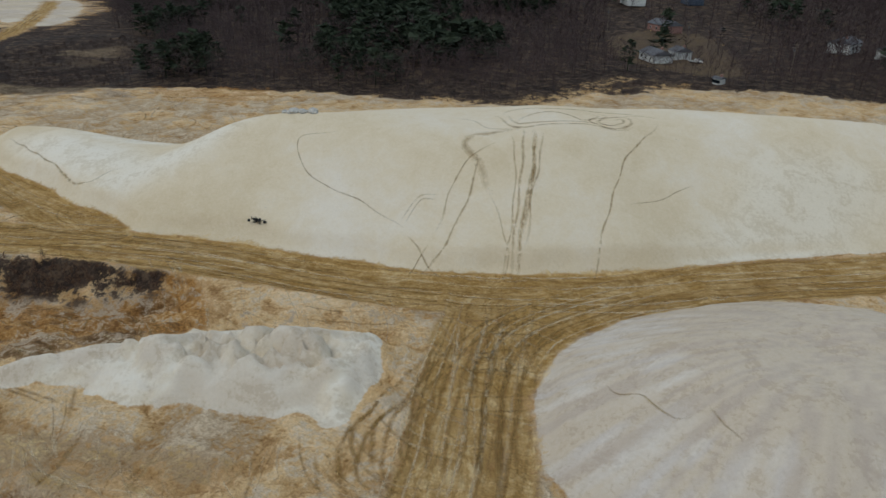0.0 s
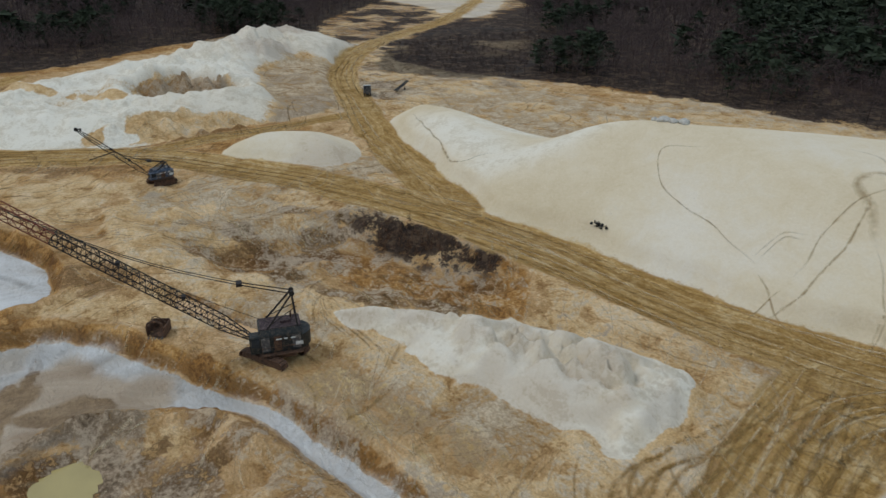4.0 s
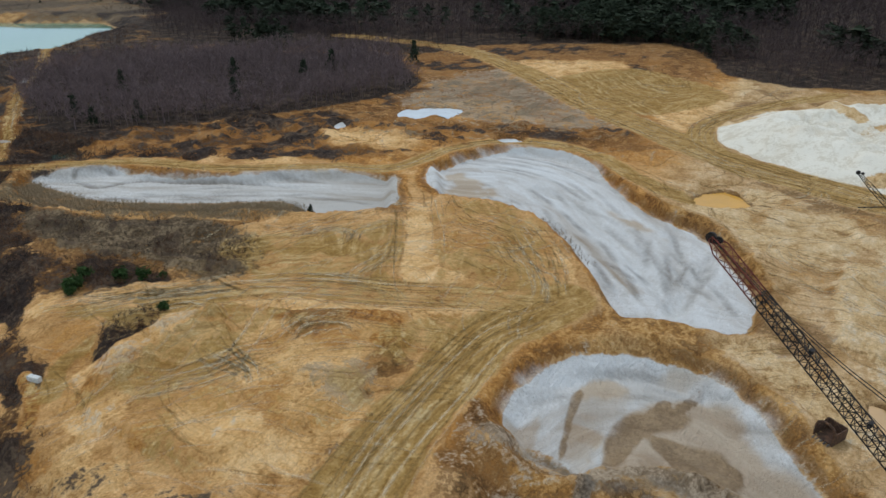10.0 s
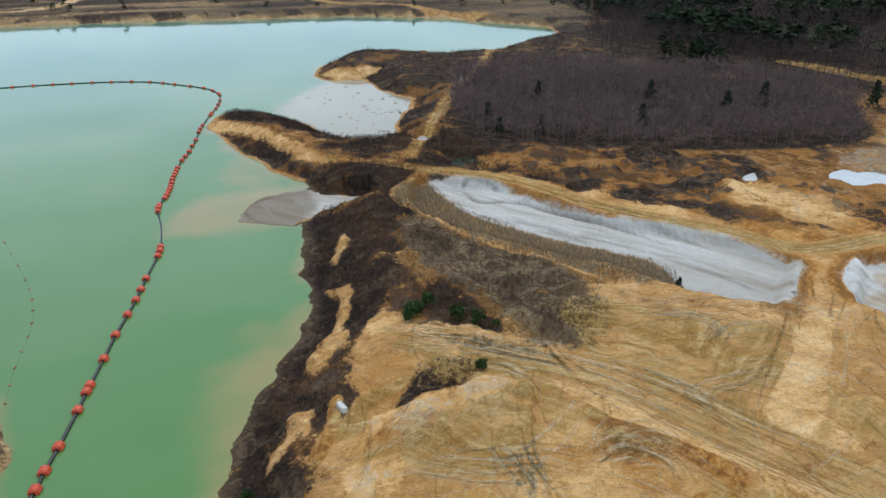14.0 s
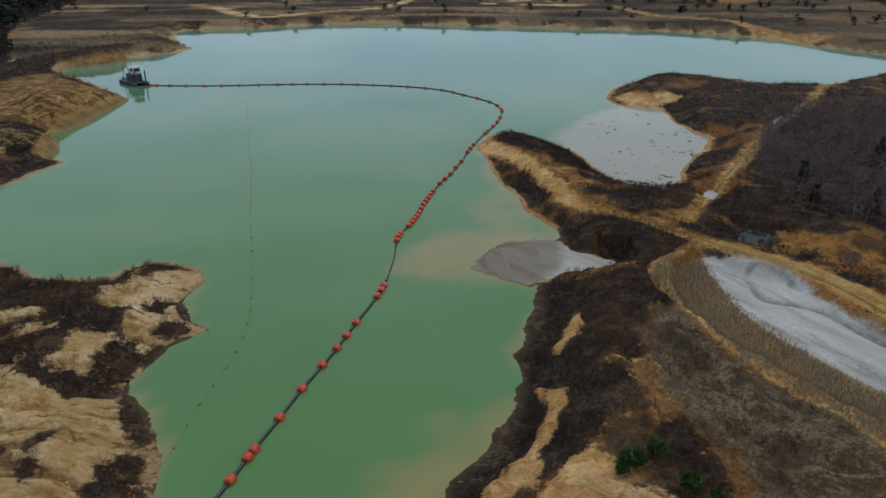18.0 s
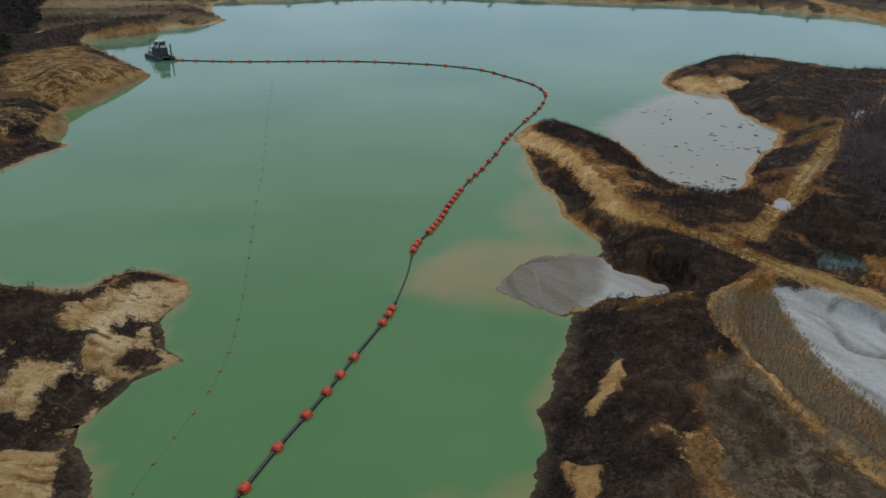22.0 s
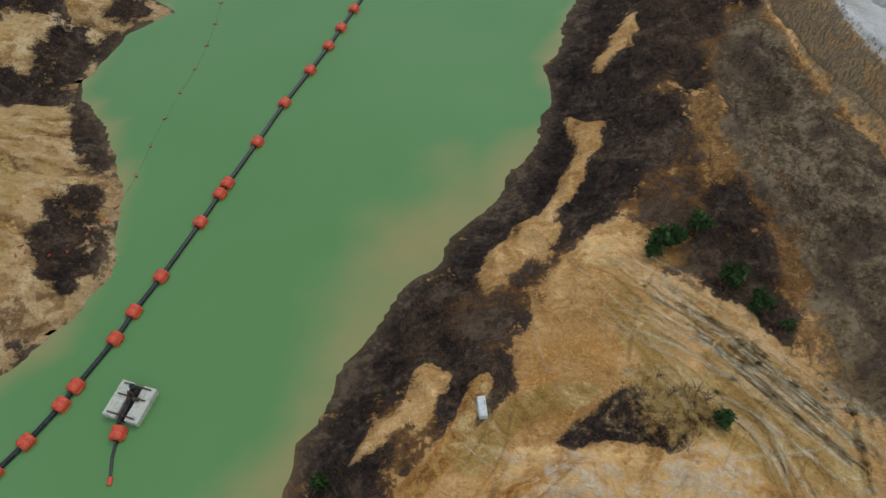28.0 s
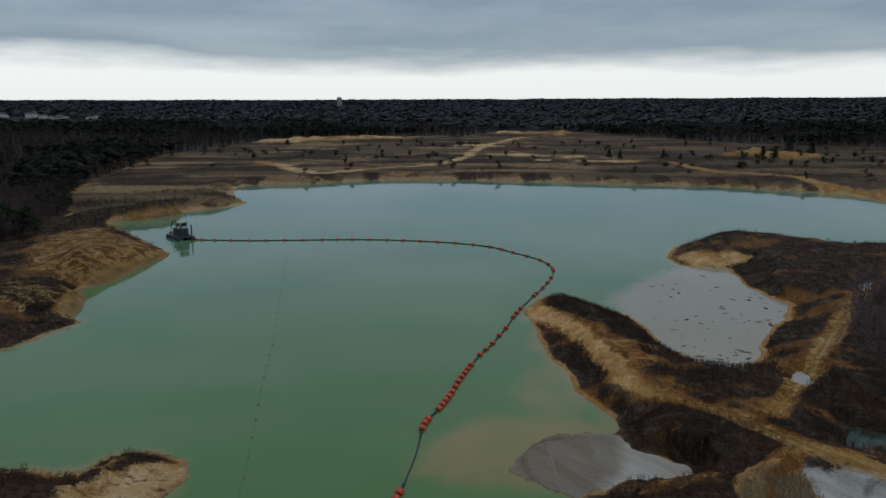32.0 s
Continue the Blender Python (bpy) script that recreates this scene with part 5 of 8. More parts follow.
    nrm = m.bump(m.math("ADD", fine, m.math("MULTIPLY", grit, 0.2)), m.math("SUBTRACT", 0.6, m.math("MULTIPLY", white, 0.35)), 0.35, nrm)
    return m.done(col, nrm, m.math("SUBTRACT", 0.95, m.math("MULTIPLY", tail, 0.3)))


def water_material():
    m = Nodes("milky_green_water", 0.06, 0.5)
    depth = m.attr("depth")
    sd = m.n("ShaderNodeSeparateColor", Color=depth.outputs["Color"])
    big = m.noise(0.02, 4, 0.5)
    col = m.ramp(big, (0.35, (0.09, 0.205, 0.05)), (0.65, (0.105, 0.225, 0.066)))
    # sky's reflection put into the colour: paler and bluer further north
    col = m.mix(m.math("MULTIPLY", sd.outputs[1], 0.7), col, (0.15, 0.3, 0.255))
    col = m.mix(m.between(m.math("ADD", sd.outputs[0], m.math("MULTIPLY", m.math("SUBTRACT", m.noise(0.12, 4), 0.5), 0.6)), 0.15, 0.95), col, (0.3, 0.24, 0.085))
    col = m.mix(m.between(m.math("ADD", sd.outputs[2], m.math("MULTIPLY", m.math("SUBTRACT", m.noise(0.1, 5), 0.5), 0.8)), 0.2, 0.9), col, (0.38, 0.33, 0.24))
    nrm = m.bump(m.noise(1.5, 3, 0.5, m.pos((1, 0.5, 1), 0.3)), 0.05, 0.1)
    return m.done(col, nrm)


# ---- ground and water ----
GX = axis(-42, 120, 0.53, 1.023, 4700)
GY = axis(-120, 110, 0.53, 1.023, 4700)
gx, gy = (v.ravel() for v in np.meshgrid(GX, GY))
height, kinds, ru, rs, lake_d = land(gx, gy)
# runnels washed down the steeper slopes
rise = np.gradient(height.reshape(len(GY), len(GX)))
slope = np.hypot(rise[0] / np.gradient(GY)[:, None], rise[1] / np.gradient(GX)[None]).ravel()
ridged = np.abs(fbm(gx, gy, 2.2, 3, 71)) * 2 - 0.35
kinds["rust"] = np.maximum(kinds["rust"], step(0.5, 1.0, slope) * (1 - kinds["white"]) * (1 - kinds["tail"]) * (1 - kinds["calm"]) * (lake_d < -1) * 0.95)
kinds["pale"] *= 1 - 0.7 * step(0.45, 0.9, slope) * (1 - kinds["calm"])
height -= 0.6 * np.clip(slope - 0.15, 0, 0.7) * ridged * (lake_d < -3) * (1 - 0.75 * kinds["white"]) * (1 - 0.7 * kinds["calm"])


class Land:
    """Heights of the ground at places, from its grid."""
    grid = height.reshape(len(GY), len(GX))

    @classmethod
    def kind(cls, name, x, y):
        i = np.clip(np.searchsorted(GX, x) - 1, 0, len(GX) - 2)
        j = np.clip(np.searchsorted(GY, y) - 1, 0, len(GY) - 2)
        return kinds[name].reshape(len(GY), len(GX))[j, i]

    @classmethod
    def z(cls, x, y):
        x, y = np.atleast_1d(np.asarray(x, float)), np.atleast_1d(np.asarray(y, float))
        i = np.clip(np.searchsorted(GX, x) - 1, 0, len(GX) - 2)
        j = np.clip(np.searchsorted(GY, y) - 1, 0, len(GY) - 2)
        u, v = (x - GX[i]) / (GX[i + 1] - GX[i]), (y - GY[j]) / (GY[j + 1] - GY[j])
        g = cls.grid
        return (g[j, i] * (1 - u) + g[j, i + 1] * u) * (1 - v) + (g[j + 1, i] * (1 - u) + g[j + 1, i + 1] * u) * v


rng = np.random.default_rng(11)
# ---- ruts, scrapes and silt streaks, pressed into the ground ----


def even(pts, gap):
    """Places at even steps along a line, and the directions across it."""
    q = np.asarray(pts, float)
    run = np.concatenate([[0], np.cumsum(np.hypot(*np.diff(q, axis=0).T))])
    at = np.linspace(0, run[-1], max(3, int(run[-1] / gap) + 1))
    q = np.stack([np.interp(at, run, q[:, 0]), np.interp(at, run, q[:, 1])], 1)
    d = np.gradient(q, axis=0)
    d /= np.linalg.norm(d, axis=1, keepdims=True) + 1e-9
    return q, np.stack([-d[:, 1], d[:, 0]], 1), run[-1]


class Marks:
    """How strongly each place of the ground is marked by thin strips of one sort."""

    def __init__(self):
        self.rows = []

    def strip(self, mid, nrm, width, strength, keep=None):
        n = len(mid)
        ends = np.minimum(1, 4 * np.minimum(np.linspace(0, 1, n), np.linspace(1, 0, n)) + 0.05) * strength * (0.6 + 0.4 * rng.random(n))
        if keep is not None:
            ends = ends * keep(mid[:, 0], mid[:, 1])
        if ends.max() < 0.03:
            return
        run = np.concatenate([[0], np.cumsum(np.hypot(*np.diff(mid, axis=0).T))])
        at = np.arange(0, run[-1], 0.3)
        x, y, v = np.interp(at, run, mid[:, 0]), np.interp(at, run, mid[:, 1]), np.interp(at, run, ends)
        self.rows.append(np.stack([x, y, v, x * 0 + max(width * 0.5, 0.25) + 0.5]))

    def spread_over(self):
        """The strongest mark at each place of the ground's grid."""
        x, y, v, reach = np.concatenate(self.rows, 1)
        i, j = np.clip(np.searchsorted(GX, x), 3, len(GX) - 4), np.clip(np.searchsorted(GY, y), 3, len(GY) - 4)
        at, value = [], []
        for di in range(-3, 3):
            for dj in range(-3, 3):
                w = v * np.clip(1.7 * (1 - np.hypot(GX[i + di] - x, GY[j + dj] - y) / reach), 0, 1)
                hit = w > 0.03
                at.append(((j + dj) * len(GX) + i + di)[hit])
                value.append(w[hit])
        at, value = np.concatenate(at), np.concatenate(value)
        order = np.argsort(at, kind="stable")
        at, value = at[order], value[order]
        first = np.concatenate([[0], np.nonzero(np.diff(at))[0] + 1])
        out = np.zeros(len(GX) * len(GY))
        out[at[first]] = np.maximum.reduceat(value, first)
        return out

    def line(self, pts, width, strength=1.0, off=0.0):
        q, nrm, _ = even(curve(pts, 8, False), 0.6)
        self.strip(q + nrm * (off + 0.12 * np.sin(np.arange(len(q)) * 0.5 + off)[:, None]), nrm, width, strength)

    def sweep(self, pts, half, count, widths=(0.15, 0.4), lengths=(8, 28), strength=(0.3, 1.0), keep=None, gauge=0.9, gap=1.0, drift=1.2):
        """Many broken strips beside one another along a line."""
        q, nrm, total = even(curve(pts, 8, False), gap)
        for _ in range(int(count)):
            ln = min(rng.uniform(*lengths), total)
            a = rng.uniform(0, total - ln)
            i, j = int(a / total * (len(q) - 1)), int((a + ln) / total * (len(q) - 1)) + 1
            if j - i < 3:
                continue
            off = rng.uniform(-half, half) + np.linspace(0, rng.normal() * drift, j - i) + 0.2 * np.sin(np.arange(j - i) * rng.uniform(0.1, 0.4))
            w, st = rng.uniform(*widths), rng.uniform(*strength)
            for g in ((-gauge, gauge) if gauge and rng.random() < 0.6 else (0,)):
                self.strip(q[i:j] + nrm[i:j] * (off + g)[:, None], nrm[i:j], w, st, keep)

    def drifts(self, lo, hi, count, keep, widths=(0.15, 0.5), lengths=(4, 14), strength=(0.3, 0.9), bend=0.02, turn=0.0, seed=5, spin=2.2):
        """Strips that follow a smooth field of directions over a stretch of ground."""
        x, y = rng.uniform(lo[0], hi[0], count), rng.uniform(lo[1], hi[1], count)
        ok = keep(x, y) > 0.3
        x, y = x[ok], y[ok]
        k, side, ln = rng.normal(size=len(x)) * bend, rng.normal(size=len(x)) * 0.12, rng.uniform(*lengths, len(x))
        way = [np.stack([x, y], 1)]
        for j in range(int(lengths[1]) + 3):
            a = turn + 2 * spin * vnoise(x / 24, y / 24, seed) + side + k * j
            x, y = x + np.cos(a), y + np.sin(a)
            way.append(np.stack([x, y], 1))
        way = np.stack(way, 1)
        for row, n in zip(way, ln):
            q, nrm, _ = even(row[:int(n) + 3], 1.0)
            self.strip(q, nrm, rng.uniform(*widths), rng.uniform(*strength), keep)


def bare_soil(x, y):
    k = Land.kind
    return np.clip(1.3 - 2.2 * k("brush", x, y) - 2 * k("white", x, y) - 2 * k("tail", x, y), 0, 1) * (Land.z(x, y) > 1.5)


def on_road(x, y):
    return np.clip(1 - 2 * Land.kind("white", x, y) - 2 * Land.kind("tail", x, y), 0, 1) * (Land.kind("gold", x, y) > 0.12) * (Land.z(x, y) > 0.6)


def on_silt(x, y):
    return (Land.kind("tail", x, y) > 0.6) * (Land.kind("olive_haze", x, y) < 0.45) * 1.0


def on_pile(x, y):
    return (Land.kind("white", x, y) > 0.7) * 1.0


# silt drawn out along the pits, and rills down the near pile
pale_flow, brown_flow, cracks = Marks(), Marks(), Marks()
for line, half, count in ((PIT_LINES[0], 15, 230), (PIT_LINES[1], 8, 70), (PIT_LINES[2], 6, 70), *[(line, 5, 22) for line in CRESCENT_RILLS]):
    pale_flow.sweep(line, half, count, (0.3, 1.3), (8, 32), (0.3, 0.9), on_silt, 0)
    brown_flow.sweep(line, half, count * 0.9, (0.2, 0.9), (6, 26), (0.25, 0.8), on_silt, 0)
    cracks.sweep(line, half, count * 0.25, (0.1, 0.22), (4, 16), (0.3, 0.8), on_silt, 0)
cracks.line(LONG_CRACK, 0.5, 1.0)
cracks.line([(28.5, 117.6), (21.8, 118.2), (17, 116.8), (13.8, 113.4), (14.6, 105), (17.5, 101.8), (21.2, 99.6)], 0.4, 0.9)
cracks.line([(56.4, 95.8), (59, 98), (62, 95), (63, 90)], 0.4, 0.9)
cracks.line([(19.1, -15.8), (22.1, -18.4), (20.3, -23.6), (19.2, -24.6), (20.6, -27), (22.3, -30.3), (22, -32.7), (21.3, -34.4)], 0.5, 1.0)
cracks.line([(19.1, -24.3), (16.9, -24.5), (14.6, -24.5)], 0.4, 1.0)
for k in range(150):
    a, r0 = rng.uniform(-0.6, 1.9), rng.uniform(13, 24)
    c, sn = math.cos(a), math.sin(a)
    r1 = r0 + rng.uniform(3, 9)
    q, nrm, _ = even([(-51 + c * r0, -94 + sn * r0), (-51 + c * r1, -94 + sn * r1)], 0.7)
    (pale_flow if k % 3 else brown_flow).strip(q, nrm, rng.uniform(0.1, 0.3), rng.uniform(0.15, 0.5), on_pile)
marked = {name: m.spread_over() for name, m in (("pale", pale_flow), ("brown", brown_flow), ("cracks", cracks))}
height -= 0.12 * marked["cracks"]

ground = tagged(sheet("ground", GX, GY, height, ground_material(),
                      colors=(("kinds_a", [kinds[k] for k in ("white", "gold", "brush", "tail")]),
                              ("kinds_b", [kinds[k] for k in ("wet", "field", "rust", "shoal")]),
                              ("kinds_c", [kinds[k] for k in ("pale", "relief", "ash", "olive_haze")]),
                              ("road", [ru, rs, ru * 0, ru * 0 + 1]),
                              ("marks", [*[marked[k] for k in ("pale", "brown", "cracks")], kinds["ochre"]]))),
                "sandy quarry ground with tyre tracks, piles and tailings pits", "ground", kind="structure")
WX, WY = np.arange(-210, 300, 3.0), np.arange(-40, 560, 3.0)
wx0, wy0 = (v.ravel() for v in np.meshgrid(WX, WY))
wwx, wwy = wx0 + 9 * fbm(wx0, wy0, 22, 4, 80), wy0 + 9 * fbm(wx0, wy0, 22, 4, 81)
wd = inside_distance(wx0, wy0, LAKE, 30.0, 2)
plume = inside_distance(wwx, wwy, [(5.8, 65), (3.4, 59), (0, 56), (-4, 53), (-7, 48), (-9.6, 43.7), (-11, 38.4), (-12.7, 32.5), (-16, 24), (-10, 18), (-4, 22), (10, 40), (20, 60)], 20.0)
fan = inside_distance(wwx, wwy, [(-3, 108), (4, 122), (22, 126), (34, 122), (26, 98), (10, 102)], 20.0)
tongue = inside_distance(wwx, wwy, [(17, 150), (14, 135), (20, 126), (30, 128), (26, 150)], 20.0)
lagoon = inside_distance(wwx * 0.5 + wx0 * 0.5, wwy * 0.5 + wy0 * 0.5, [(48, 196), (60, 222), (76, 236), (95, 240), (100, 190), (60, 145), (46, 170)], 30.0)
shallow = np.maximum.reduce([0.75 * step(2.8, -0.5, wd + 3 * fbm(wx0, wy0, 8, 3, 76)), 0.72 * step(-6, 5, plume), 0.8 * step(-6, 5, fan), 0.6 * step(-6, 5, tongue)])
# channels: shallows, painted sky tint growing northward, lagoon
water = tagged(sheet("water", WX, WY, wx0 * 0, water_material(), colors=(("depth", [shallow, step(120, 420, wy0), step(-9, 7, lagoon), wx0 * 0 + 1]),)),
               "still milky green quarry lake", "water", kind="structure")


def gz(x, y):
    return float(Land.z(x, y)[0])

# ---- vegetation ----


def joined(name, verts, faces, mat, label="", category="", kind="stuff"):
    """One mesh from arrays of places and of triangles."""
    me = bpy.data.meshes.new(name)
    verts, faces = np.asarray(verts, np.float32), np.asarray(faces, np.int32)
    me.vertices.add(len(verts))
    me.vertices.foreach_set("co", verts.ravel())
    me.loops.add(faces.size)
    me.loops.foreach_set("vertex_index", faces.ravel())
    me.polygons.add(len(faces))
    me.polygons.foreach_set("loop_start", np.arange(0, faces.size, faces.shape[1], dtype=np.int32))
    me.update(calc_edges=True)
    me.materials.append(mat)
    ob = new(name, me)
    return tagged(ob, label, category, kind=kind) if label else ob


def spread(models, places, sizes, rng):
    """Many turned copies of small models (verts, tris) in one pair of arrays."""
    V, F, base = [], [], 0
    pick = rng.integers(0, len(models), len(places))
    turn = rng.uniform(0, 2 * np.pi, len(places))
    for k, (mv, mf) in enumerate(models):
        sel = np.where(pick == k)[0]
        if not len(sel):
            continue
        c, s = np.cos(turn[sel])[:, None], np.sin(turn[sel])[:, None]
        sx = np.asarray(sizes)[sel]
        sx = sx if sx.ndim == 2 else np.stack([sx, sx], 1)
        x = (mv[None, :, 0] * c - mv[None, :, 1] * s) * sx[:, :1] + places[sel, 0:1]
        y = (mv[None, :, 0] * s + mv[None, :, 1] * c) * sx[:, :1] + places[sel, 1:2]
        z = mv[None, :, 2] * sx[:, 1:2] + places[sel, 2:3]
        V.append(np.stack([x, y, z], -1).reshape(-1, 3))
        F.append((mf[None] + (np.arange(len(sel)) * len(mv))[:, None, None] + base).reshape(-1, 3))
        base += len(sel) * len(mv)
    return np.concatenate(V), np.concatenate(F)


def twig_model(rng, blades=26, height=1.0, spread_r=0.45, width=0.03, low=0.1):
    """A bare shrub or tree of unit height: thin tapering shoots from a short stem."""
    V, F = [], []

    def blade(p, q, w):
        d = np.subtract(q, p)
        side = np.cross(d, rng.normal(size=3))
        side = side / (np.linalg.norm(side) + 1e-9) * w
        k = len(V)
        V.extend([np.subtract(p, side), np.add(p, side), q])
        F.append((k, k + 1, k + 2))

    for _ in range(blades):
        a, r0 = rng.uniform(0, 2 * np.pi), rng.uniform(0, 0.35)
        z0 = rng.uniform(low, 0.6) * height
        r = spread_r * rng.uniform(0.3, 1.0)
        p = (math.cos(a) * r0 * r, math.sin(a) * r0 * r, z0)
        q = (math.cos(a + rng.normal() * 0.3) * r, math.sin(a + rng.normal() * 0.3) * r, min(height, z0 + rng.uniform(0.2, 0.55)))
        blade(p, q, width * rng.uniform(0.5, 1.3))
    blade((-0.0, 0, -0.05), (0, 0, 0.85 * height), width * 1.2)
    blade((0.0, 0, -0.05), (0.02, 0, 0.75 * height), width * 1.2)
    return np.array(V, float), np.array(F)


def tree_model(rng, limbs=9, twigs=5, width=0.012):
    """A bare tree of unit height: stem, rising limbs, and twigs on each."""
    V, F = [], []

    def blade(p, q, w):
        d = np.subtract(q, p)
        side = np.cross(d, rng.normal(size=3))
        side = side / (np.linalg.norm(side) + 1e-9) * w
        k = len(V)
        V.extend([np.subtract(p, side), np.add(p, side), q])
        F.append((k, k + 1, k + 2))

    top = np.array([rng.normal() * 0.03, rng.normal() * 0.03, 0.96])
    base = np.array([0, 0, -0.04])
    for _ in range(2):
        blade(base, top, width * 1.3)
    for k in range(limbs):
        f = 0.28 + 0.6 * (k + rng.uniform()) / limbs
        p = base + (top - base) * f
        a, ln = rng.uniform(0, 6.28), 0.34 * (1.15 - 0.6 * f) * rng.uniform(0.7, 1.2)
        q = p + np.array([math.cos(a) * ln, math.sin(a) * ln, ln * rng.uniform(0.5, 1.1)])
        blade(p, q, width * 0.8)
        for _ in range(twigs):
            s = p + (q - p) * rng.uniform(0.3, 1.0)
            blade(s, s + rng.normal(size=3) * 0.075 + (0, 0, 0.08), width * 0.55)
    return np.array(V, float), np.array(F)


def pine_model(rng, clumps=26, size=0.13):
    """A pine of unit height: a stem and ragged clumps of needles up a tapering crown."""
    V = [np.array(v, float) for v in ((-0.015, 0, -0.03), (0.015, 0, -0.03), (0, 0, 0.97), (0, -0.015, -0.03), (0, 0.015, -0.03))]
    F = [(0, 1, 2), (3, 4, 2)]
    for k in range(clumps):
        f = rng.uniform(0, 1) ** 0.8
        z, r = 0.25 + 0.72 * f, (0.27 * (1 - f) ** 0.6 + 0.03) * rng.uniform(0.3, 1.1)
        a = rng.uniform(0, 6.28)
        c = np.array([math.cos(a) * r, math.sin(a) * r, z])
        for _ in range(3):
            u, v = rng.normal(size=3) * size, rng.normal(size=3) * size
            u[2] *= 0.5
            v[2] *= 0.5
            n = len(V)
            V += [c - (u + v) / 3, c + u, c + v]
            F.append((n, n + 1, n + 2))
    return np.array(V, float), np.array(F)


def bark_material(name, dark, light):
    m = Nodes(name, 0.9, 0.1)
    isl = m.nt.nodes.new("ShaderNodeNewGeometry").outputs["Random Per Island"]
    big = m.noise(0.03, 3)
    return m.done(m.mix(m.math("ADD", m.math("MULTIPLY", isl, 0.6), m.math("MULTIPLY", big, 0.4)), dark, light))


TWIGS = bark_material("bare_twigs", (0.026, 0.018, 0.017), (0.12, 0.084, 0.078))
BRUSH = bark_material("dry_brush", (0.014, 0.0095, 0.009), (0.095, 0.064, 0.052))
NEEDLES = bark_material("pine_needles", (0.016, 0.023, 0.013), (0.046, 0.057, 0.034))
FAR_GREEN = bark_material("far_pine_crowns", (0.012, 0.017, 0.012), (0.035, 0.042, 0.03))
# distance haze is mixed into this crown colour: paler, bluish grey
HAZED_WOODS = bark_material("hazed_far_woods", (0.055, 0.06, 0.066), (0.08, 0.085, 0.09))
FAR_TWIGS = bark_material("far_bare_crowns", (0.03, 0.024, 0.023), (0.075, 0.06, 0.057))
rng = np.random.default_rng(7)


def scatter(lo, hi, gap, keep):
    """Jittered places on a grid of that gap for which keep(x, y) says so."""
    xs, ys = np.arange(lo[0], hi[0], gap), np.arange(lo[1], hi[1], gap)
    x, y = (v.ravel() for v in np.meshgrid(xs, ys))
    x, y = x + rng.uniform(-0.45, 0.45, x.shape) * gap, y + rng.uniform(-0.45, 0.45, x.shape) * gap
    ok = keep(x, y)
    x, y = x[ok], y[ok]
    return np.stack([x, y, Land.z(x, y)], 1)


def in_view(x, y, pad=0.0):
    """Round the side of the place that lies to the south, east and north."""
    return (x > -130 - 0.32 * np.maximum(y, 0)) | (y > 420)


def woods(x, y):
    d = inside_distance(x, y, CLEARING, 400.0, 1)
    r = np.hypot(x - 40, y + 20)
    return d, r


LOTS = [(22, -292), (-32, -288), (-36, -330), (-28, -400), (0, -485), (52, -475), (42, -400), (26, -330)]


def near_wood(x, y):
    d, r = woods(x, y)
    lot = np.maximum(inside_distance(x, y, LOTS, 20.0), 16 - np.hypot(x + 68, y + 363))
    d = np.where((lot > 0) & (rng.uniform(0, 1, x.shape) < 0.88), 50.0, d)
    return (d < -1) & (d > -45) & (r < 480) & in_view(x, y)


def deep_wood(x, y):
    d, r = woods(x, y)
    d = np.where((inside_distance(x, y, LOTS, 20.0) > 0) & (rng.uniform(0, 1, x.shape) < 0.85), 50.0, d)
    return (d <= -45) & (r < 620) & in_view(x, y)


def mid_wood(x, y):
    d, r = woods(x, y)
    for pts in FAR_CLIFFS:
        d = np.where(inside_distance(x, y, pts, 40.0) > -14, 50.0, d)
    return (d <= -1) & (((d <= -45) & (r >= 620)) | ((d > -45) & (r >= 480))) & (r < 1300) & (np.abs(x) < 0.8 * y + 180)


def far_wood(x, y):
    d, r = woods(x, y)
    town = (x < -680) & (x > -1130) & (y > 1330) & (y < 1640)
    return ~town & (r >= 1300) & (r < 4300) & (y > 500) & (np.abs(x) < 0.78 * y + 150) & (d < 0)


bare = [tree_model(rng, 11, 6, 0.0075) for _ in range(6)]
crowns = [tree_model(rng, 10, 3, 0.016) for _ in range(5)]
thick = [tree_model(rng, 8, 2, 0.03) for _ in range(5)]
pines = [pine_model(rng, 44, 0.085) for _ in range(5)]
deep_pines = [pine_model(rng, 26, 0.11) for _ in range(4)]
farpine = [pine_model(rng, 5, 0.24) for _ in range(4)]
lowpine = [pine_model(rng, 12, 0.17) for _ in range(4)]


def pine_stand(p, size, cut, south, edge):
    """Which of the places carry pines: stands of them, thicker to the north-east."""
    d = woods(p[:, 0], p[:, 1])[0]
    v = vnoise(p[:, 0] / size, p[:, 1] / size, 90) + rng.normal(0, 0.1, len(p)) - south * (p[:, 1] < -150) + 0.14 * (p[:, 1] > 0) - edge * (d > -10)
    return v > cut


p = scatter((-400, -600), (560, 640), 4.6, near_wood)
copse = scatter((70, 60), (235, 215), 2.7, lambda x, y: inside_distance(x, y, COPSE, 20.0) + 5 * fbm(x, y, 18, 3, 29) > 1)
evergreen = pine_stand(p, 34, 0.17, 0.06, 0.12)
trees = p[~evergreen]
joined("copse", *spread([tree_model(rng, 13, 7, 0.011) for _ in range(6)], copse, np.stack([rng.uniform(5, 9, len(copse)), (6.8 + 3.5 * vnoise(copse[:, 0] / 14, copse[:, 1] / 14, 98)) * rng.uniform(0.55, 1.15, len(copse))], 1), rng),
       bark_material("grey_violet_twigs", (0.06, 0.042, 0.041), (0.25, 0.178, 0.168)), "dense leafless copse of slender grey trees", "woods")
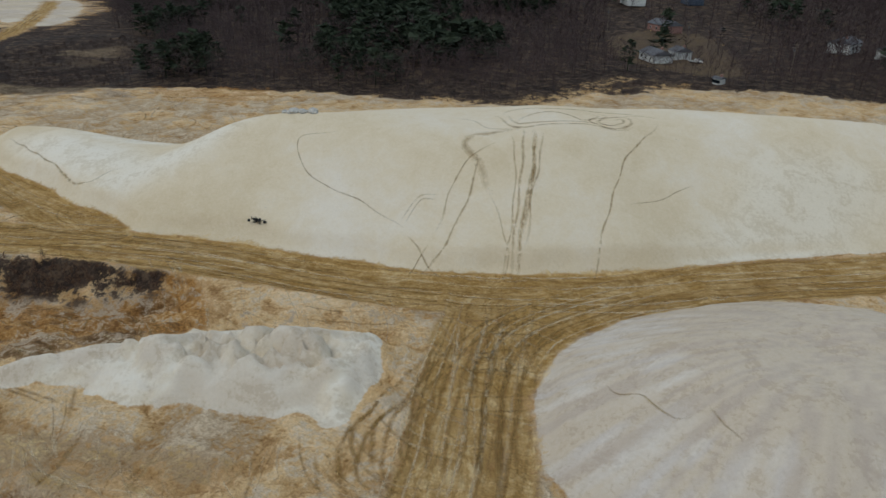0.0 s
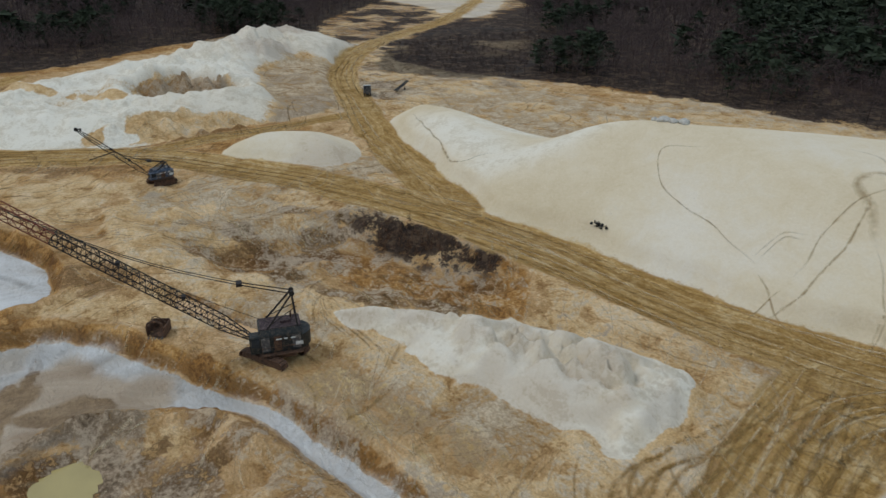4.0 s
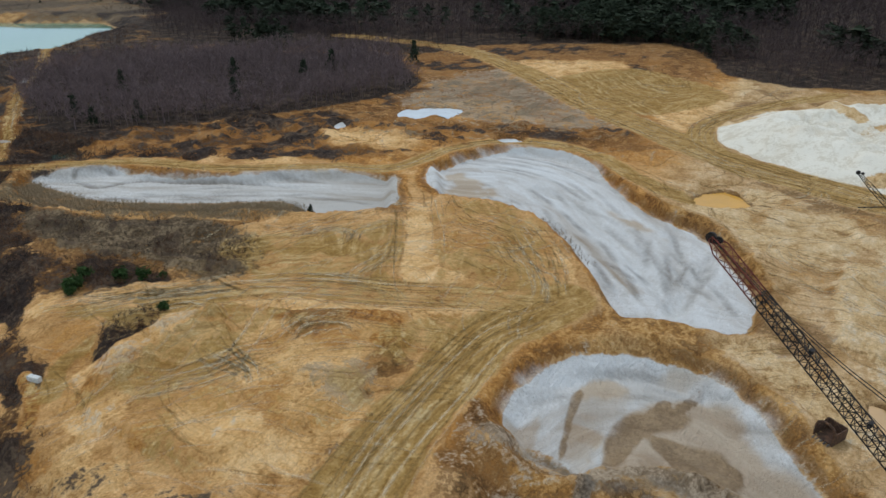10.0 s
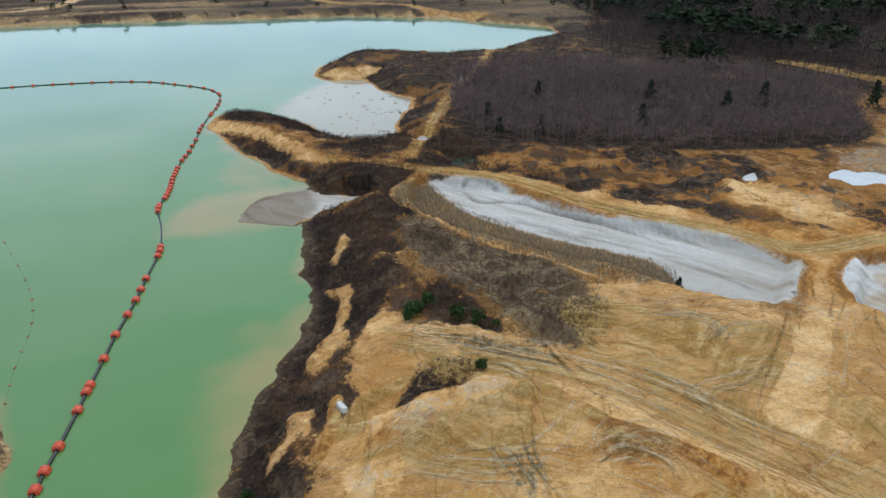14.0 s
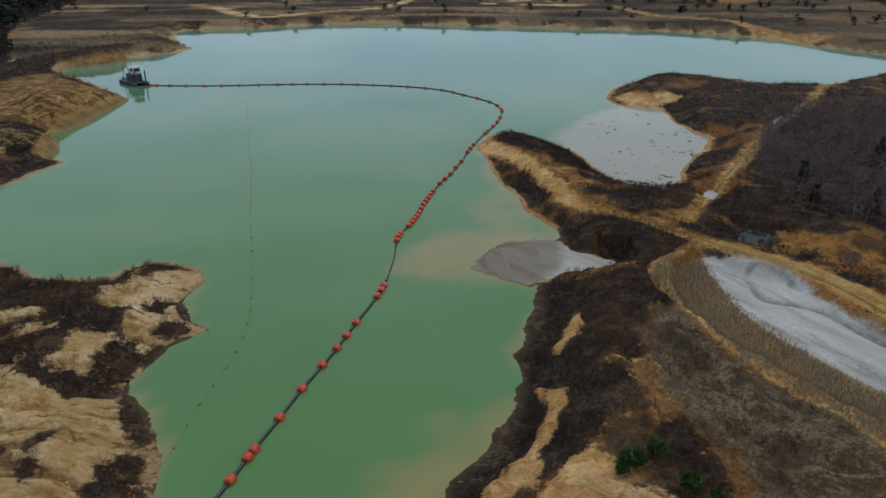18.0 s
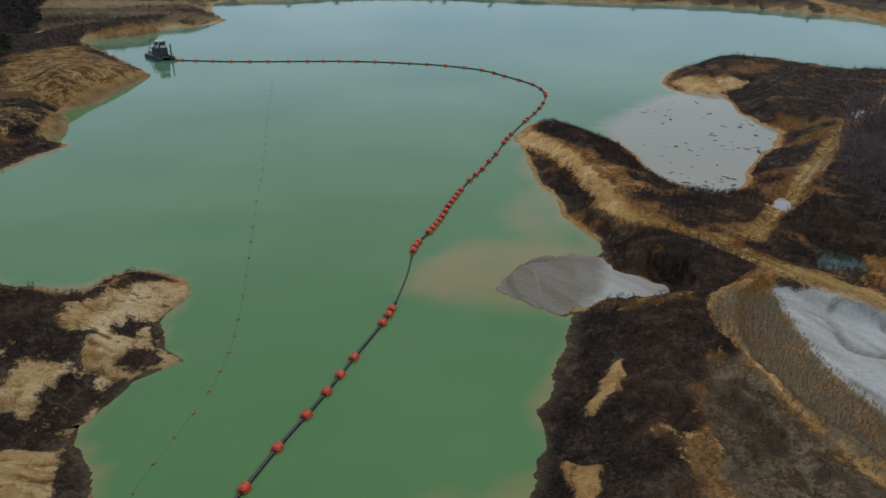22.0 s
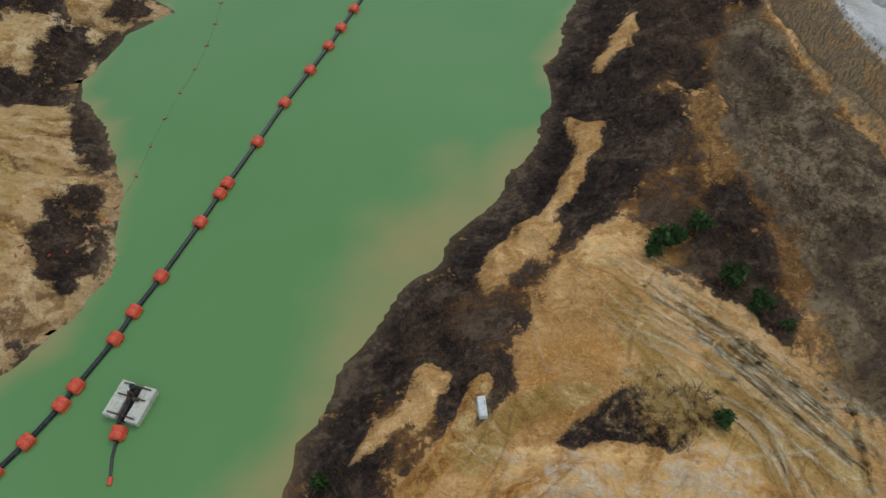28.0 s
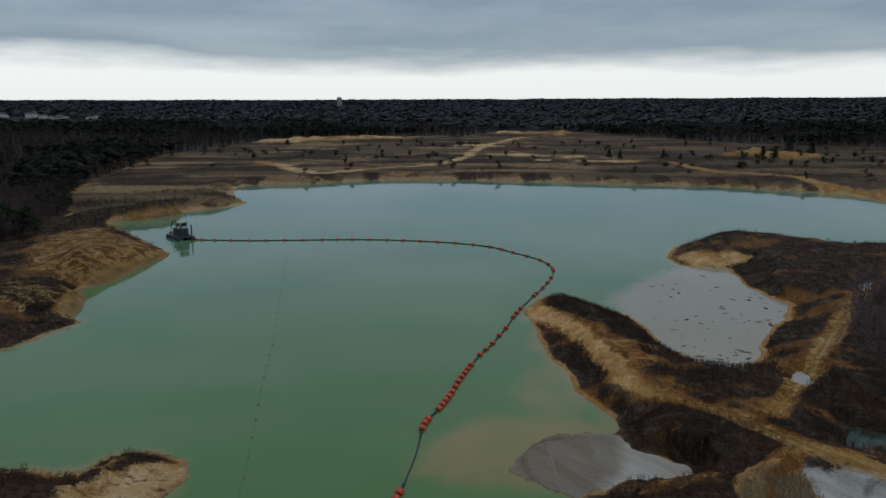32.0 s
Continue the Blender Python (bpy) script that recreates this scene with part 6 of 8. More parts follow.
joined("bare_woods", *spread(bare, trees, np.stack([rng.uniform(8, 12, len(trees)), rng.uniform(7, 12, len(trees)) * 1.0], 1), rng), TWIGS,
       "leafless grey-brown woods round the quarry", "woods")
joined("pine_woods", *spread(pines, p[evergreen], np.stack([rng.uniform(9, 14, evergreen.sum()), rng.uniform(7, 13, evergreen.sum())], 1), rng), NEEDLES, "dark green pines among the leafless woods", "woods")
p = scatter((-420, -640), (680, 660), 6.4, deep_wood)
evergreen = pine_stand(p, 45, 0.12, 0.0, 0.0)
joined("deep_bare_woods", *spread(crowns, p[~evergreen], np.stack([rng.uniform(9, 13, (~evergreen).sum()), rng.uniform(8, 12.5, (~evergreen).sum())], 1), rng), TWIGS,
       "brown leafless woods behind the quarry's edge", "woods")
joined("deep_pine_woods", *spread(deep_pines, p[evergreen], np.stack([rng.uniform(11, 16, evergreen.sum()), rng.uniform(9, 14, evergreen.sum())], 1), rng), NEEDLES,
       "dark pine woods behind the quarry's edge", "woods")
p = scatter((-1200, 100), (1300, 1300), 10.0, mid_wood)
evergreen = vnoise(p[:, 0] / 70, p[:, 1] / 70, 91) + rng.normal(0, 0.12, len(p)) > 0.1
joined("distant_bare_woods", *spread(thick, p[~evergreen], np.stack([rng.uniform(11, 16, (~evergreen).sum()), rng.uniform(9, 14, (~evergreen).sum())], 1), rng), FAR_TWIGS,
       "leafless woods stretching away from the quarry", "woods")
joined("distant_pine_woods", *spread(lowpine, p[evergreen], np.stack([rng.uniform(13, 18, evergreen.sum()), rng.uniform(10, 15, evergreen.sum())], 1), rng), FAR_GREEN,
       "dark pine woods stretching away from the quarry", "woods")
# woods to the horizon, their haze painted in the crown colour
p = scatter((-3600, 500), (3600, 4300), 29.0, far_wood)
joined("horizon_woods", *spread(farpine, p, np.stack([rng.uniform(26, 36, len(p)), rng.uniform(11, 15, len(p))], 1), rng), HAZED_WOODS,
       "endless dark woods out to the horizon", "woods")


def brushy(level, *limits):
    def keep(x, y):
        ok = rng.uniform(0, 1, x.shape) < np.clip((Land.kind("brush", x, y) - level) * 2.5, 0, 1)
        d = inside_distance(x, y, CLEARING, 60.0, 1)
        return ok & (d > 1) & (Land.z(x, y) > 0.25) & (inside_distance(x, y, COPSE, 4.0) < -1)
    return keep


shrubs = [twig_model(rng, 24, 1.0, 0.8, 0.016, 0.0) for _ in range(6)]
p = scatter((-70, 20), (75, 215), 0.8, brushy(0.3))
q = scatter((10, -95), (62, -60), 0.8, brushy(0.4))
p = np.concatenate([p, q, scatter((70, 90), (240, 300), 2.0, brushy(0.3))])
red = vnoise(p[:, 0] / 6, p[:, 1] / 6, 92) + rng.normal(0, 0.15, len(p)) > 0.03
for some, mat, nm, label in ((~red, BRUSH, "dark_brush", "tangled dark leafless brush along the lake's banks"),
                             (red, bark_material("russet_brush", (0.05, 0.022, 0.013), (0.2, 0.11, 0.06)), "russet_brush", "russet dry brush among the dark thickets")):
    joined(nm, *spread(shrubs, p[some], np.stack([rng.uniform(0.6, 1.5, some.sum()), rng.uniform(0.6, 1.7, some.sum())], 1), rng), mat, label, "brush")
p = scatter((-110, -300), (210, -155), 2.6, brushy(0.3))
far_clumps = scatter((-280, 380), (400, 900), 24.0, lambda x, y: (inside_distance(x, y, CLEARING, 40.0, 1) > 5) & (inside_distance(x, y, LAKE, 40.0, 2) < -32) & ((x > -130) | (y > 540)) & (rng.uniform(0, 1, x.shape) < 0.14 + 0.4 * (vnoise(x / 90, y / 50, 96) > 0.12)))
far_clumps[:, 2] -= 1.6
joined("field_pines", *spread(lowpine, far_clumps, np.stack([rng.uniform(6, 12, len(far_clumps)), rng.uniform(4, 8, len(far_clumps))], 1), rng), NEEDLES, "low dark bushes and pines dotting the far field", "bushes")
p = np.concatenate([p, scatter((-190, 110), (-60, 420), 2.6, brushy(0.3)), scatter((-240, 330), (330, 700), 7.0, lambda x, y: (Land.kind("field", x, y) > 0.5) & (rng.uniform(0, 1, x.shape) < 0.3 + vnoise(x / 40, y / 40, 95)))])
joined("scrub", *spread(shrubs, p, np.stack([rng.uniform(1.2, 2.6, len(p)), rng.uniform(0.9, 2.2, len(p))], 1), rng), BRUSH, "brown scrub on the slopes and far shore", "scrub")
# reeds in the long pit, dry grass beside it
reed = [twig_model(rng, 16, 1.0, 0.5, 0.02, 0.0) for _ in range(4)]
p = scatter((38, 35), (75, 110), 0.42, lambda x, y: inside_distance(x, y, REEDS, 5.0) > rng.uniform(-0.5, 1.5, x.shape))
strip = scatter((66, -16), (84, 22), 0.6, lambda x, y: np.abs(inside_distance(x, y, PIT_CRESCENT, 5.0) - 1.0) < rng.uniform(0, 1.6, x.shape) * (vnoise(x / 5, y / 5, 93) > -0.1) * (y > -14))
p = np.concatenate([p, strip[strip[:, 0] < 83]])
joined("reeds", *spread(reed, p, np.stack([rng.uniform(0.5, 0.9, len(p)), rng.uniform(0.55, 1.05, len(p))], 1), rng),
       bark_material("dry_reeds", (0.2, 0.15, 0.09), (0.32, 0.24, 0.145)), "dense tan dry reeds in a tailings pit", "reeds")
p = scatter((26, 30), (52, 86), 0.8, lambda x, y: inside_distance(x, y, GRASS, 5.0) + 5 * fbm(x, y, 6, 3, 97) > rng.uniform(-1, 3, x.shape))
p = np.concatenate([p, scatter((60, -5), (210, 116), 1.7, lambda x, y: (Land.kind("field", x, y) > rng.uniform(0.3, 1, x.shape)))])
joined("dry_grass", *spread(reed, p, np.stack([rng.uniform(0.6, 1.4, len(p)), rng.uniform(0.3, 0.8, len(p))], 1), rng),
       bark_material("dry_grass_straw", (0.06, 0.045, 0.031), (0.18, 0.138, 0.092)), "greyish dry grass tufts on the slope", "grass")

# mud showing above the shallow lagoon
mud = scatter((46, 140), (112, 245), 1.6, lambda x, y: (inside_distance(x, y, LAKE, 12.0, 2) > 0.5) & (inside_distance(x, y, [(55, 200), (66, 228), (88, 240), (96, 200), (64, 150), (54, 164)], 4.0) > 0)
              & (rng.uniform(0, 1, x.shape) < 0.05 + 0.5 * step(9, 2, inside_distance(x, y, LAKE, 12.0, 2)) * (vnoise(x / 9, y / 6, 77) > 0.05)))


def islet_model(rng, n=9):
    a = np.sort(rng.uniform(0, 2 * np.pi, n))
    r = rng.uniform(0.45, 1.0, n)
    ring = np.stack([np.cos(a) * r, np.sin(a) * r * 0.45, a * 0 - 0.2], 1)
    return np.vstack([[[0, 0, 1.0]], ring]), np.array([(0, 1 + k, 1 + (k + 1) % n) for k in range(n)])


mud[:, 2] = 0.0
joined("mud_banks", *spread([islet_model(rng) for _ in range(6)], mud, np.stack([rng.uniform(0.35, 1.7, len(mud)) ** 1.2, rng.uniform(0.05, 0.1, len(mud))], 1), rng),
       bark_material("wet_mud", (0.05, 0.032, 0.02), (0.13, 0.085, 0.05)), "low wet mud banks in the shallow lagoon", "mud")

# ---- building blocks for things ----


def paint(name, color, rough=0.6, metal=0.0, wear=None, scale=3.0, bump=0.15):
    m = Nodes(name, rough, 0.35)
    m.b.inputs["Metallic"].default_value = metal
    co = m.n("ShaderNodeTexCoord").outputs["Object"]
    ns, fine = m.noise(scale, 6, 0.65, co), m.noise(scale * 7, 4, 0.6, co)
    dark = tuple(c * 0.6 for c in color)
    col = m.mix(m.between(ns, 0.35, 0.65), dark, color)
    if wear:
        col = m.mix(m.math("MULTIPLY", m.between(m.math("ADD", m.math("MULTIPLY", ns, 0.5), m.math("MULTIPLY", fine, 0.5)), 0.5, 0.6), 0.85), col, wear)
    return m.done(col, m.bump(fine, bump, 0.03))


STEEL_DARK = paint("sooty_green_steel", (0.018, 0.022, 0.021), 0.6, 0.2, (0.11, 0.075, 0.05))
STEEL_GREY = paint("worn_grey_steel", (0.1, 0.098, 0.1), 0.55, 0.3, (0.28, 0.24, 0.2))
STEEL_RED = paint("faded_red_paint", (0.22, 0.05, 0.03), 0.7, 0.1, (0.12, 0.06, 0.04))
STEEL_RUST = paint("rusty_steel", (0.1, 0.055, 0.035), 0.85, 0.2, (0.2, 0.1, 0.05))
BLACK_STEEL = paint("black_lattice_steel", (0.022, 0.019, 0.018), 0.7, 0.2, (0.06, 0.04, 0.03))
ROPE = paint("wire_rope", (0.05, 0.045, 0.04), 0.6, 0.4)
OXIDE_ROOF = paint("oxide_red_roof_sheet", (0.05, 0.026, 0.027), 0.7, 0.1, (0.14, 0.1, 0.09))
BLUE_STEEL = paint("faded_blue_steel", (0.035, 0.055, 0.09), 0.6, 0.1, (0.2, 0.2, 0.22))
WHITE_PAINT = paint("weathered_white_paint", (0.72, 0.72, 0.68), 0.6, 0.0, (0.45, 0.4, 0.32))
CREAM_PAINT = paint("dirty_cream_paint", (0.62, 0.6, 0.5), 0.65, 0.0, (0.4, 0.32, 0.2))
ORANGE = paint("orange_red_plastic", (0.75, 0.09, 0.035), 0.45, 0.0, (0.5, 0.1, 0.05), 4.0)
BLACK_PIPE = paint("black_pipe", (0.018, 0.02, 0.022), 0.45, 0.0, (0.05, 0.05, 0.05))
GLASS = paint("dark_window_glass", (0.02, 0.025, 0.03), 0.12)
RUBBER = paint("tyre_rubber", (0.02, 0.02, 0.02), 0.85)
ROOF = paint("grey_shingles", (0.11, 0.11, 0.12), 0.9, 0.0, (0.18, 0.17, 0.16))
WALL_WHITE = paint("white_siding", (0.7, 0.69, 0.64), 0.7, 0.0, (0.5, 0.48, 0.42))
BRICK = paint("pink_brick_wall", (0.36, 0.19, 0.15), 0.85)
WOOD = paint("grey_weathered_wood", (0.2, 0.16, 0.12), 0.9)
ROCK = paint("pale_stone", (0.55, 0.52, 0.46), 0.9)
LEAF = bark_material("juniper_leaves", (0.012, 0.03, 0.008), (0.06, 0.1, 0.03))


def thing(name, at, turn=0.0, label="", category="", group=""):
    ob = new(name)
    ob.empty_display_size = 0.3
    ob.matrix_world = Matrix.Translation(at) @ Matrix.Rotation(turn, 4, "Z")
    return tagged(ob, label, category, group)


def part(name, bm, material, parent, label="", smooth=False):
    me = bpy.data.meshes.new(name)
    if smooth:
        for f in bm.faces:
            f.smooth = True
    bm.to_mesh(me)
    bm.free()
    me.materials.append(material)
    ob = new(name, me)
    ob.parent = parent
    return tagged(ob, label) if label else ob


def box(bm, at, size, turn=None, taper=1.0, bevel=0.0):
    """A block, its top scaled by taper, with broken edges."""
    m = Matrix.Translation(at) @ (turn.to_4x4() if turn is not None else Matrix())
    got = bmesh.ops.create_cube(bm, size=1.0)["verts"]
    for v in got:
        k = taper if v.co.z > 0 else 1.0
        v.co = m @ Vector((v.co.x * size[0] * k, v.co.y * size[1] * k, v.co.z * size[2]))
    if bevel:
        edges = list({e for v in got for e in v.link_edges})
        bmesh.ops.bevel(bm, geom=edges, offset=bevel, segments=1, affect="EDGES")
    return bm


def rod(bm, p, q, r, n=6, r2=None):
    """A round bar from p to q."""
    p, q = Vector(p), Vector(q)
    d = q - p
    m = Matrix.Translation((p + q) / 2) @ d.to_track_quat("Z", "Y").to_matrix().to_4x4()
    bmesh.ops.create_cone(bm, cap_ends=True, segments=n, radius1=r, radius2=r if r2 is None else r2, depth=d.length, matrix=m)
    return bm


def blocks(*rows):
    bm = bmesh.new()
    for at, size in rows:
        box(bm, at, size, bevel=min(size) * 0.08)
    return bm


def rods(r, *pairs, n=6):
    bm = bmesh.new()
    for p, q in pairs:
        rod(bm, p, q, r, n)
    return bm


def prism(outline, depth, axis="y"):
    """A solid from an outline in x and z, that deep along y, centred."""
    bm = bmesh.new()
    a = [bm.verts.new((x, -depth / 2, z)) for x, z in outline]
    b = [bm.verts.new((x, depth / 2, z)) for x, z in outline]
    bm.faces.new(a)
    bm.faces.new(b[::-1])
    for k in range(len(a)):
        j = (k + 1) % len(a)
        bm.faces.new((a[j], a[k], b[k], b[j]))
    bmesh.ops.recalc_face_normals(bm, faces=bm.faces)
    return bm


def tube(bm, pts, r, n=6):
    for p, q in zip(pts[:-1], pts[1:]):
        rod(bm, p, q, r, n)
    return bm


def lattice_boom(parent, p, q, width, bays, mat, name="boom", ends=(0.25, 0.35), label=""):
    """Four chords with crossed lacing, tapered towards both ends."""
    p, q = Vector(p), Vector(q)
    d = (q - p).normalized()
    side = d.cross(Vector((0, 0, 1))).normalized()
    up = side.cross(d).normalized()

    def at(f, a, b):
        w = width / 2 * (ends[0] + (1 - ends[0]) * min(1, f / 0.18)) if f < 0.18 else width / 2 * (ends[1] + (1 - ends[1]) * min(1, (1 - f) / 0.2))
        return p + (q - p) * f + side * a * w + up * b * w

    boom = part(name, rods(width * 0.02, (p, p + d * 0.2)), mat, parent, label)
    corners = ((-1, -1), (1, -1), (1, 1), (-1, 1))
    for a, b in corners:
        bm = bmesh.new()
        tube(bm, [at(f, a, b) for f in (0, 0.18, 0.5, 0.8, 1.0)], width * 0.055, 5)
        part("chord", bm, mat, boom)
    for k, (c1, c2) in enumerate(zip(corners, corners[1:] + corners[:1])):
        bm = bmesh.new()
        for j in range(bays):
            f0, f1 = j / bays, (j + 1) / bays
            rod(bm, at(f0, *(c1 if j % 2 else c2)), at(f1, *(c2 if j % 2 else c1)), width * 0.032, 4)
            rod(bm, at(f1, *c1), at(f1, *c2), width * 0.028, 4)
        part("lacing", bm, mat, boom)
    return boom


def sheave(parent, at, r, turn=0.0):
    bm = bmesh.new()
    m = Matrix.Translation(at) @ Matrix.Rotation(turn, 4, "Z") @ Matrix.Rotation(math.pi / 2, 4, "Y")
    bmesh.ops.create_cone(bm, cap_ends=True, segments=14, radius1=r, radius2=r, depth=r * 0.5, matrix=m)
    bmesh.ops.create_cone(bm, cap_ends=True, segments=10, radius1=r * 0.4, radius2=r * 0.4, depth=r * 0.9, matrix=m)
    return part("sheave", bm, BLACK_STEEL, parent)


def crawler(parent, at, length, width, high, along):
    """One track: a looped belt of shoes round a frame, along x (True) or y."""
    r = high / 2
    path = []
    for k in range(9):
        a = -math.pi / 2 + math.pi * k / 8
        path.append((length / 2 - r + math.cos(a) * r, r + math.sin(a) * r))
    for k in range(9):
        a = math.pi / 2 + math.pi * k / 8
        path.append((-length / 2 + r + math.cos(a) * r, r + math.sin(a) * r))
    turn = 0 if along is True else math.pi / 2 if along is False else along
    m = Matrix.Translation(at) @ Matrix.Rotation(turn, 4, "Z")
    bm = prism([(x * 0.93, r + (z - r) * 0.8) for x, z in path], width * 0.7)
    bm.transform(m)
    belt = part("crawler_track", bm, STEEL_RUST, parent, "muddy rusty crawler track")
    closed = path + path[:1]
    run = [0.0]
    for (a, b), (c, d) in zip(closed[:-1], closed[1:]):
        run.append(run[-1] + math.hypot(c - a, d - b))
    count = int(run[-1] / 0.42)
    for j in range(count):
        s = run[-1] * j / count
        k = max(i for i in range(len(run) - 1) if run[i] <= s)
        f = (s - run[k]) / max(run[k + 1] - run[k], 1e-6)
        x, z = closed[k][0] + f * (closed[k + 1][0] - closed[k][0]), closed[k][1] + f * (closed[k + 1][1] - closed[k][1])
        a = math.atan2(closed[k + 1][1] - closed[k][1], closed[k + 1][0] - closed[k][0])
        bm = box(bmesh.new(), (0, 0, 0), (0.36, width, 0.1))
        bm.transform(m @ Matrix.Translation((x, 0, z)) @ Matrix.Rotation(-a, 4, "Y"))
        part("track_shoe", bm, STEEL_RUST, belt)
    return belt


def dragline(name, at, turn, tip, foot, house, frame_top, body, label, boom_width, bays, red=None, belt_along=True, pole=None):
    """A crawler excavator with lattice boom; tip and others in its own axes, boom towards +y."""
    L, W, H = house
    d = thing(name, at, turn, label, "dragline excavator")
    for s in (-1, 1):
        c = (-0.1 - s * L * 0.3, 0.7 + s * L * 0.3, 0) if belt_along else (s * W * 0.52, 0, 0)
        crawler(d, c, L * 1.3, L * 0.22, 1.15, math.pi / 4 if belt_along else False)
    bm = bmesh.new()
    bmesh.ops.create_cone(bm, cap_ends=True, segments=20, radius1=W * 0.36, radius2=W * 0.4, depth=0.5, matrix=Matrix.Translation((0, 0, 1.25)))
    part("turntable", bm, STEEL_RUST, d)
    part("car_body", blocks(((0, 0, 0.75), (W * 0.8, L * 0.7, 0.6))), STEEL_RUST, d)
    z0, zt = 1.5, 1.5 + H
    # house: sloped shoulders, rounded tail
    bm = prism([(-W / 2, z0), (W / 2, z0), (W / 2, zt - 0.55), (W / 2 - 0.55, zt), (-W / 2 + 0.55, zt), (-W / 2, zt - 0.55)], L)
    bmesh.ops.bevel(bm, geom=[e for e in bm.edges], offset=0.07, segments=2, affect="EDGES")
    hull = part("house", bm, body, d)
    part("deck", blocks(((0, 0, z0 - 0.08), (W * 1.04, L * 1.02, 0.16))), STEEL_RUST, d)
    bm = bmesh.new()
    bmesh.ops.create_cone(bm, cap_ends=True, segments=24, radius1=W * 0.5, radius2=W * 0.5, depth=H * 0.62, matrix=Matrix.Translation((0, -L / 2 + W * 0.22, z0 + H * 0.31)))
    part("counterweight", bm, body, d, smooth=False)
    part("roof", blocks(((0, -0.1, zt + 0.03), (W - 1.2, L * 0.96, 0.06))), OXIDE_ROOF if L > 4 else STEEL_GREY, hull, "dusty sheet roof")
    part("roof_hatch", blocks(((0.2, -L * 0.15, zt + 0.18), (W * 0.3, L * 0.25, 0.28))), OXIDE_ROOF if L > 4 else STEEL_GREY, hull)
    bm = bmesh.new()
    rod(bm, (W * 0.2, -L * 0.3, zt), (W * 0.2, -L * 0.3, zt + 0.7), 0.1, 8)
    part("exhaust", bm, STEEL_RUST, hull)
    for s in (-1, 1):
        for k in range(4):
            y = -L * 0.36 + k * L * 0.24
            part("side_panel", blocks(((s * (W / 2 + 0.02), y, z0 + H * 0.42), (0.05, L * 0.2, H * 0.62))), body if k % 3 else STEEL_GREY, hull)
        part("door", blocks(((s * (W / 2 + 0.035), L * 0.08, z0 + H * 0.42), (0.05, 0.8, H * 0.66))), STEEL_RUST, hull)
        part("catwalk", blocks(((s * (W / 2 + 0.3), 0, z0 - 0.02), (0.55, L * 0.98, 0.06))), STEEL_RUST, d)
        rail = rods(0.025, *[((s * (W / 2 + 0.55), y, z0), (s * (W / 2 + 0.55), y, z0 + 1.0)) for y in (-L * 0.45, -L * 0.15, L * 0.15, L * 0.45)],
                    ((s * (W / 2 + 0.55), -L * 0.45, z0 + 1.0), (s * (W / 2 + 0.55), L * 0.45, z0 + 1.0)), n=5)
        part("handrail", rail, STEEL_RUST, d)
    # pale lettering worn beyond reading: plain bars
    for k, wdt in enumerate((0.5, 0.35, 0.6)):
        part("lettering_bar", blocks(((-(W / 2 + 0.055), -L * 0.28 + k * 0.75, z0 + H * 0.62), (0.02, wdt, 0.16))), WHITE_PAINT, hull, "worn pale lettering")
    part("sign_plate", blocks(((-(W / 2 + 0.05), -L * 0.42, z0 + H * 0.32), (0.03, 0.8, 0.45))), WHITE_PAINT, hull, "white plate with faded writing")
    # operator's cab on the front corner
    cab = part("cab", blocks(((-W * 0.32, L / 2 + 0.35, z0 + H * 0.42), (W * 0.34, 1.3, H * 0.8))), body, d)
    part("windscreen", blocks(((-W * 0.32, L / 2 + 1.01, z0 + H * 0.55), (W * 0.27, 0.03, H * 0.42))), GLASS, cab, "dark glass")
    part("side_window", blocks(((-W * 0.5, L / 2 + 0.4, z0 + H * 0.55), (0.03, 0.8, H * 0.4))), GLASS, cab, "dark glass")
    # gantry
    top = Vector(frame_top)
    for s in (-1, 1):
        tp = top + Vector((s * 0.45, 0, 0))
        part("gantry_leg", rods(0.11, ((s * W * 0.33, L * 0.3, zt - 0.1), tp)), BLACK_STEEL, d)
        part("gantry_back_leg", rods(0.1, ((s * W * 0.36, -L * 0.42, zt - 0.2), tp)), BLACK_STEEL, d)
        part("gantry_tie", rods(0.05, ((s * W * 0.33, L * 0.3, zt + (top.z - zt) * 0.05), top + Vector((s * 0.45, -0.4, -(top.z - zt) * 0.45)))), BLACK_STEEL, d)
        sheave(d, tp, boom_width * 0.24)
    part("gantry_bar", rods(0.09, (top + Vector((-0.7, 0, 0)), top + Vector((0.7, 0, 0)))), BLACK_STEEL, d)
    # boom, with its end painted
    p, q = Vector(foot), Vector(tip)
    if red:
        cut = p + (q - p) * (1 - red)
        boom = lattice_boom(d, p, cut, boom_width, bays, BLACK_STEEL, ends=(0.3, 0.95))
        lattice_boom(d, cut, q, boom_width * 0.95, max(4, int(bays * red)), STEEL_RED, "boom_end", (1.0, 0.4), "faded red end of the boom")
    else:
        boom = lattice_boom(d, p, q, boom_width, bays, BLACK_STEEL, ends=(0.3, 0.4))
    sheave(d, q, boom_width * 0.42)
    sheave(d, q - (q - p).normalized() * 0.9 + Vector((0, 0, 0.5)), boom_width * 0.3)
    for f in (0.3, 0.55):
        c = p + (q - p) * f
        part("boom_lamp", blocks(((c.x, c.y, c.z + boom_width * 0.62), (boom_width * 0.5, 0.4, 0.35))), BLACK_STEEL, boom)
    # ropes: bridle between gantry and pendants, pendants to the tip, hoist line
    mid = top + (q - top) * 0.2 + Vector((0, 0, -0.9))
    for s in (-1, 1):
        part("bridle_rope", rods(0.07, (top + Vector((s * 0.45, 0, 0)), mid + Vector((s * 0.3, 0, 0)))), BLACK_STEEL, d)
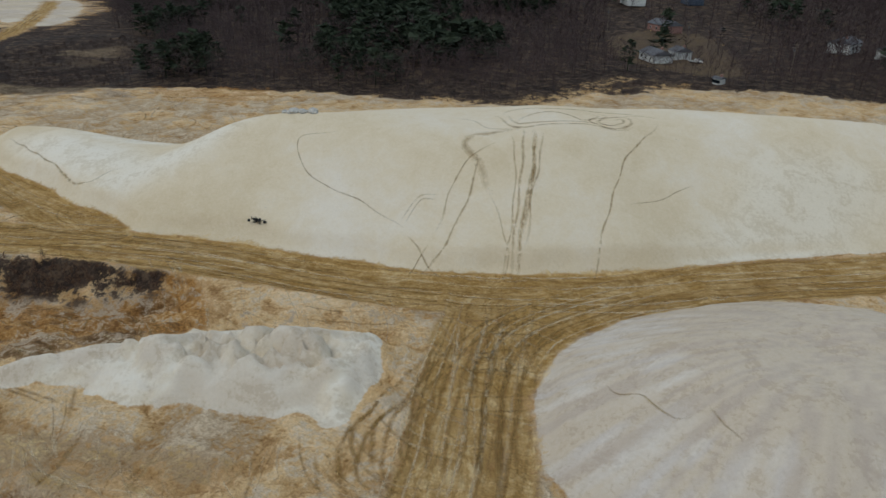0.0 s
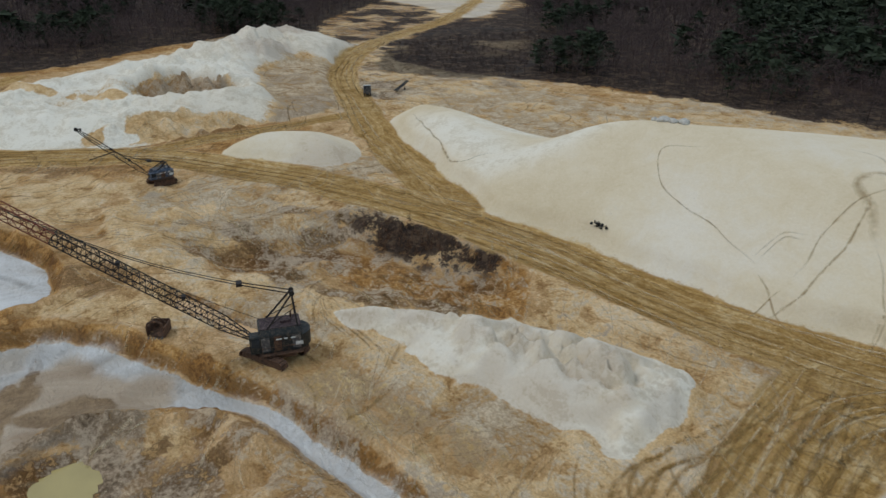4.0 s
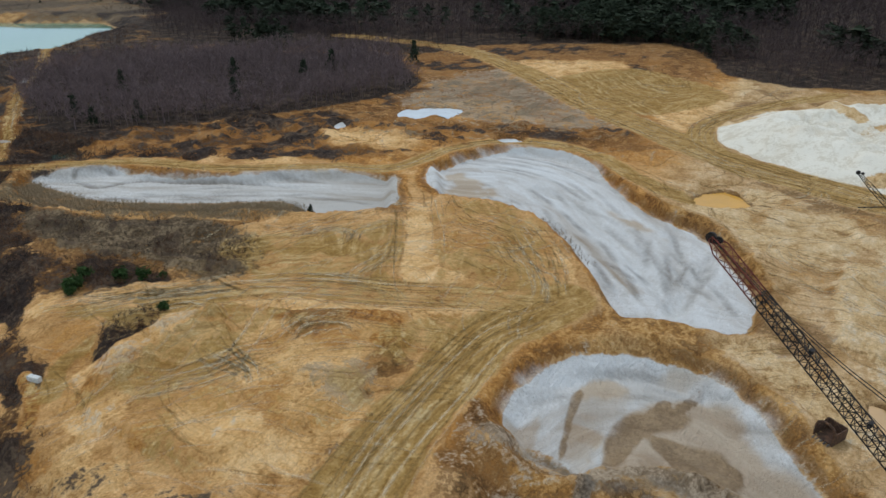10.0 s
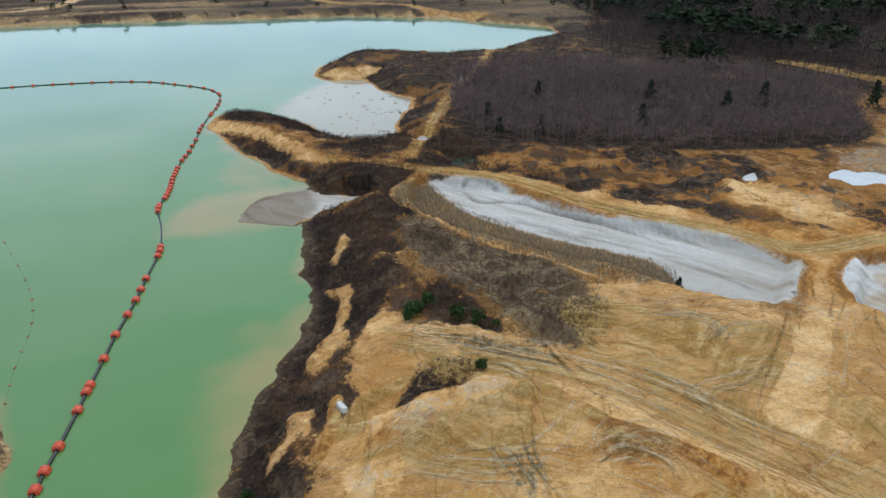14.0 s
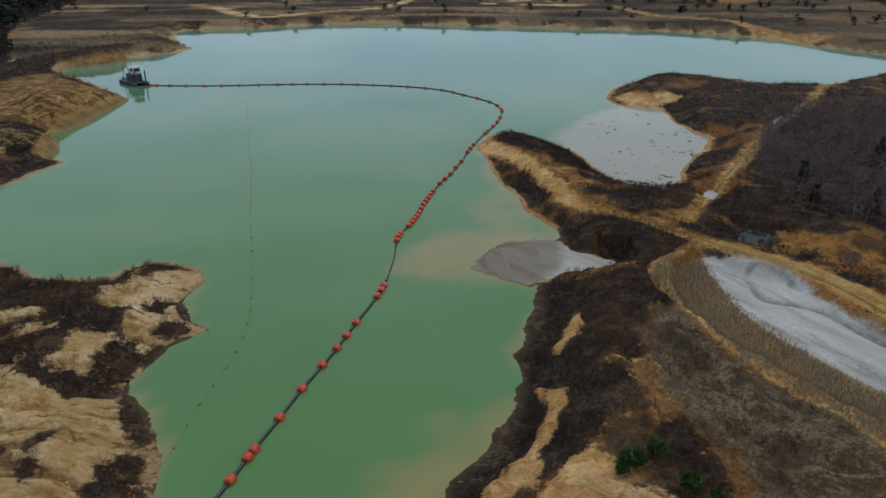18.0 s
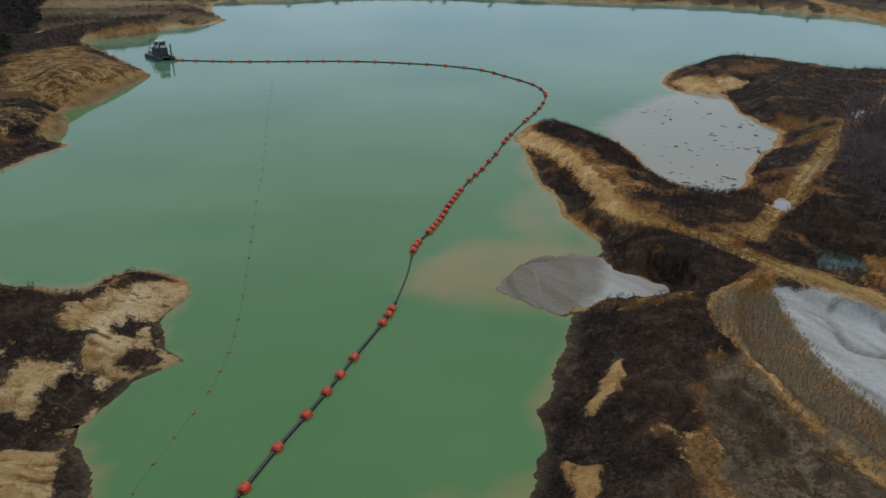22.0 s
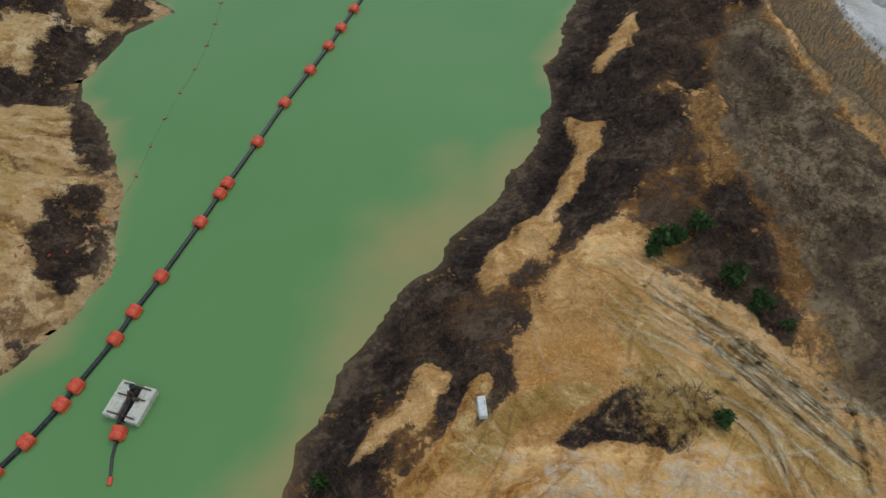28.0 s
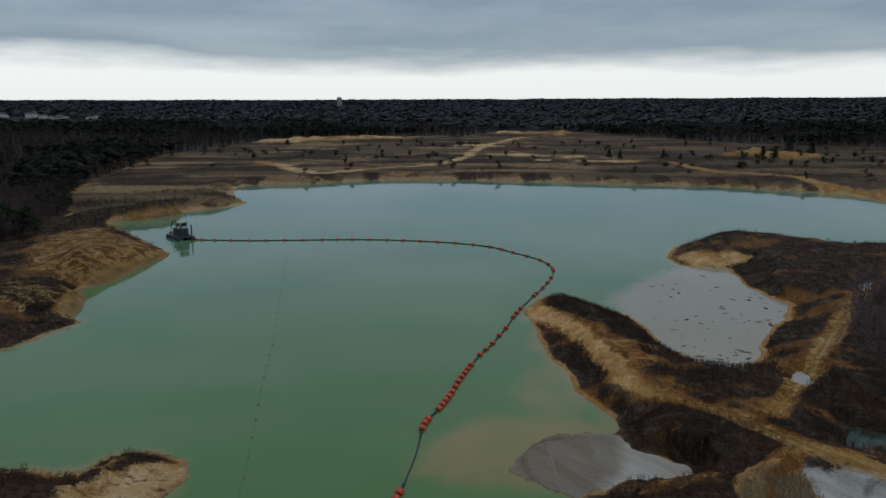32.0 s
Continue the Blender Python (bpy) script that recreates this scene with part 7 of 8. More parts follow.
        sag = [mid + (q - mid) * f + Vector((s * 0.3 * (1 - f * 0.6), 0, -1.1 * math.sin(math.pi * f))) for f in np.linspace(0, 1, 9)]
        part("pendant_rope", tube(bmesh.new(), sag, 0.045, 5), ROPE, d)
    part("spreader", blocks(((mid.x, mid.y, mid.z), (0.9, 0.6, 0.4))), BLACK_STEEL, d)
    sag = [Vector((0, L * 0.2, zt)) + (q - Vector((0, L * 0.2, zt))) * f + Vector((0.1, 0, -0.8 * math.sin(math.pi * f))) for f in np.linspace(0, 1, 9)]
    part("hoist_rope", tube(bmesh.new(), sag, 0.03, 5), ROPE, d)
    if pole:
        part("cross_pole", rods(0.09, pole), BLACK_STEEL, d)
    return d


def local(at, turn, p):
    """A place of the world in a thing's own axes."""
    return (Matrix.Translation(at) @ Matrix.Rotation(turn, 4, "Z")).inverted() @ Vector(p)


at, turn = (22.6, -53.9, gz(22.6, -53.9) - 0.1), -math.atan2(6.6, 22.4)
big = dragline("dragline", at, turn, local(at, turn, (29.7, -30.5, 24.9)), (0.3, 2.6, 2.2), (4.5, 3.7, 2.6), (0, -1.6, 7.6), STEEL_DARK,
               "large sooty dragline excavator, black lattice boom with red end", 1.2, 32, 0.22)
at, turn = (87.4, -57.0, gz(87.4, -57.0) - 0.1), -math.atan2(84.1 - 87.4, -44.5 + 57.0)
small = dragline("dragline", at, turn, local(at, turn, (84.1, -44.5, 16.9)), (0.2, 1.8, 1.9), (3.2, 2.7, 1.6), (0, -1.0, 4.0), BLUE_STEEL,
                 "small blue-grey dragline excavator with a short black boom", 0.75, 16, None, False, ((0, 7.4, 7.7), (-0.6, 12.0, 7.4)))


def drag_bucket(at, turn):
    b = thing("drag_bucket", (*at, gz(*at)), turn, "rusty dark drag bucket with an arch and chains on the sand", "excavator bucket")
    bm = bmesh.new()
    for s in (-1, 1):
        box(bm, (s * 0.95, 0, 0.6), (0.12, 2.2, 1.2))
    part("bucket_side", bm, STEEL_RUST, b)
    part("bucket_back", blocks(((0, -1.05, 0.65), (1.9, 0.14, 1.3))), STEEL_RUST, b)
    part("bucket_floor", blocks(((0, 0, 0.12), (1.9, 2.2, 0.14))), STEEL_RUST, b)
    arch = [(-0.95, 1.0, 1.2), (-0.8, 1.0, 1.75), (-0.35, 1.0, 2.05), (0.35, 1.0, 2.05), (0.8, 1.0, 1.75), (0.95, 1.0, 1.2)]
    part("arch", tube(bmesh.new(), arch, 0.13, 7), STEEL_RUST, b)
    for k in range(5):
        part("tooth", box(bmesh.new(), (-0.76 + k * 0.38, 1.3, 0.12), (0.14, 0.5, 0.12), taper=0.6), STEEL_GREY, b)
    part("chain", tube(bmesh.new(), [(-0.9, -0.2, 1.2), (-0.4, 0.3, 2.2), (0, 0.4, 2.4), (0.4, 0.3, 2.2), (0.9, -0.2, 1.2)], 0.06, 5), STEEL_RUST, b)
    return b


drag_bucket((34.2, -43.7), 1.0)


def dump_truck(at, turn):
    t = thing("dump_truck", (*at, gz(*at)), turn, "grey dump truck with an empty dark bed parked on the sand", "truck")
    part("chassis", blocks(((0, 0, 0.75), (1.0, 6.6, 0.3))), STEEL_DARK, t)
    bed = part("bed", blocks(((0, -1.0, 1.15), (2.4, 4.3, 0.15))), STEEL_GREY, t)
    for s in (-1, 1):
        part("bed_side", blocks(((s * 1.2, -1.0, 1.8), (0.12, 4.3, 1.3))), STEEL_GREY, bed)
    part("bed_front", blocks(((0, 1.15, 1.95), (2.4, 0.12, 1.6))), STEEL_GREY, bed)
    part("tailgate", blocks(((0, -3.15, 1.75), (2.4, 0.1, 1.1))), STEEL_GREY, bed)
    part("load_floor", blocks(((0, -1.0, 1.26), (2.2, 4.1, 0.04))), STEEL_DARK, bed)
    cab = part("cab", blocks(((0, 2.2, 1.7), (2.3, 1.5, 1.9))), WHITE_PAINT, t)
    part("bonnet", blocks(((0, 3.35, 1.25), (1.7, 1.0, 1.0))), WHITE_PAINT, t)
    part("windscreen", blocks(((0, 2.97, 2.15), (2.0, 0.04, 0.7))), GLASS, cab, "dark glass")
    for s in (-1, 1):
        part("side_window", blocks(((s * 1.16, 2.2, 2.15), (0.04, 0.9, 0.6))), GLASS, cab, "dark glass")
        for y in (3.0, -1.3, -2.5):
            w = part("wheel", rods(0.5, ((s * 0.85, y, 0.5), (s * 1.2, y, 0.5)), n=16), RUBBER, t)
            part("hub", rods(0.22, ((s * 1.18, y, 0.5), (s * 1.23, y, 0.5)), n=10), STEEL_GREY, w)
    return t


lorry = dump_truck((133.2, -123.6), -2.06)
lorry.scale = (0.85, 0.85, 0.85)


def belt_conveyor(p, q):
    mid = ((p[0] + q[0]) / 2, (p[1] + q[1]) / 2)
    c = thing("belt_conveyor", (*mid, gz(*mid)), math.atan2(q[1] - p[1], q[0] - p[0]), "dark slanted belt conveyor standing on pale sand", "conveyor")
    half = math.hypot(q[0] - p[0], q[1] - p[1]) / 2
    a, b = Vector((-half, 0, 0.3)), Vector((half, 0, 1.9))
    for s in (-1, 1):
        part("side_beam", rods(0.12, (a + Vector((0, s * 0.45, 0)), b + Vector((0, s * 0.45, 0))), n=5), STEEL_DARK, c)
        w = part("wheel", rods(0.35, ((0.4, s * 0.75, 0.35), (0.4, s * 0.95, 0.35)), n=14), RUBBER, c)
        part("leg", rods(0.06, ((0.4, s * 0.8, 0.35), (1.2, s * 0.45, 1.3)), n=5), STEEL_RUST, c)
    belt = bmesh.new()
    box(belt, (a + b) / 2 + Vector((0, 0, 0.12)), ((b - a).length, 0.75, 0.06), Matrix.Rotation(-math.atan2(1.6, 2 * half), 3, "Y"))
    part("belt", belt, RUBBER, c)
    for k in range(6):
        m = a + (b - a) * (k + 0.5) / 6
        part("roller", rods(0.08, (m + Vector((0, -0.4, 0)), m + Vector((0, 0.4, 0))), n=8), STEEL_GREY, c)
    return c


belt_conveyor((131.8, -131.8), (135.5, -138.0))

# ---- on the lake: pipe, floats, barge, dredge ----
LINE = [(-44, 13), (-37, 22), (-33.5, 28), (-30, 33.2), (-28.3, 36.3), (-27.6, 37.9), (-25.6, 42.3), (-24.7, 45), (-23.2, 48.7), (-20.9, 55), (-19.7, 58.6), (-19.2, 60), (-17.1, 65.8),
        (-15, 71.8), (-12.8, 77.3), (-11.1, 81.7), (-9.9, 85.2), (-8.6, 89), (-5.5, 97.6), (-4.4, 101.6)]
DEEP = [(-3.6, 106), (-2.6, 113)]
LINE_FAR = [(-2, 121.3), (-1.2, 124.8), (0.6, 129), (1.8, 132.6), (3, 136.5), (4.2, 141.6), (5.5, 146), (6.9, 150.5), (9, 156.5), (10.5, 160), (12.2, 164), (14, 169.5), (16, 175), (19.7, 187.5),
            (26, 204), (29.8, 213), (33.8, 225), (36, 237.5), (33.4, 250), (25, 263), (17.3, 273), (4.1, 280.5), (-9.7, 284.5), (-23, 287), (-37, 288), (-49, 287.5), (-64, 286.5),
            (-78, 286), (-92, 287), (-101, 288)]
pipe_curve = curve(LINE + DEEP + LINE_FAR, 4, False)
sunk = [(x, y, 0.12 - 0.24 * (104 < y < 119.5 and x < 0)) for x, y in pipe_curve]
pipe = thing("dredge_pipe", (0, 0, 0), 0, "long black floating dredge pipe across the lake", "pipe")
for k in range(0, len(sunk) - 1, 4):
    part("pipe_length", tube(bmesh.new(), sunk[k:k + 5], 0.21, 8), BLACK_PIPE, pipe)


def pipe_float():
    """Two ribbed half shells round the pipe, bolted together; pipe along y."""
    f = thing("pipe_float", (0, 0, 0), 0, "bright orange-red ribbed float round the black pipe", "pipe float", "floats along the dredge pipe")
    prof = [(0.28, -0.66), (0.5, -0.64), (0.62, -0.5), (0.645, -0.2), (0.60, -0.05), (0.60, 0.05), (0.645, 0.2), (0.62, 0.5), (0.5, 0.64), (0.28, 0.66)]
    for s in (0, 1):
        bm = bmesh.new()
        rows = []
        for k in range(9):
            a = math.pi * k / 8 * 0.985 + 0.02 + s * math.pi
            sq = 1.0 / max(abs(math.cos(a)), abs(math.sin(a))) ** 0.35
            rows.append([bm.verts.new((math.cos(a) * r * sq, y, math.sin(a) * r * sq)) for r, y in prof])
        for r0, r1 in zip(rows[:-1], rows[1:]):
            for j in range(len(prof) - 1):
                bm.faces.new((r0[j], r0[j + 1], r1[j + 1], r1[j]))
        part("half_shell", bm, ORANGE, f, smooth=True)
    for s in (-1, 1):
        part("flange", blocks(((s * 0.66, 0, 0), (0.12, 1.0, 0.1))), ORANGE, f)
        for y in (-0.35, 0.35):
            part("bolt", rods(0.03, ((s * 0.66, y, -0.08), (s * 0.66, y, 0.09)), n=6), STEEL_GREY, f)
    return f


first = pipe_float()
EXTRA = [(-31.5, 31), (-5.0, 99.8), (-1.6, 123), (1.2, 131), (2.4, 134.5), (3.6, 139), (4.9, 143.8), (6.2, 148.2), (18.9, 185), (20.5, 189.5), (27.5, 207.5), (31.8, 218.5), (35.5, 233), (35.2, 243),
         (29.8, 256.5), (21, 268.5), (10.5, 277.5), (-3, 283), (-16, 286), (-30, 287.8), (-43, 287.8), (-56, 287), (-70, 286.2), (-85, 286.5), (-97, 287.6), (-98.5, 287.8)]
spots = LINE[3:] + LINE_FAR[:-1] + EXTRA
for k, (x, y) in enumerate(spots):
    i = int(np.argmin(np.hypot(pipe_curve[:, 0] - x, pipe_curve[:, 1] - y)))
    j = min(max(i, 1), len(pipe_curve) - 2)
    dx, dy = pipe_curve[j + 1] - pipe_curve[j - 1]
    m = Matrix.Translation((pipe_curve[i][0], pipe_curve[i][1], 0.12)) @ Matrix.Rotation(math.atan2(-dx, dy), 4, "Z") @ Matrix.Rotation(random.uniform(-0.5, 0.5), 4, "Y")
    if k == 0:
        first.matrix_world = m @ Matrix.Scale(0.9, 4)
    else:
        copy_thing(first, m)


def marker_float():
    f = thing("marker_float", (0, 0, 0), 0, "small faded orange-red marker float on a rope", "marker float", "marker floats on the rope")
    bm = bmesh.new()
    bmesh.ops.create_uvsphere(bm, u_segments=10, v_segments=7, radius=0.11)
    for v in bm.verts:
        v.co.y *= 1.5
    part("shell", bm, ORANGE, f, smooth=True)
    part("eye", rods(0.04, ((0, -0.25, 0), (0, 0.25, 0)), n=6), BLACK_PIPE, f)
    return f


ROPE_LINE = [(-59, 272), (-51, 232), (-44, 195), (-38, 165), (-34, 141), (-30, 120), (-27, 103), (-25.5, 92), (-25.4, 84), (-26, 78), (-27, 73), (-28, 67), (-28.5, 62), (-29.2, 58), (-30, 55)]
rope_curve = curve(ROPE_LINE, 6, False)
rp = thing("marker_rope", (0, 0, 0), 0, "thin faded rope strung with marker floats", "rope")
part("strand", tube(bmesh.new(), [(x, y, -0.005) for x, y in rope_curve[18:]], 0.016, 4), ROPE, rp)
mark = marker_float()
LAND_FLOATS = [(-30.8, 53.5), (-33, 49.9), (-31.8, 50.6), (-35.5, 49.4), (-35.3, 50.3), (-34.9, 49.9), (-35.7, 45.1), (-29.8, 55)]
run = np.concatenate([[0], np.cumsum(np.hypot(*np.diff(rope_curve, axis=0).T))])
marks = [(float(np.interp(s, run, rope_curve[:, 0])), float(np.interp(s, run, rope_curve[:, 1])), 0.05) for s in np.concatenate([np.arange(20, run[-1] - 45, 6.5), np.arange(run[-1] - 44, run[-1], 4.2)])]
marks += [(x, y, gz(x, y) + 0.11) for x, y in LAND_FLOATS]
for k, at in enumerate(marks):
    m = Matrix.Translation(at) @ Matrix.Rotation(random.uniform(0, 3.1), 4, "Z")
    if k == 0:
        mark.matrix_world = m
    else:
        copy_thing(mark, m)


def pump_barge(at, turn):
    b = thing("pump_barge", (*at, 0), turn, "square off-white pontoon barge with a dark pump and winch", "barge")
    for s in (-1, 1):
        part("pontoon", box(bmesh.new(), (s * 0.98, 0, 0.28), (1.15, 3.1, 0.75), bevel=0.06), CREAM_PAINT, b, "dirty off-white pontoon")
    part("well", blocks(((0, 0, 0.05), (0.82, 3.0, 0.15))), STEEL_DARK, b)
    for y in (-1.25, 0.35, 1.3):
        part("cross_beam", rods(0.06, ((-1.2, y, 0.72), (1.2, y, 0.72))), STEEL_RUST, b)
    pump = part("pump", blocks(((0, 0.75, 0.85), (0.55, 0.6, 0.5))), STEEL_DARK, b)
    bm = bmesh.new()
    rod(bm, (0, 0.95, 0.9), (0, 0.95, 1.45), 0.24, 12)
    part("motor", bm, STEEL_DARK, pump)
    part("control_box", blocks(((-0.15, 1.05, 1.2), (0.4, 0.3, 0.35))), STEEL_GREY, pump)
    part("winch", rods(0.17, ((0.25, 0.25, 0.8), (0.75, 0.25, 0.8)), n=12), STEEL_RUST, b)
    part("frame_leg", rods(0.05, ((-0.35, 0.3, 0.65), (-0.1, 0.5, 1.5)), ((0.35, 0.3, 0.65), (0.1, 0.5, 1.5)), ((0, -0.9, 0.3), (0, 0.5, 1.5))), STEEL_RUST, b)
    part("suction_pipe", tube(bmesh.new(), [(0, 0.6, 0.7), (0, -0.4, 0.5), (-0.05, -1.6, 0.3), (-0.1, -2.6, 0.12)], 0.16, 8), BLACK_PIPE, b)
    return b


pump_barge((-22.7, 36.4), -0.29)
copy_thing(first, Matrix.Translation((-23.1, 33.9, 0.12)) @ Matrix.Rotation(-0.1, 4, "Z"))
hose = thing("suction_hose", (0, 0, 0), 0, "dark hose trailing from the barge past an orange float", "hose")
part("hose_length", tube(bmesh.new(), [(-23.0, 34.3, 0.1), (-23.1, 33.2, 0.08), (-23.1, 32.0, 0.04), (-22.8, 30.4, 0.0)], 0.12, 7), BLACK_PIPE, hose)
part("hose_end", rods(0.2, ((-22.8, 30.5, 0.05), (-22.75, 29.9, 0.03)), n=10), ORANGE, hose, "orange hose end")


def dredge(at, turn):
    d = thing("dredge", (*at, 0), turn, "blue-grey cutter dredge with white pilot house by a sand bank", "dredge")
    for s in (-1, 1):
        part("pontoon", box(bmesh.new(), (s * 1.9, 0, 0.3), (1.3, 10.5, 1.2), bevel=0.1), BLUE_STEEL, d)
    part("deck", blocks(((0, 0, 0.95), (5.0, 9.6, 0.12))), STEEL_GREY, d)
    eng = part("engine_house", blocks(((0, -0.6, 2.1), (3.2, 4.4, 2.2))), BLUE_STEEL, d)
    for s in (-1, 1):
        for k in range(3):
            part("louvre", blocks(((s * 1.62, -2.0 + k * 1.4, 2.2), (0.05, 0.9, 1.1))), STEEL_GREY, eng)
    part("engine_roof", blocks(((0, -0.6, 3.26), (3.4, 4.6, 0.1))), STEEL_GREY, eng)
    cab = part("pilot_house", blocks(((0.2, -1.6, 4.3), (2.4, 2.2, 2.0))), WHITE_PAINT, d, "white pilot house")
    part("pilot_roof", blocks(((0.2, -1.6, 5.36), (2.8, 2.6, 0.12))), WHITE_PAINT, cab)
    for s in (-1, 1):
        part("cab_window", blocks(((0.2 + s * 1.21, -1.6, 4.6), (0.04, 1.7, 0.8))), GLASS, cab, "dark glass")
        part("cab_window", blocks(((0.2, -1.6 + s * 1.11, 4.6), (1.9, 0.04, 0.8))), GLASS, cab, "dark glass")
        part("ladder_frame_leg", rods(0.1, ((s * 1.4, 4.2, 1.0), (s * 0.5, 4.8, 5.0))), STEEL_GREY, d)
        part("spud", rods(0.2, ((s * 1.6, -4.9, -0.5), (s * 1.6, -4.9, 4.6)), n=10), STEEL_RUST, d)
        part("handrail", rods(0.035, ((s * 2.4, -4.5, 1.9), (s * 2.4, 4.5, 1.9)), *[((s * 2.4, y, 1.0), (s * 2.4, y, 1.9)) for y in (-4.5, -1.5, 1.5, 4.5)], n=5), STEEL_GREY, d)
    lattice_boom(d, (0, 3.2, 1.2), (0, 8.5, 0.4), 1.0, 8, STEEL_GREY, "ladder")
    part("hoist_bar", rods(0.12, ((-0.6, 4.8, 5.0), (0.6, 4.8, 5.0))), STEEL_GREY, d)
    part("hoist_rope", rods(0.04, ((0, 4.8, 5.0), (0, 8.2, 0.7)), ((0, 4.8, 5.0), (0, 0.5, 3.4)), n=4), ROPE, d)
    part("exhaust", rods(0.14, ((-0.9, 0.6, 3.3), (-0.9, 0.6, 4.4)), n=10), STEEL_RUST, eng)
    part("discharge_pipe", tube(bmesh.new(), [(0.8, 0.5, 1.3), (1.2, -3.8, 1.1), (1.6, -6.2, 0.3)], 0.24, 8), BLACK_PIPE, d)
    return d


ship = dredge((-107.5, 292), 0.75)
ship.scale = (1.3, 1.3, 1.3)

# ---- small waters ----


def pond_material(name, color, rough=0.08):
    m = Nodes(name, rough, 0.5)
    col = m.mix(m.noise(0.4, 4), tuple(c * 0.8 for c in color), tuple(min(1, c * 1.15) for c in color))
    return m.done(col, m.bump(m.noise(2.0, 3), 0.03, 0.05))


POND_COLORS = {"yellow_pond": (0.4, 0.31, 0.12), "tan_pond": (0.4, 0.25, 0.12), "orange_pond": (0.56, 0.34, 0.15), "ochre_pond": (0.6, 0.29, 0.02), "white_pond": (0.52, 0.53, 0.53),
               "white_slip": (0.55, 0.54, 0.5), "white_puddle": (0.55, 0.54, 0.5), "teal_pool": (0.05, 0.09, 0.07), "track_puddle": (0.42, 0.38, 0.33), "far_track_puddle": (0.42, 0.37, 0.32)}
for key, (level, pts) in PUDDLES.items():
    c = np.mean(pts, 0)
    bm = bmesh.new()
    ring = [bm.verts.new((c[0] + (x - c[0]) * s, c[1] + (y - c[1]) * s, level)) for (x, y), s in zip(curve(pts, 6), 1.25 + (0.7 if key == "white_pond" else 0.1) * fbm(*curve(pts, 6).T, 5.0 if key == "white_pond" else 2.0, 3, 99))]
    bm.faces.new(ring)
    me = bpy.data.meshes.new("pond")
    bm.to_mesh(me)
    bm.free()
    me.materials.append(pond_material(key, POND_COLORS[key], 0.35 if key == "ochre_pond" else 0.08))
    tagged(new("water_" + key, me), key.replace("_", " ") + " of cloudy standing water in the sand", "water", kind="structure")

# ---- single tyre tracks on the pale sand ----


def mark_material(name, dark, light, gain, grain=0.9):
    """Soil of another shade, pressed or washed in, thinning out at its edges."""
    m = Nodes(name, 0.95, 0.1)
    m.done(m.ramp(m.noise(grain, 6, 0.7), (0.38, dark), (0.62, light)), m.bump(m.noise(6, 4), 0.5, 0.1))
    clear = m.nt.nodes.new("ShaderNodeBsdfTransparent")
    mix = m.nt.nodes.new("ShaderNodeMixShader")
    m.set(mix.inputs[0], m.math("MULTIPLY", m.math("MULTIPLY", m.attr("fade").outputs["Fac"], gain), m.between(m.noise(0.7, 6, 0.75), 0.3, 0.56)))
    m.nt.links.new(clear.outputs[0], mix.inputs[1])
    m.nt.links.new(m.b.outputs[0], mix.inputs[2])
    m.nt.links.new(mix.outputs[0], m.nt.nodes["Material Output"].inputs[0])
    return m.mat


DAMP = mark_material("damp_tyre_track", (0.3, 0.2, 0.085), (0.46, 0.34, 0.18), 0.62)
RUT = mark_material("damp_rut", (0.23, 0.13, 0.038), (0.34, 0.205, 0.075), 0.75)
DRY = mark_material("dry_scrape", (0.6, 0.45, 0.26), (0.74, 0.6, 0.4), 0.62)


class Ruts:
    """Thin strips of soil of another shade, gathered in one mesh along the ground."""

    def __init__(self):
        self.V, self.F, self.fade, self.n = [], [], [], 0

    def strip(self, mid, nrm, width, strength, keep=None):
        n = len(mid)
        ends = np.minimum(1, 4 * np.minimum(np.linspace(0, 1, n), np.linspace(1, 0, n)) + 0.05) * strength * (0.6 + 0.4 * rng.random(n))
        if keep is not None:
            ends = ends * keep(mid[:, 0], mid[:, 1])
        if ends.max() < 0.05:
            return
        half = width * 0.5 * (0.7 + 0.6 * rng.random(n))[:, None]
        i = self.n + 3 * np.arange(n - 1)[:, None] + np.arange(2)[None]
        self.F.append(np.stack([i, i + 1, i + 4, i + 3], -1).reshape(-1, 4))
        self.V.append(np.stack([mid + nrm * half * s for s in (-1, 0, 1)], 1).reshape(-1, 2))
        self.fade.append(np.stack([ends * 0, ends * 1.3, ends * 0], 1).ravel())
        self.n += 3 * n

    line, sweep, drifts = Marks.line, Marks.sweep, Marks.drifts

    def lay(self, name, mat, label, category, kind="stuff"):
        V = np.concatenate(self.V)
        ob = joined(name, np.column_stack([V, Land.z(V[:, 0], V[:, 1]) + 0.055]), np.concatenate(self.F), mat, label, category, kind)
        ob.data.attributes.new("fade", "FLOAT", "POINT").data.foreach_set("value", np.concatenate(self.fade).astype(np.float32))


def track(pts, width=0.4, strength=1.0, gauge=0.0, label="damp brown tyre track pressed into the sand"):
    one = Ruts()
    for off in ((-gauge, gauge) if gauge else (0,)):
        one.line(pts, width, strength, off)
    one.lay("tyre_track", DAMP, label, "tyre track", "structure")


FAINT = "faint narrow wheel mark on the sand"
# down the face of the long white mound
track([(-4.8, -131.8), (-8.3, -124.6), (-11.1, -116.2), (-12, -112.2), (-13, -108.2)], 0.45, 0.7)
track([(-5.5, -135.3), (-8.1, -128.2), (-10.5, -120.4), (-12, -115.1), (-13.7, -109.1)], 0.6, 0.8)
track([(-7.4, -135), (-10.3, -127.2), (-11.4, -122.1), (-12, -118.4), (-13.5, -113.4), (-14.9, -108.4)], 0.75, 1.0)
track([(-9, -134.6), (-11.2, -127.1), (-12.1, -121.3), (-14, -115.4), (-13.9, -114.2)], 0.5, 0.8)
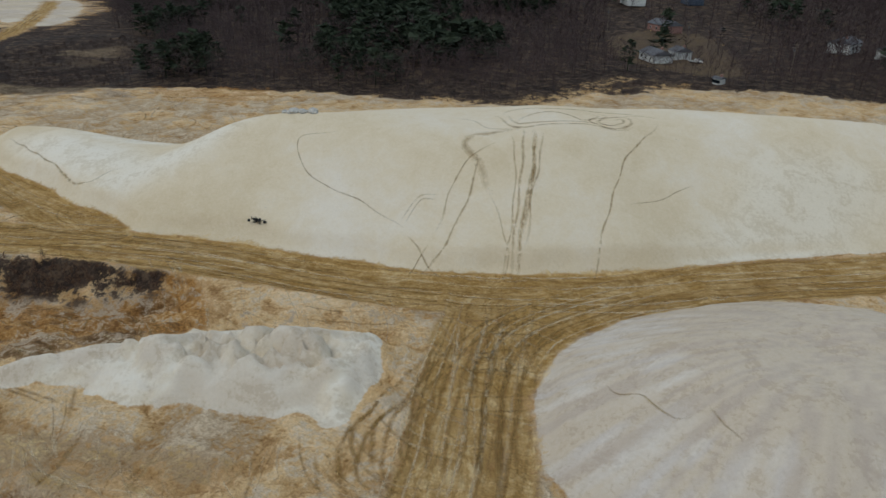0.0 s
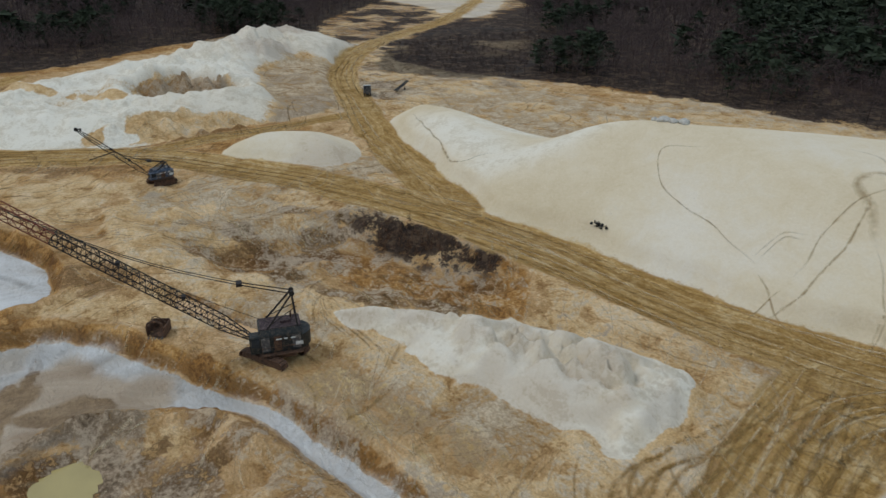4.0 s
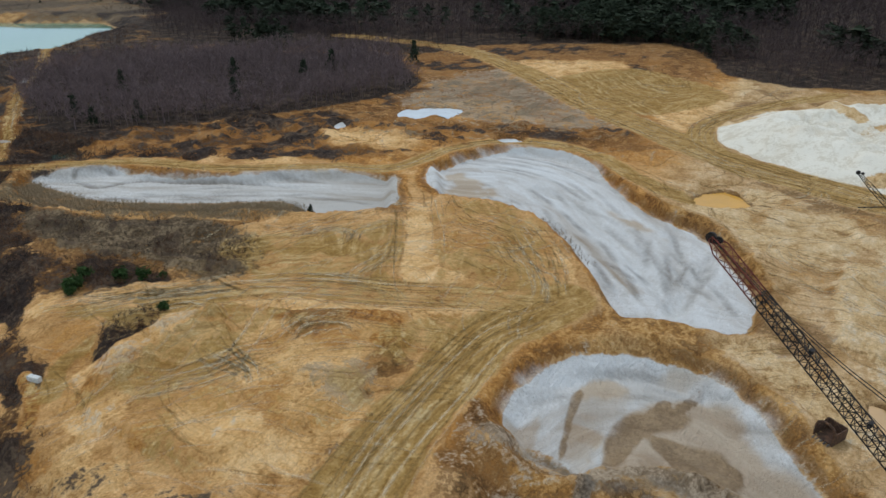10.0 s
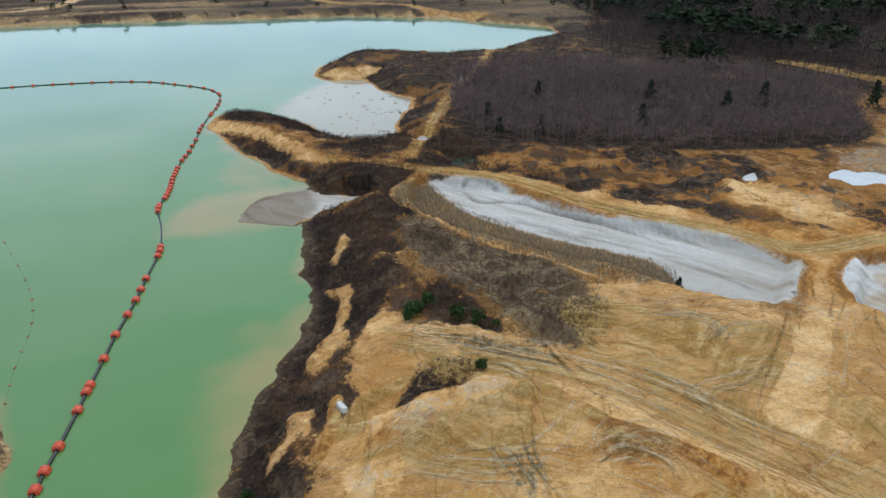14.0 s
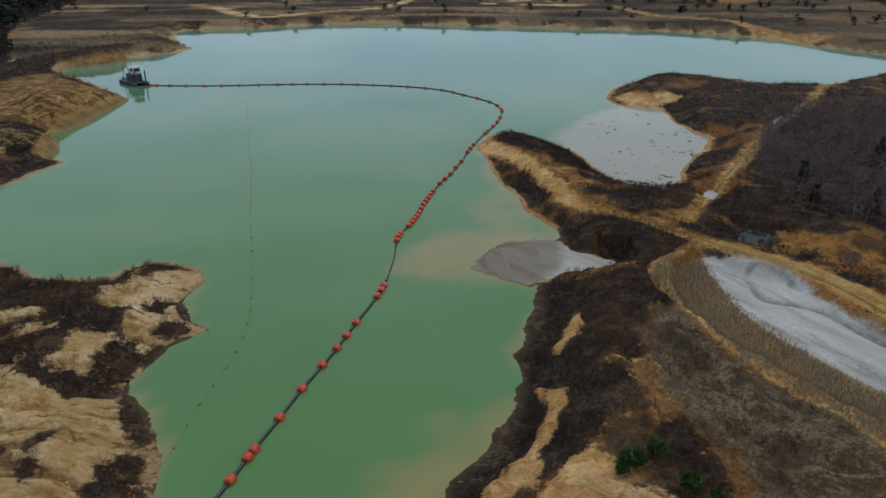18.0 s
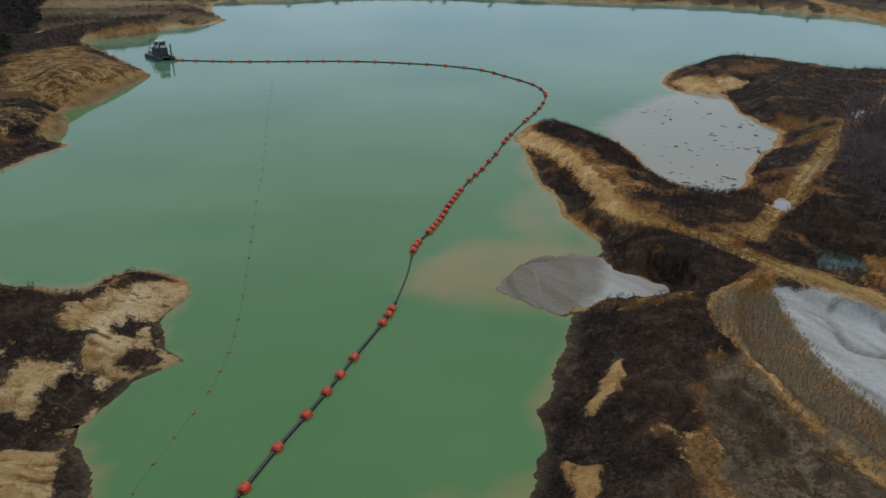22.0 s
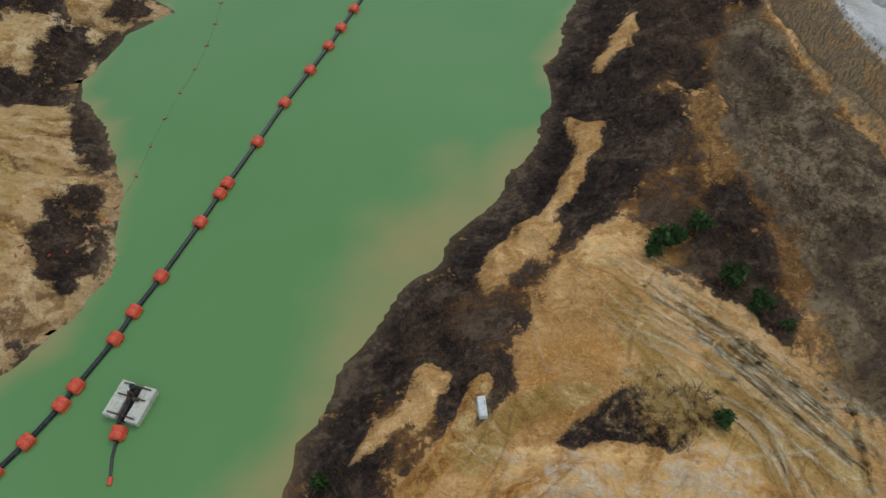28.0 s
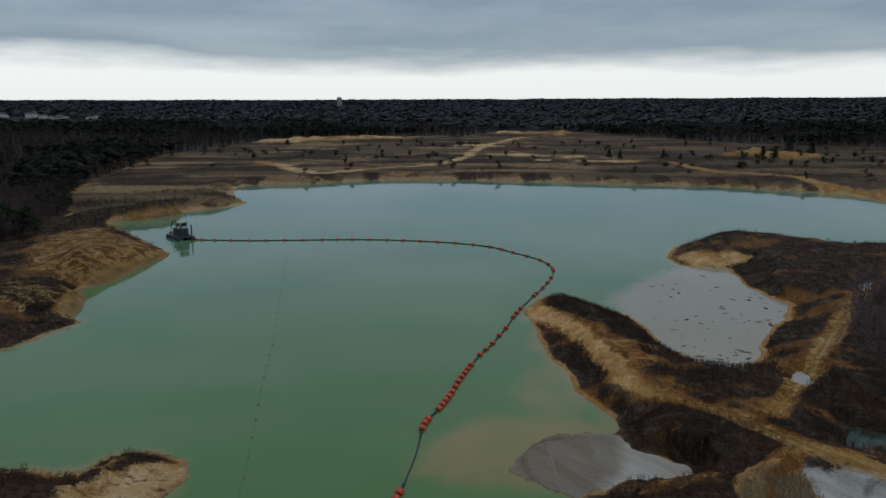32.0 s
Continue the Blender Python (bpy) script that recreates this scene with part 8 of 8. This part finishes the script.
track([(-8, -134.3), (-11.5, -123.3), (-12.6, -117.5), (-13, -115.1)], 0.7, 0.8)
track([(-6.6, -119), (-9.3, -116.3), (-11.5, -113.4), (-12.2, -112.3), (-12.6, -108.1)], 0.4, 0.5)
track([(-5.3, -135.7), (-1.6, -131.2), (0.9, -129.2), (0.9, -126.3), (-1.7, -124.3), (-4.1, -121.9), (-6.7, -119.1)], 1.5, 0.65)
track([(-3.5, -129), (-1.9, -126), (-0.8, -122.2), (-0.6, -118.2), (-1.4, -114), (-1.3, -111.2)], 0.4, 0.8, label=FAINT)
track([(-1.7, -125.3), (-3.6, -119.1), (-3.6, -115.1), (-3.7, -110.2), (-2.6, -108), (-1.9, -105)], 0.45, 0.9, label=FAINT)
track([(-0.6, -104.3), (-0.8, -107.2), (-1.3, -109.1)], 0.35, 0.8, label=FAINT)
track([(2.2, -109.4), (-0.8, -108), (-3.1, -107), (-5.4, -105.8)], 0.35, 0.8, label=FAINT)
track([(3.7, -110.9), (3.4, -112.6), (2.9, -115.3), (0.6, -116.2)], 0.35, 0.5, 0.35, FAINT)
track([(-0.2, -140), (0, -144.8), (-4.4, -148.8), (-10.7, -153), (-17.2, -154), (-21.6, -153.1), (-24.3, -151.8)], 0.8, 0.8)
track([(0.2, -140.3), (-2.9, -136.6), (-5.1, -136.1), (-9.3, -139.6), (-14.3, -142.5), (-18.9, -143.4), (-20.7, -145.8)], 0.9, 0.8, 0.8)
track([(-3.7, -137.3), (-4.2, -143.2), (-6.9, -147.4), (-10.1, -147), (-12.9, -144.3), (-14.8, -148.4), (-18.9, -152.2), (-21.8, -152.3)], 0.8, 0.8)
track([(-11.8, -151.4), (-14.8, -150.5), (-14.7, -144.7), (-17.9, -143.3), (-20, -147), (-18.3, -150.4), (-16, -147.5)], 0.8, 0.8, 0.7)
track([(7.2, -135.2), (3, -135.2), (-0.4, -132.9), (-4.4, -134)], 0.4, 0.7, label=FAINT)
track([(-24.7, -149.4), (-24.2, -145.3), (-22.9, -140.3), (-22.3, -135.9), (-22.5, -130.2), (-22.8, -126.1), (-22.9, -122.9), (-23.4, -119.1), (-24, -113.3)], 0.4, 1.0, label=FAINT)
track([(-25.2, -128.6), (-27.6, -131.2), (-31, -136.3), (-32.6, -139.2)], 0.25, 0.8, label=FAINT)
track([(21.5, -122.3), (26.4, -119.7), (26.7, -118), (24.8, -115.7), (19.8, -113), (13.3, -112.3), (6.8, -111), (3, -110.1)], 0.3, 0.8, label=FAINT)
track([(96.7, -116), (82.7, -111.2), (70.8, -107.3), (65.4, -105), (60.7, -105.2), (58.5, -108.2), (56, -110.4)], 0.45, 0.9, label=FAINT)
# cracks in the crust of the near pile
track([(-32.1, -85.5), (-33.5, -83.7), (-35.8, -83.4), (-37, -82.4), (-39, -80.9), (-40.6, -81.2)], 0.25, 1.0, label=FAINT)
track([(-41.5, -82.3), (-42.6, -80.9), (-44.4, -79.5)], 0.25, 1.0, label=FAINT)

ruts, crowns_of_ruts = Ruts(), Ruts()
for k, (width, pts) in enumerate(ROADS):
    span = sum(math.dist(a, b) for a, b in zip(pts[:-1], pts[1:]))
    for marks, share in ((ruts, 75), (crowns_of_ruts, 95)):
        marks.sweep(pts, width * 0.5, span * width / share, (0.25, 0.7), (18, 60), (0.3, 0.9), on_road, 0.95, 1.5)
# round the road fork
for fork in ([(-11.5, -95.4), (-13.5, -86.5), (-15.3, -79.6), (-18.2, -73.2), (-21.1, -69.2)], [(-13.6, -97.3), (-15.9, -87.2), (-17.7, -80.4), (-19.6, -73.9), (-22.2, -69.1)],
             [(-12.9, -78.7), (-12, -74.6), (-12.6, -70.5), (-14.1, -67.8), (-16.5, -66.1)], [(-12.8, -87.2), (-12.9, -81), (-12.2, -75.4), (-13, -71.9), (-16.3, -67.4)],
             [(-15.5, -83.7), (-14.9, -79.1), (-15.3, -74.2), (-17.2, -70.3), (-18.7, -68.6)], [(-17.5, -94.9), (-19.2, -85.7), (-21.5, -78.6), (-24.4, -70.7)],
             [(-18.2, -96.9), (-20.7, -86.7), (-23, -79.2), (-25.8, -71.7)], [(-26.2, -105.7), (-22.3, -97.3), (-22, -89.3), (-23.9, -81.6), (-26.9, -72.1)],
             [(-13.8, -80.7), (-14.2, -87.9), (-15.3, -95.1), (-17, -100.2), (-21.9, -108.1)]):
    for off in (-0.85, 0.85):
        ruts.line(fork, 0.7, 0.9, off)
# the worked bench: passes of the blade along its edges
for line, half, count in (([(12.5, 45), (15.9, 43.4), (20.1, 41.2), (25.1, 38.2), (28.5, 34.5), (33.6, 29)], 2.0, 26), ([(16, 49.2), (19, 47.1), (22.7, 43.8), (26.4, 39.7), (31, 35.5), (36, 29)], 1.6, 26),
                          ([(22.4, 36.2), (25.3, 33.6), (26.2, 30.8), (26.5, 26)], 1.5, 12), ([(72.5, 13), (71, 4), (63.4, -3.4), (53.7, -9), (47.2, -11.1)], 3.0, 34),
                          ([(66.8, 15.7), (65.4, 4.7), (58.7, -2.5), (52, -7), (45.9, -8.4)], 2.5, 24), ([(52.3, 23.9), (57.6, 25.9), (62.2, 24), (63.6, 21.7)], 1.5, 10),
                          ([(50.3, 34.6), (54.2, 31), (54.3, 26.6), (50.9, 25)], 1.5, 10), ([(40.6, 15.7), (44.9, 17.2), (49.3, 16.7), (54.3, 16.4)], 1.8, 12),
                          ([(15.8, 48.5), (23, 40.3), (30.1, 32.4), (34.8, 24.3), (38.4, 14), (40.1, 6.6)], 1.5, 24), ([(7.5, 24), (12.7, 19.2), (18.8, 15.3), (22.4, 12.1)], 2.2, 18),
                          ([(18.2, 18.3), (16.7, 13.9), (14.7, 10.8)], 1.2, 8), ([(16.9, 20.7), (16.2, 16.1), (16.2, 11.6)], 1.2, 8), ([(26.1, 13), (27.9, 15.6), (32.2, 15), (34, 11.3)], 1.8, 12),
                          ([(23.8, 13.5), (28, 13.9), (30.3, 9.9), (29.1, 6.5)], 1.5, 12), ([(38.5, 26), (41.2, 18.6), (43.1, 8.8)], 1.0, 8), ([(66, 26), (56, 34), (46, 42)], 3.0, 18)):
    ruts.sweep(line, half, count * 0.45, (0.25, 0.6), (5, 16), (0.25, 0.7), bare_soil, 0.7, 0.7, 0.6)
    crowns_of_ruts.sweep(line, half, count * 0.35, (0.3, 0.7), (5, 16), (0.3, 0.9), bare_soil, 0.7, 0.7, 0.6)
for marks, seed in ((ruts, 5), (crowns_of_ruts, 6)):
    marks.drifts((-2, -12), (80, 46), 260, bare_soil, (0.2, 0.6), (4, 14), (0.25, 0.6), 0.03, 1.9, seed)
    marks.drifts((-20, -100), (128, -34), 600, bare_soil, (0.2, 0.6), (4, 14), (0.25, 0.6), 0.02, 2.6, seed, 1.6)
    marks.drifts((60, -40), (240, 110), 420, bare_soil, (0.25, 0.9), (6, 20), (0.2, 0.7), 0.02, 2.3, seed, 2.4)
    marks.drifts((60, -175), (200, -95), 150, bare_soil, (0.25, 0.8), (6, 20), (0.2, 0.7), 0.02, 2.7, seed, 1.5)
ruts.lay("dark_ruts", RUT, "damp brown ruts and scrapes in the sandy ground", "tyre tracks")
crowns_of_ruts.lay("pale_ruts", DRY, "pale dry ridges between ruts and scrapes", "tyre tracks")

# ---- loose things ----


def juniper(at, size):
    z = gz(*at)
    s = thing("evergreen_bush", (*at, z), rng.uniform(0, 6), "bushy dark green juniper among leafless brush", "bush")
    part("stem", rods(0.06 * size, ((0, 0, -0.1), (0.05, 0, size * 0.6)), ((0, 0, 0), (0.3 * size, 0.1, size * 0.6)), ((0, 0, 0), (-0.25 * size, 0.2, size * 0.55))), WOOD, s)
    V, F = [], []
    for _ in range(420):
        v = rng.normal(size=3)
        v /= np.linalg.norm(v)
        lobe = 0.7 + 0.3 * math.sin(3 * math.atan2(v[1], v[0]) + at[0])
        c = v * np.array([0.62, 0.62, 0.5]) * size * lobe * rng.uniform(0.55, 1.0) + (0, 0, 0.55 * size)
        c[2] = max(c[2], 0.05)
        a, b = rng.normal(size=3) * 0.13 * size, rng.normal(size=3) * 0.13 * size
        k = len(V)
        V += [c, c + a, c + b]
        F.append((k, k + 1, k + 2))
    ob = joined("foliage", V, F, LEAF)
    ob.parent = s
    return s


for at, size in (((21, 49.3), 2.0), ((22.6, 49.9), 1.7), ((24.9, 51.4), 1.8), ((26.4, 45.5), 2.1), ((28, 42.9), 1.7), ((20.2, 48.2), 1.2), ((-6.8, 29.8), 1.3), ((22.6, 33.0), 1.4), ((29.8, 41), 1.1)):
    juniper(at, size)


def pine_tree(at, high):
    t = thing("pine_tree", (*at, gz(*at)), rng.uniform(0, 6), "small dark green pine standing alone", "pine tree")
    bm = bmesh.new()
    rod(bm, (0, 0, -0.1), (0, 0, high * 0.95), 0.05 * high ** 0.6, 7, 0.01)
    part("trunk", bm, WOOD, t)
    V, F = [], []
    for k in range(11):
        f = k / 10
        z, r = high * (0.18 + 0.78 * f), high * 0.34 * (1 - f) ** 0.8 + 0.08
        for j in range(9):
            a = rng.uniform(0, 6.28)
            rr = r * rng.uniform(0.6, 1.15)
            tipv = np.array([math.cos(a) * rr, math.sin(a) * rr, z - 0.05 * high + rng.uniform(-0.05, 0.12) * high])
            for s in range(5):
                c = tipv * rng.uniform(0.35, 1.0) + np.array([0, 0, z * 0])
                c[2] = z + (tipv[2] - z) * rng.uniform(0.3, 1)
                n = len(V)
                V += [c, c + rng.normal(size=3) * 0.06 * high, c + rng.normal(size=3) * 0.06 * high]
                F.append((n, n + 1, n + 2))
    ob = joined("needles", V, F, NEEDLES)
    ob.parent = t
    return t


pine_tree((60.4, 38.2), 2.3)
for at, hi in (((88, 136), 6), ((84, 124), 5), ((93, 118), 5.5), ((120, 110), 7), ((150, 108), 8), ((168, 110), 8.5), ((142, 130), 8), ((142, 640), 9), ((150, 632), 8), ((265, 612), 12), ((278, 618), 11),
               ((300, 640), 12), ((190, 640), 8), ((330, 660), 13), ((200, 96), 8), ((115, 150), 7)):
    pine_tree(at, hi)


def cabinet(at, turn):
    c = thing("metal_cabinet", (*at, gz(*at) + 0.0), turn, "white metal cabinet lying on the brown bank", "cabinet")
    part("body", box(bmesh.new(), (0, 0, 0.3), (0.62, 1.6, 0.6), bevel=0.03), WHITE_PAINT, c)
    part("door", box(bmesh.new(), (0, 0, 0.62), (0.56, 1.5, 0.05), bevel=0.015), WHITE_PAINT, c)
    part("handle", rods(0.02, ((0.2, 0.1, 0.67), (0.2, 0.4, 0.67))), STEEL_GREY, c)
    return c


cabinet((5.2, 34.1), 0.1)


def boulder(at, size, seed, mat=ROCK, name="boulder", label="pale rough boulder on the crest of the sand pile"):
    bm = bmesh.new()
    bmesh.ops.create_icosphere(bm, subdivisions=3, radius=size)
    for v in bm.verts:
        n = noise.noise(v.co * (1.3 / size) + Vector((seed, 0, 0))) + 0.5 * noise.noise(v.co * (3 / size) + Vector((0, seed, 0)))
        v.co *= 1 + 0.35 * n
        v.co.z *= 0.65
    me = bpy.data.meshes.new(name)
    bm.to_mesh(me)
    bm.free()
    me.materials.append(mat)
    ob = tagged(new(name, me), label, "boulder", "boulders")
    ob.location = (*at, gz(*at) + size * 0.25)
    return ob


for k, (at, s) in enumerate((((32.3, -124.8), 1.0), ((30.6, -125.2), 0.8), ((29.0, -125.9), 0.9), ((33.8, -124.6), 0.7))):
    boulder(at, s, k * 3.7)


def debris(at):
    d = thing("debris_heap", (*at, gz(*at)), 0.4, "dark charred tangle of roots and scrap on white sand", "debris")
    for k in range(16):
        a = rng.uniform(0, 6.28)
        p = Vector((rng.normal() * 0.6, rng.normal() * 0.5, rng.uniform(-0.2, 0.4)))
        part("branch", rods(rng.uniform(0.05, 0.14), (p, p + Vector((math.cos(a), math.sin(a), rng.uniform(-0.1, 0.6))) * rng.uniform(0.4, 0.9)), n=5), STEEL_DARK, d)
    for k in range(6):
        part("clod", box(bmesh.new(), (rng.normal() * 0.8, rng.normal() * 0.6, 0.15), (0.5, 0.45, 0.4), taper=0.6, bevel=0.08), STEEL_DARK, d)
    return d


debris((25.0, -104.9))

# ---- houses and street furniture beyond the trees ----


def house(at, turn, size, wall, label, name="house"):
    L, W, H = size
    h = thing(name, (*at, gz(*at) - 0.2), turn, label, "house")
    walls = part("wall", blocks(((0, 0, H / 2), (L, W, H))), wall, h)
    rise = W * 0.24
    bm = prism([(-W / 2 - 0.4, 0), (W / 2 + 0.4, 0), (0, rise)], L + 0.8)
    bm.transform(Matrix.Translation((0, 0, H)) @ Matrix.Rotation(math.pi / 2, 4, "Z"))
    part("roof", bm, ROOF, h, "dark grey pitched shingle roof")
    part("chimney", blocks(((L * 0.2, W * 0.1, H + rise), (0.7, 0.7, 1.4))), BRICK, h)
    for s in (-1, 1):
        for k in range(3):
            w = part("window", blocks(((-L * 0.32 + k * L * 0.32, s * (W / 2 + 0.02), H * 0.55), (1.2, 0.08, 1.2))), WHITE_PAINT, walls)
            part("pane", blocks(((-L * 0.32 + k * L * 0.32, s * (W / 2 + 0.07), H * 0.55), (1.0, 0.03, 1.0))), GLASS, w)
    part("door", blocks(((L * 0.12, W / 2 + 0.03, 1.05), (0.95, 0.08, 2.1))), WOOD, walls)
    return h


house((1.5, -309), 2.2, (12, 8, 3.0), WALL_WHITE, "low cream bungalow with a grey pitched roof")
house((-6, -318), 2.2, (6, 7, 3.2), WALL_WHITE, "small white garage wing beside the bungalow", "garage")
house((11, -386), 2.3, (16, 9, 3.4), BRICK, "pinkish brick house with a dark roof")
house((-64, -366), 1.2, (13, 9, 4.2), WALL_WHITE, "white gabled house half hidden by trees")
house((-80, -356), 1.2, (12, 8, 4.0), WALL_WHITE, "white house with a dark roof among trees")
house((40, -452), 2.0, (18, 10, 4.5), WALL_WHITE, "long grey-white building with a dark roof")
house((10, -468), 2.0, (14, 9, 4.5), BLUE_STEEL, "blue-grey building beside a yard")
house((-24.5, -276), 2.5, (3.2, 2.4, 2.2), WALL_WHITE, "small white shed by the quarry's edge", "shed")


def pickup(at, turn, label, mat):
    t = thing("pickup_truck", (*at, gz(*at)), turn, label, "pickup truck")
    part("body", box(bmesh.new(), (0, 0, 0.75), (1.9, 5.0, 0.6), bevel=0.1), mat, t)
    cab = part("cab", box(bmesh.new(), (0, 0.5, 1.35), (1.75, 1.9, 0.75), taper=0.85, bevel=0.08), mat, t)
    part("windscreen", box(bmesh.new(), (0, 1.42, 1.38), (1.4, 0.08, 0.5)), GLASS, cab)
    part("cargo_bed", blocks(((0, -1.4, 1.0), (1.6, 1.9, 0.12))), STEEL_DARK, t)
    for s in (-1, 1):
        for y in (-1.55, 1.55):
            w = part("wheel", rods(0.38, ((s * 0.8, y, 0.38), (s * 1.0, y, 0.38)), n=14), RUBBER, t)
            part("hub", rods(0.18, ((s * 0.98, y, 0.38), (s * 1.02, y, 0.38)), n=8), STEEL_GREY, w)
    return t


pickup((-12.8, -312), 1.2, "white pickup truck parked by the bungalow", WHITE_PAINT)
pickup((-14, -398), 0.3, "dark parked pickup truck near the brick house", STEEL_DARK)


def utility_pole(at):
    p = thing("utility_pole", (*at, gz(*at)), 0.5, "grey wooden utility pole with crossarms", "utility pole", "poles along the street")
    bm = bmesh.new()
    rod(bm, (0, 0, -0.5), (0, 0, 11), 0.17, 9, 0.11)
    part("pole", bm, WOOD, p)
    for z in (10.4, 9.5):
        arm = part("crossarm", blocks(((0, 0, z), (2.6, 0.12, 0.14))), WOOD, p)
        for x in (-1.1, -0.5, 0.5, 1.1):
            part("insulator", rods(0.06, ((x, 0, z + 0.07), (x, 0, z + 0.3)), n=6), GLASS, arm)
    part("transformer", rods(0.28, ((0.4, 0.2, 8.2), (0.4, 0.2, 9.1)), n=12), STEEL_GREY, p)
    return p


for at in ((-45.4, -304), (-5, -345), (35, -372)):
    utility_pole(at)
# far-off landmarks over the woods
def water_tower(at, high):
    w = thing("water_tower", (*at, gz(*at)), 0, "pale water tower rising over the woods", "water tower")
    bm = bmesh.new()
    bmesh.ops.create_uvsphere(bm, u_segments=20, v_segments=12, radius=9)
    for v in bm.verts:
        v.co.z = v.co.z * 0.7 + high - 6
    part("tank", bm, WHITE_PAINT, w, smooth=True)
    for k in range(6):
        a = k * math.pi / 3
        part("leg", rods(0.7, ((math.cos(a) * 9, math.sin(a) * 9, -2), (math.cos(a) * 7, math.sin(a) * 7, high - 7))), WHITE_PAINT, w)
    part("riser", rods(1.2, ((0, 0, -2), (0, 0, high - 8)), n=10), WHITE_PAINT, w)
    return w


water_tower((-385, 2480), 44)
water_tower((1440, 2380), 40)
mast = thing("radio_mast", (-62, 2000, gz(-62, 2000)), 0, "thin pale radio mast in the woods", "radio mast")
lattice_boom(mast, (0, 0, -1), (0, 0, 62), 1.6, 26, WHITE_PAINT, "lattice")
for k in range(14):
    a, x, y = rng.uniform(0, 3), -760 - 22 * k + rng.uniform(-15, 15), 1560 + rng.uniform(-50, 50) + 4 * k
    house((x, y), a, (rng.uniform(14, 30), rng.uniform(10, 16), rng.uniform(7, 12)), WALL_WHITE, "pale distant building among the woods", "town_building")
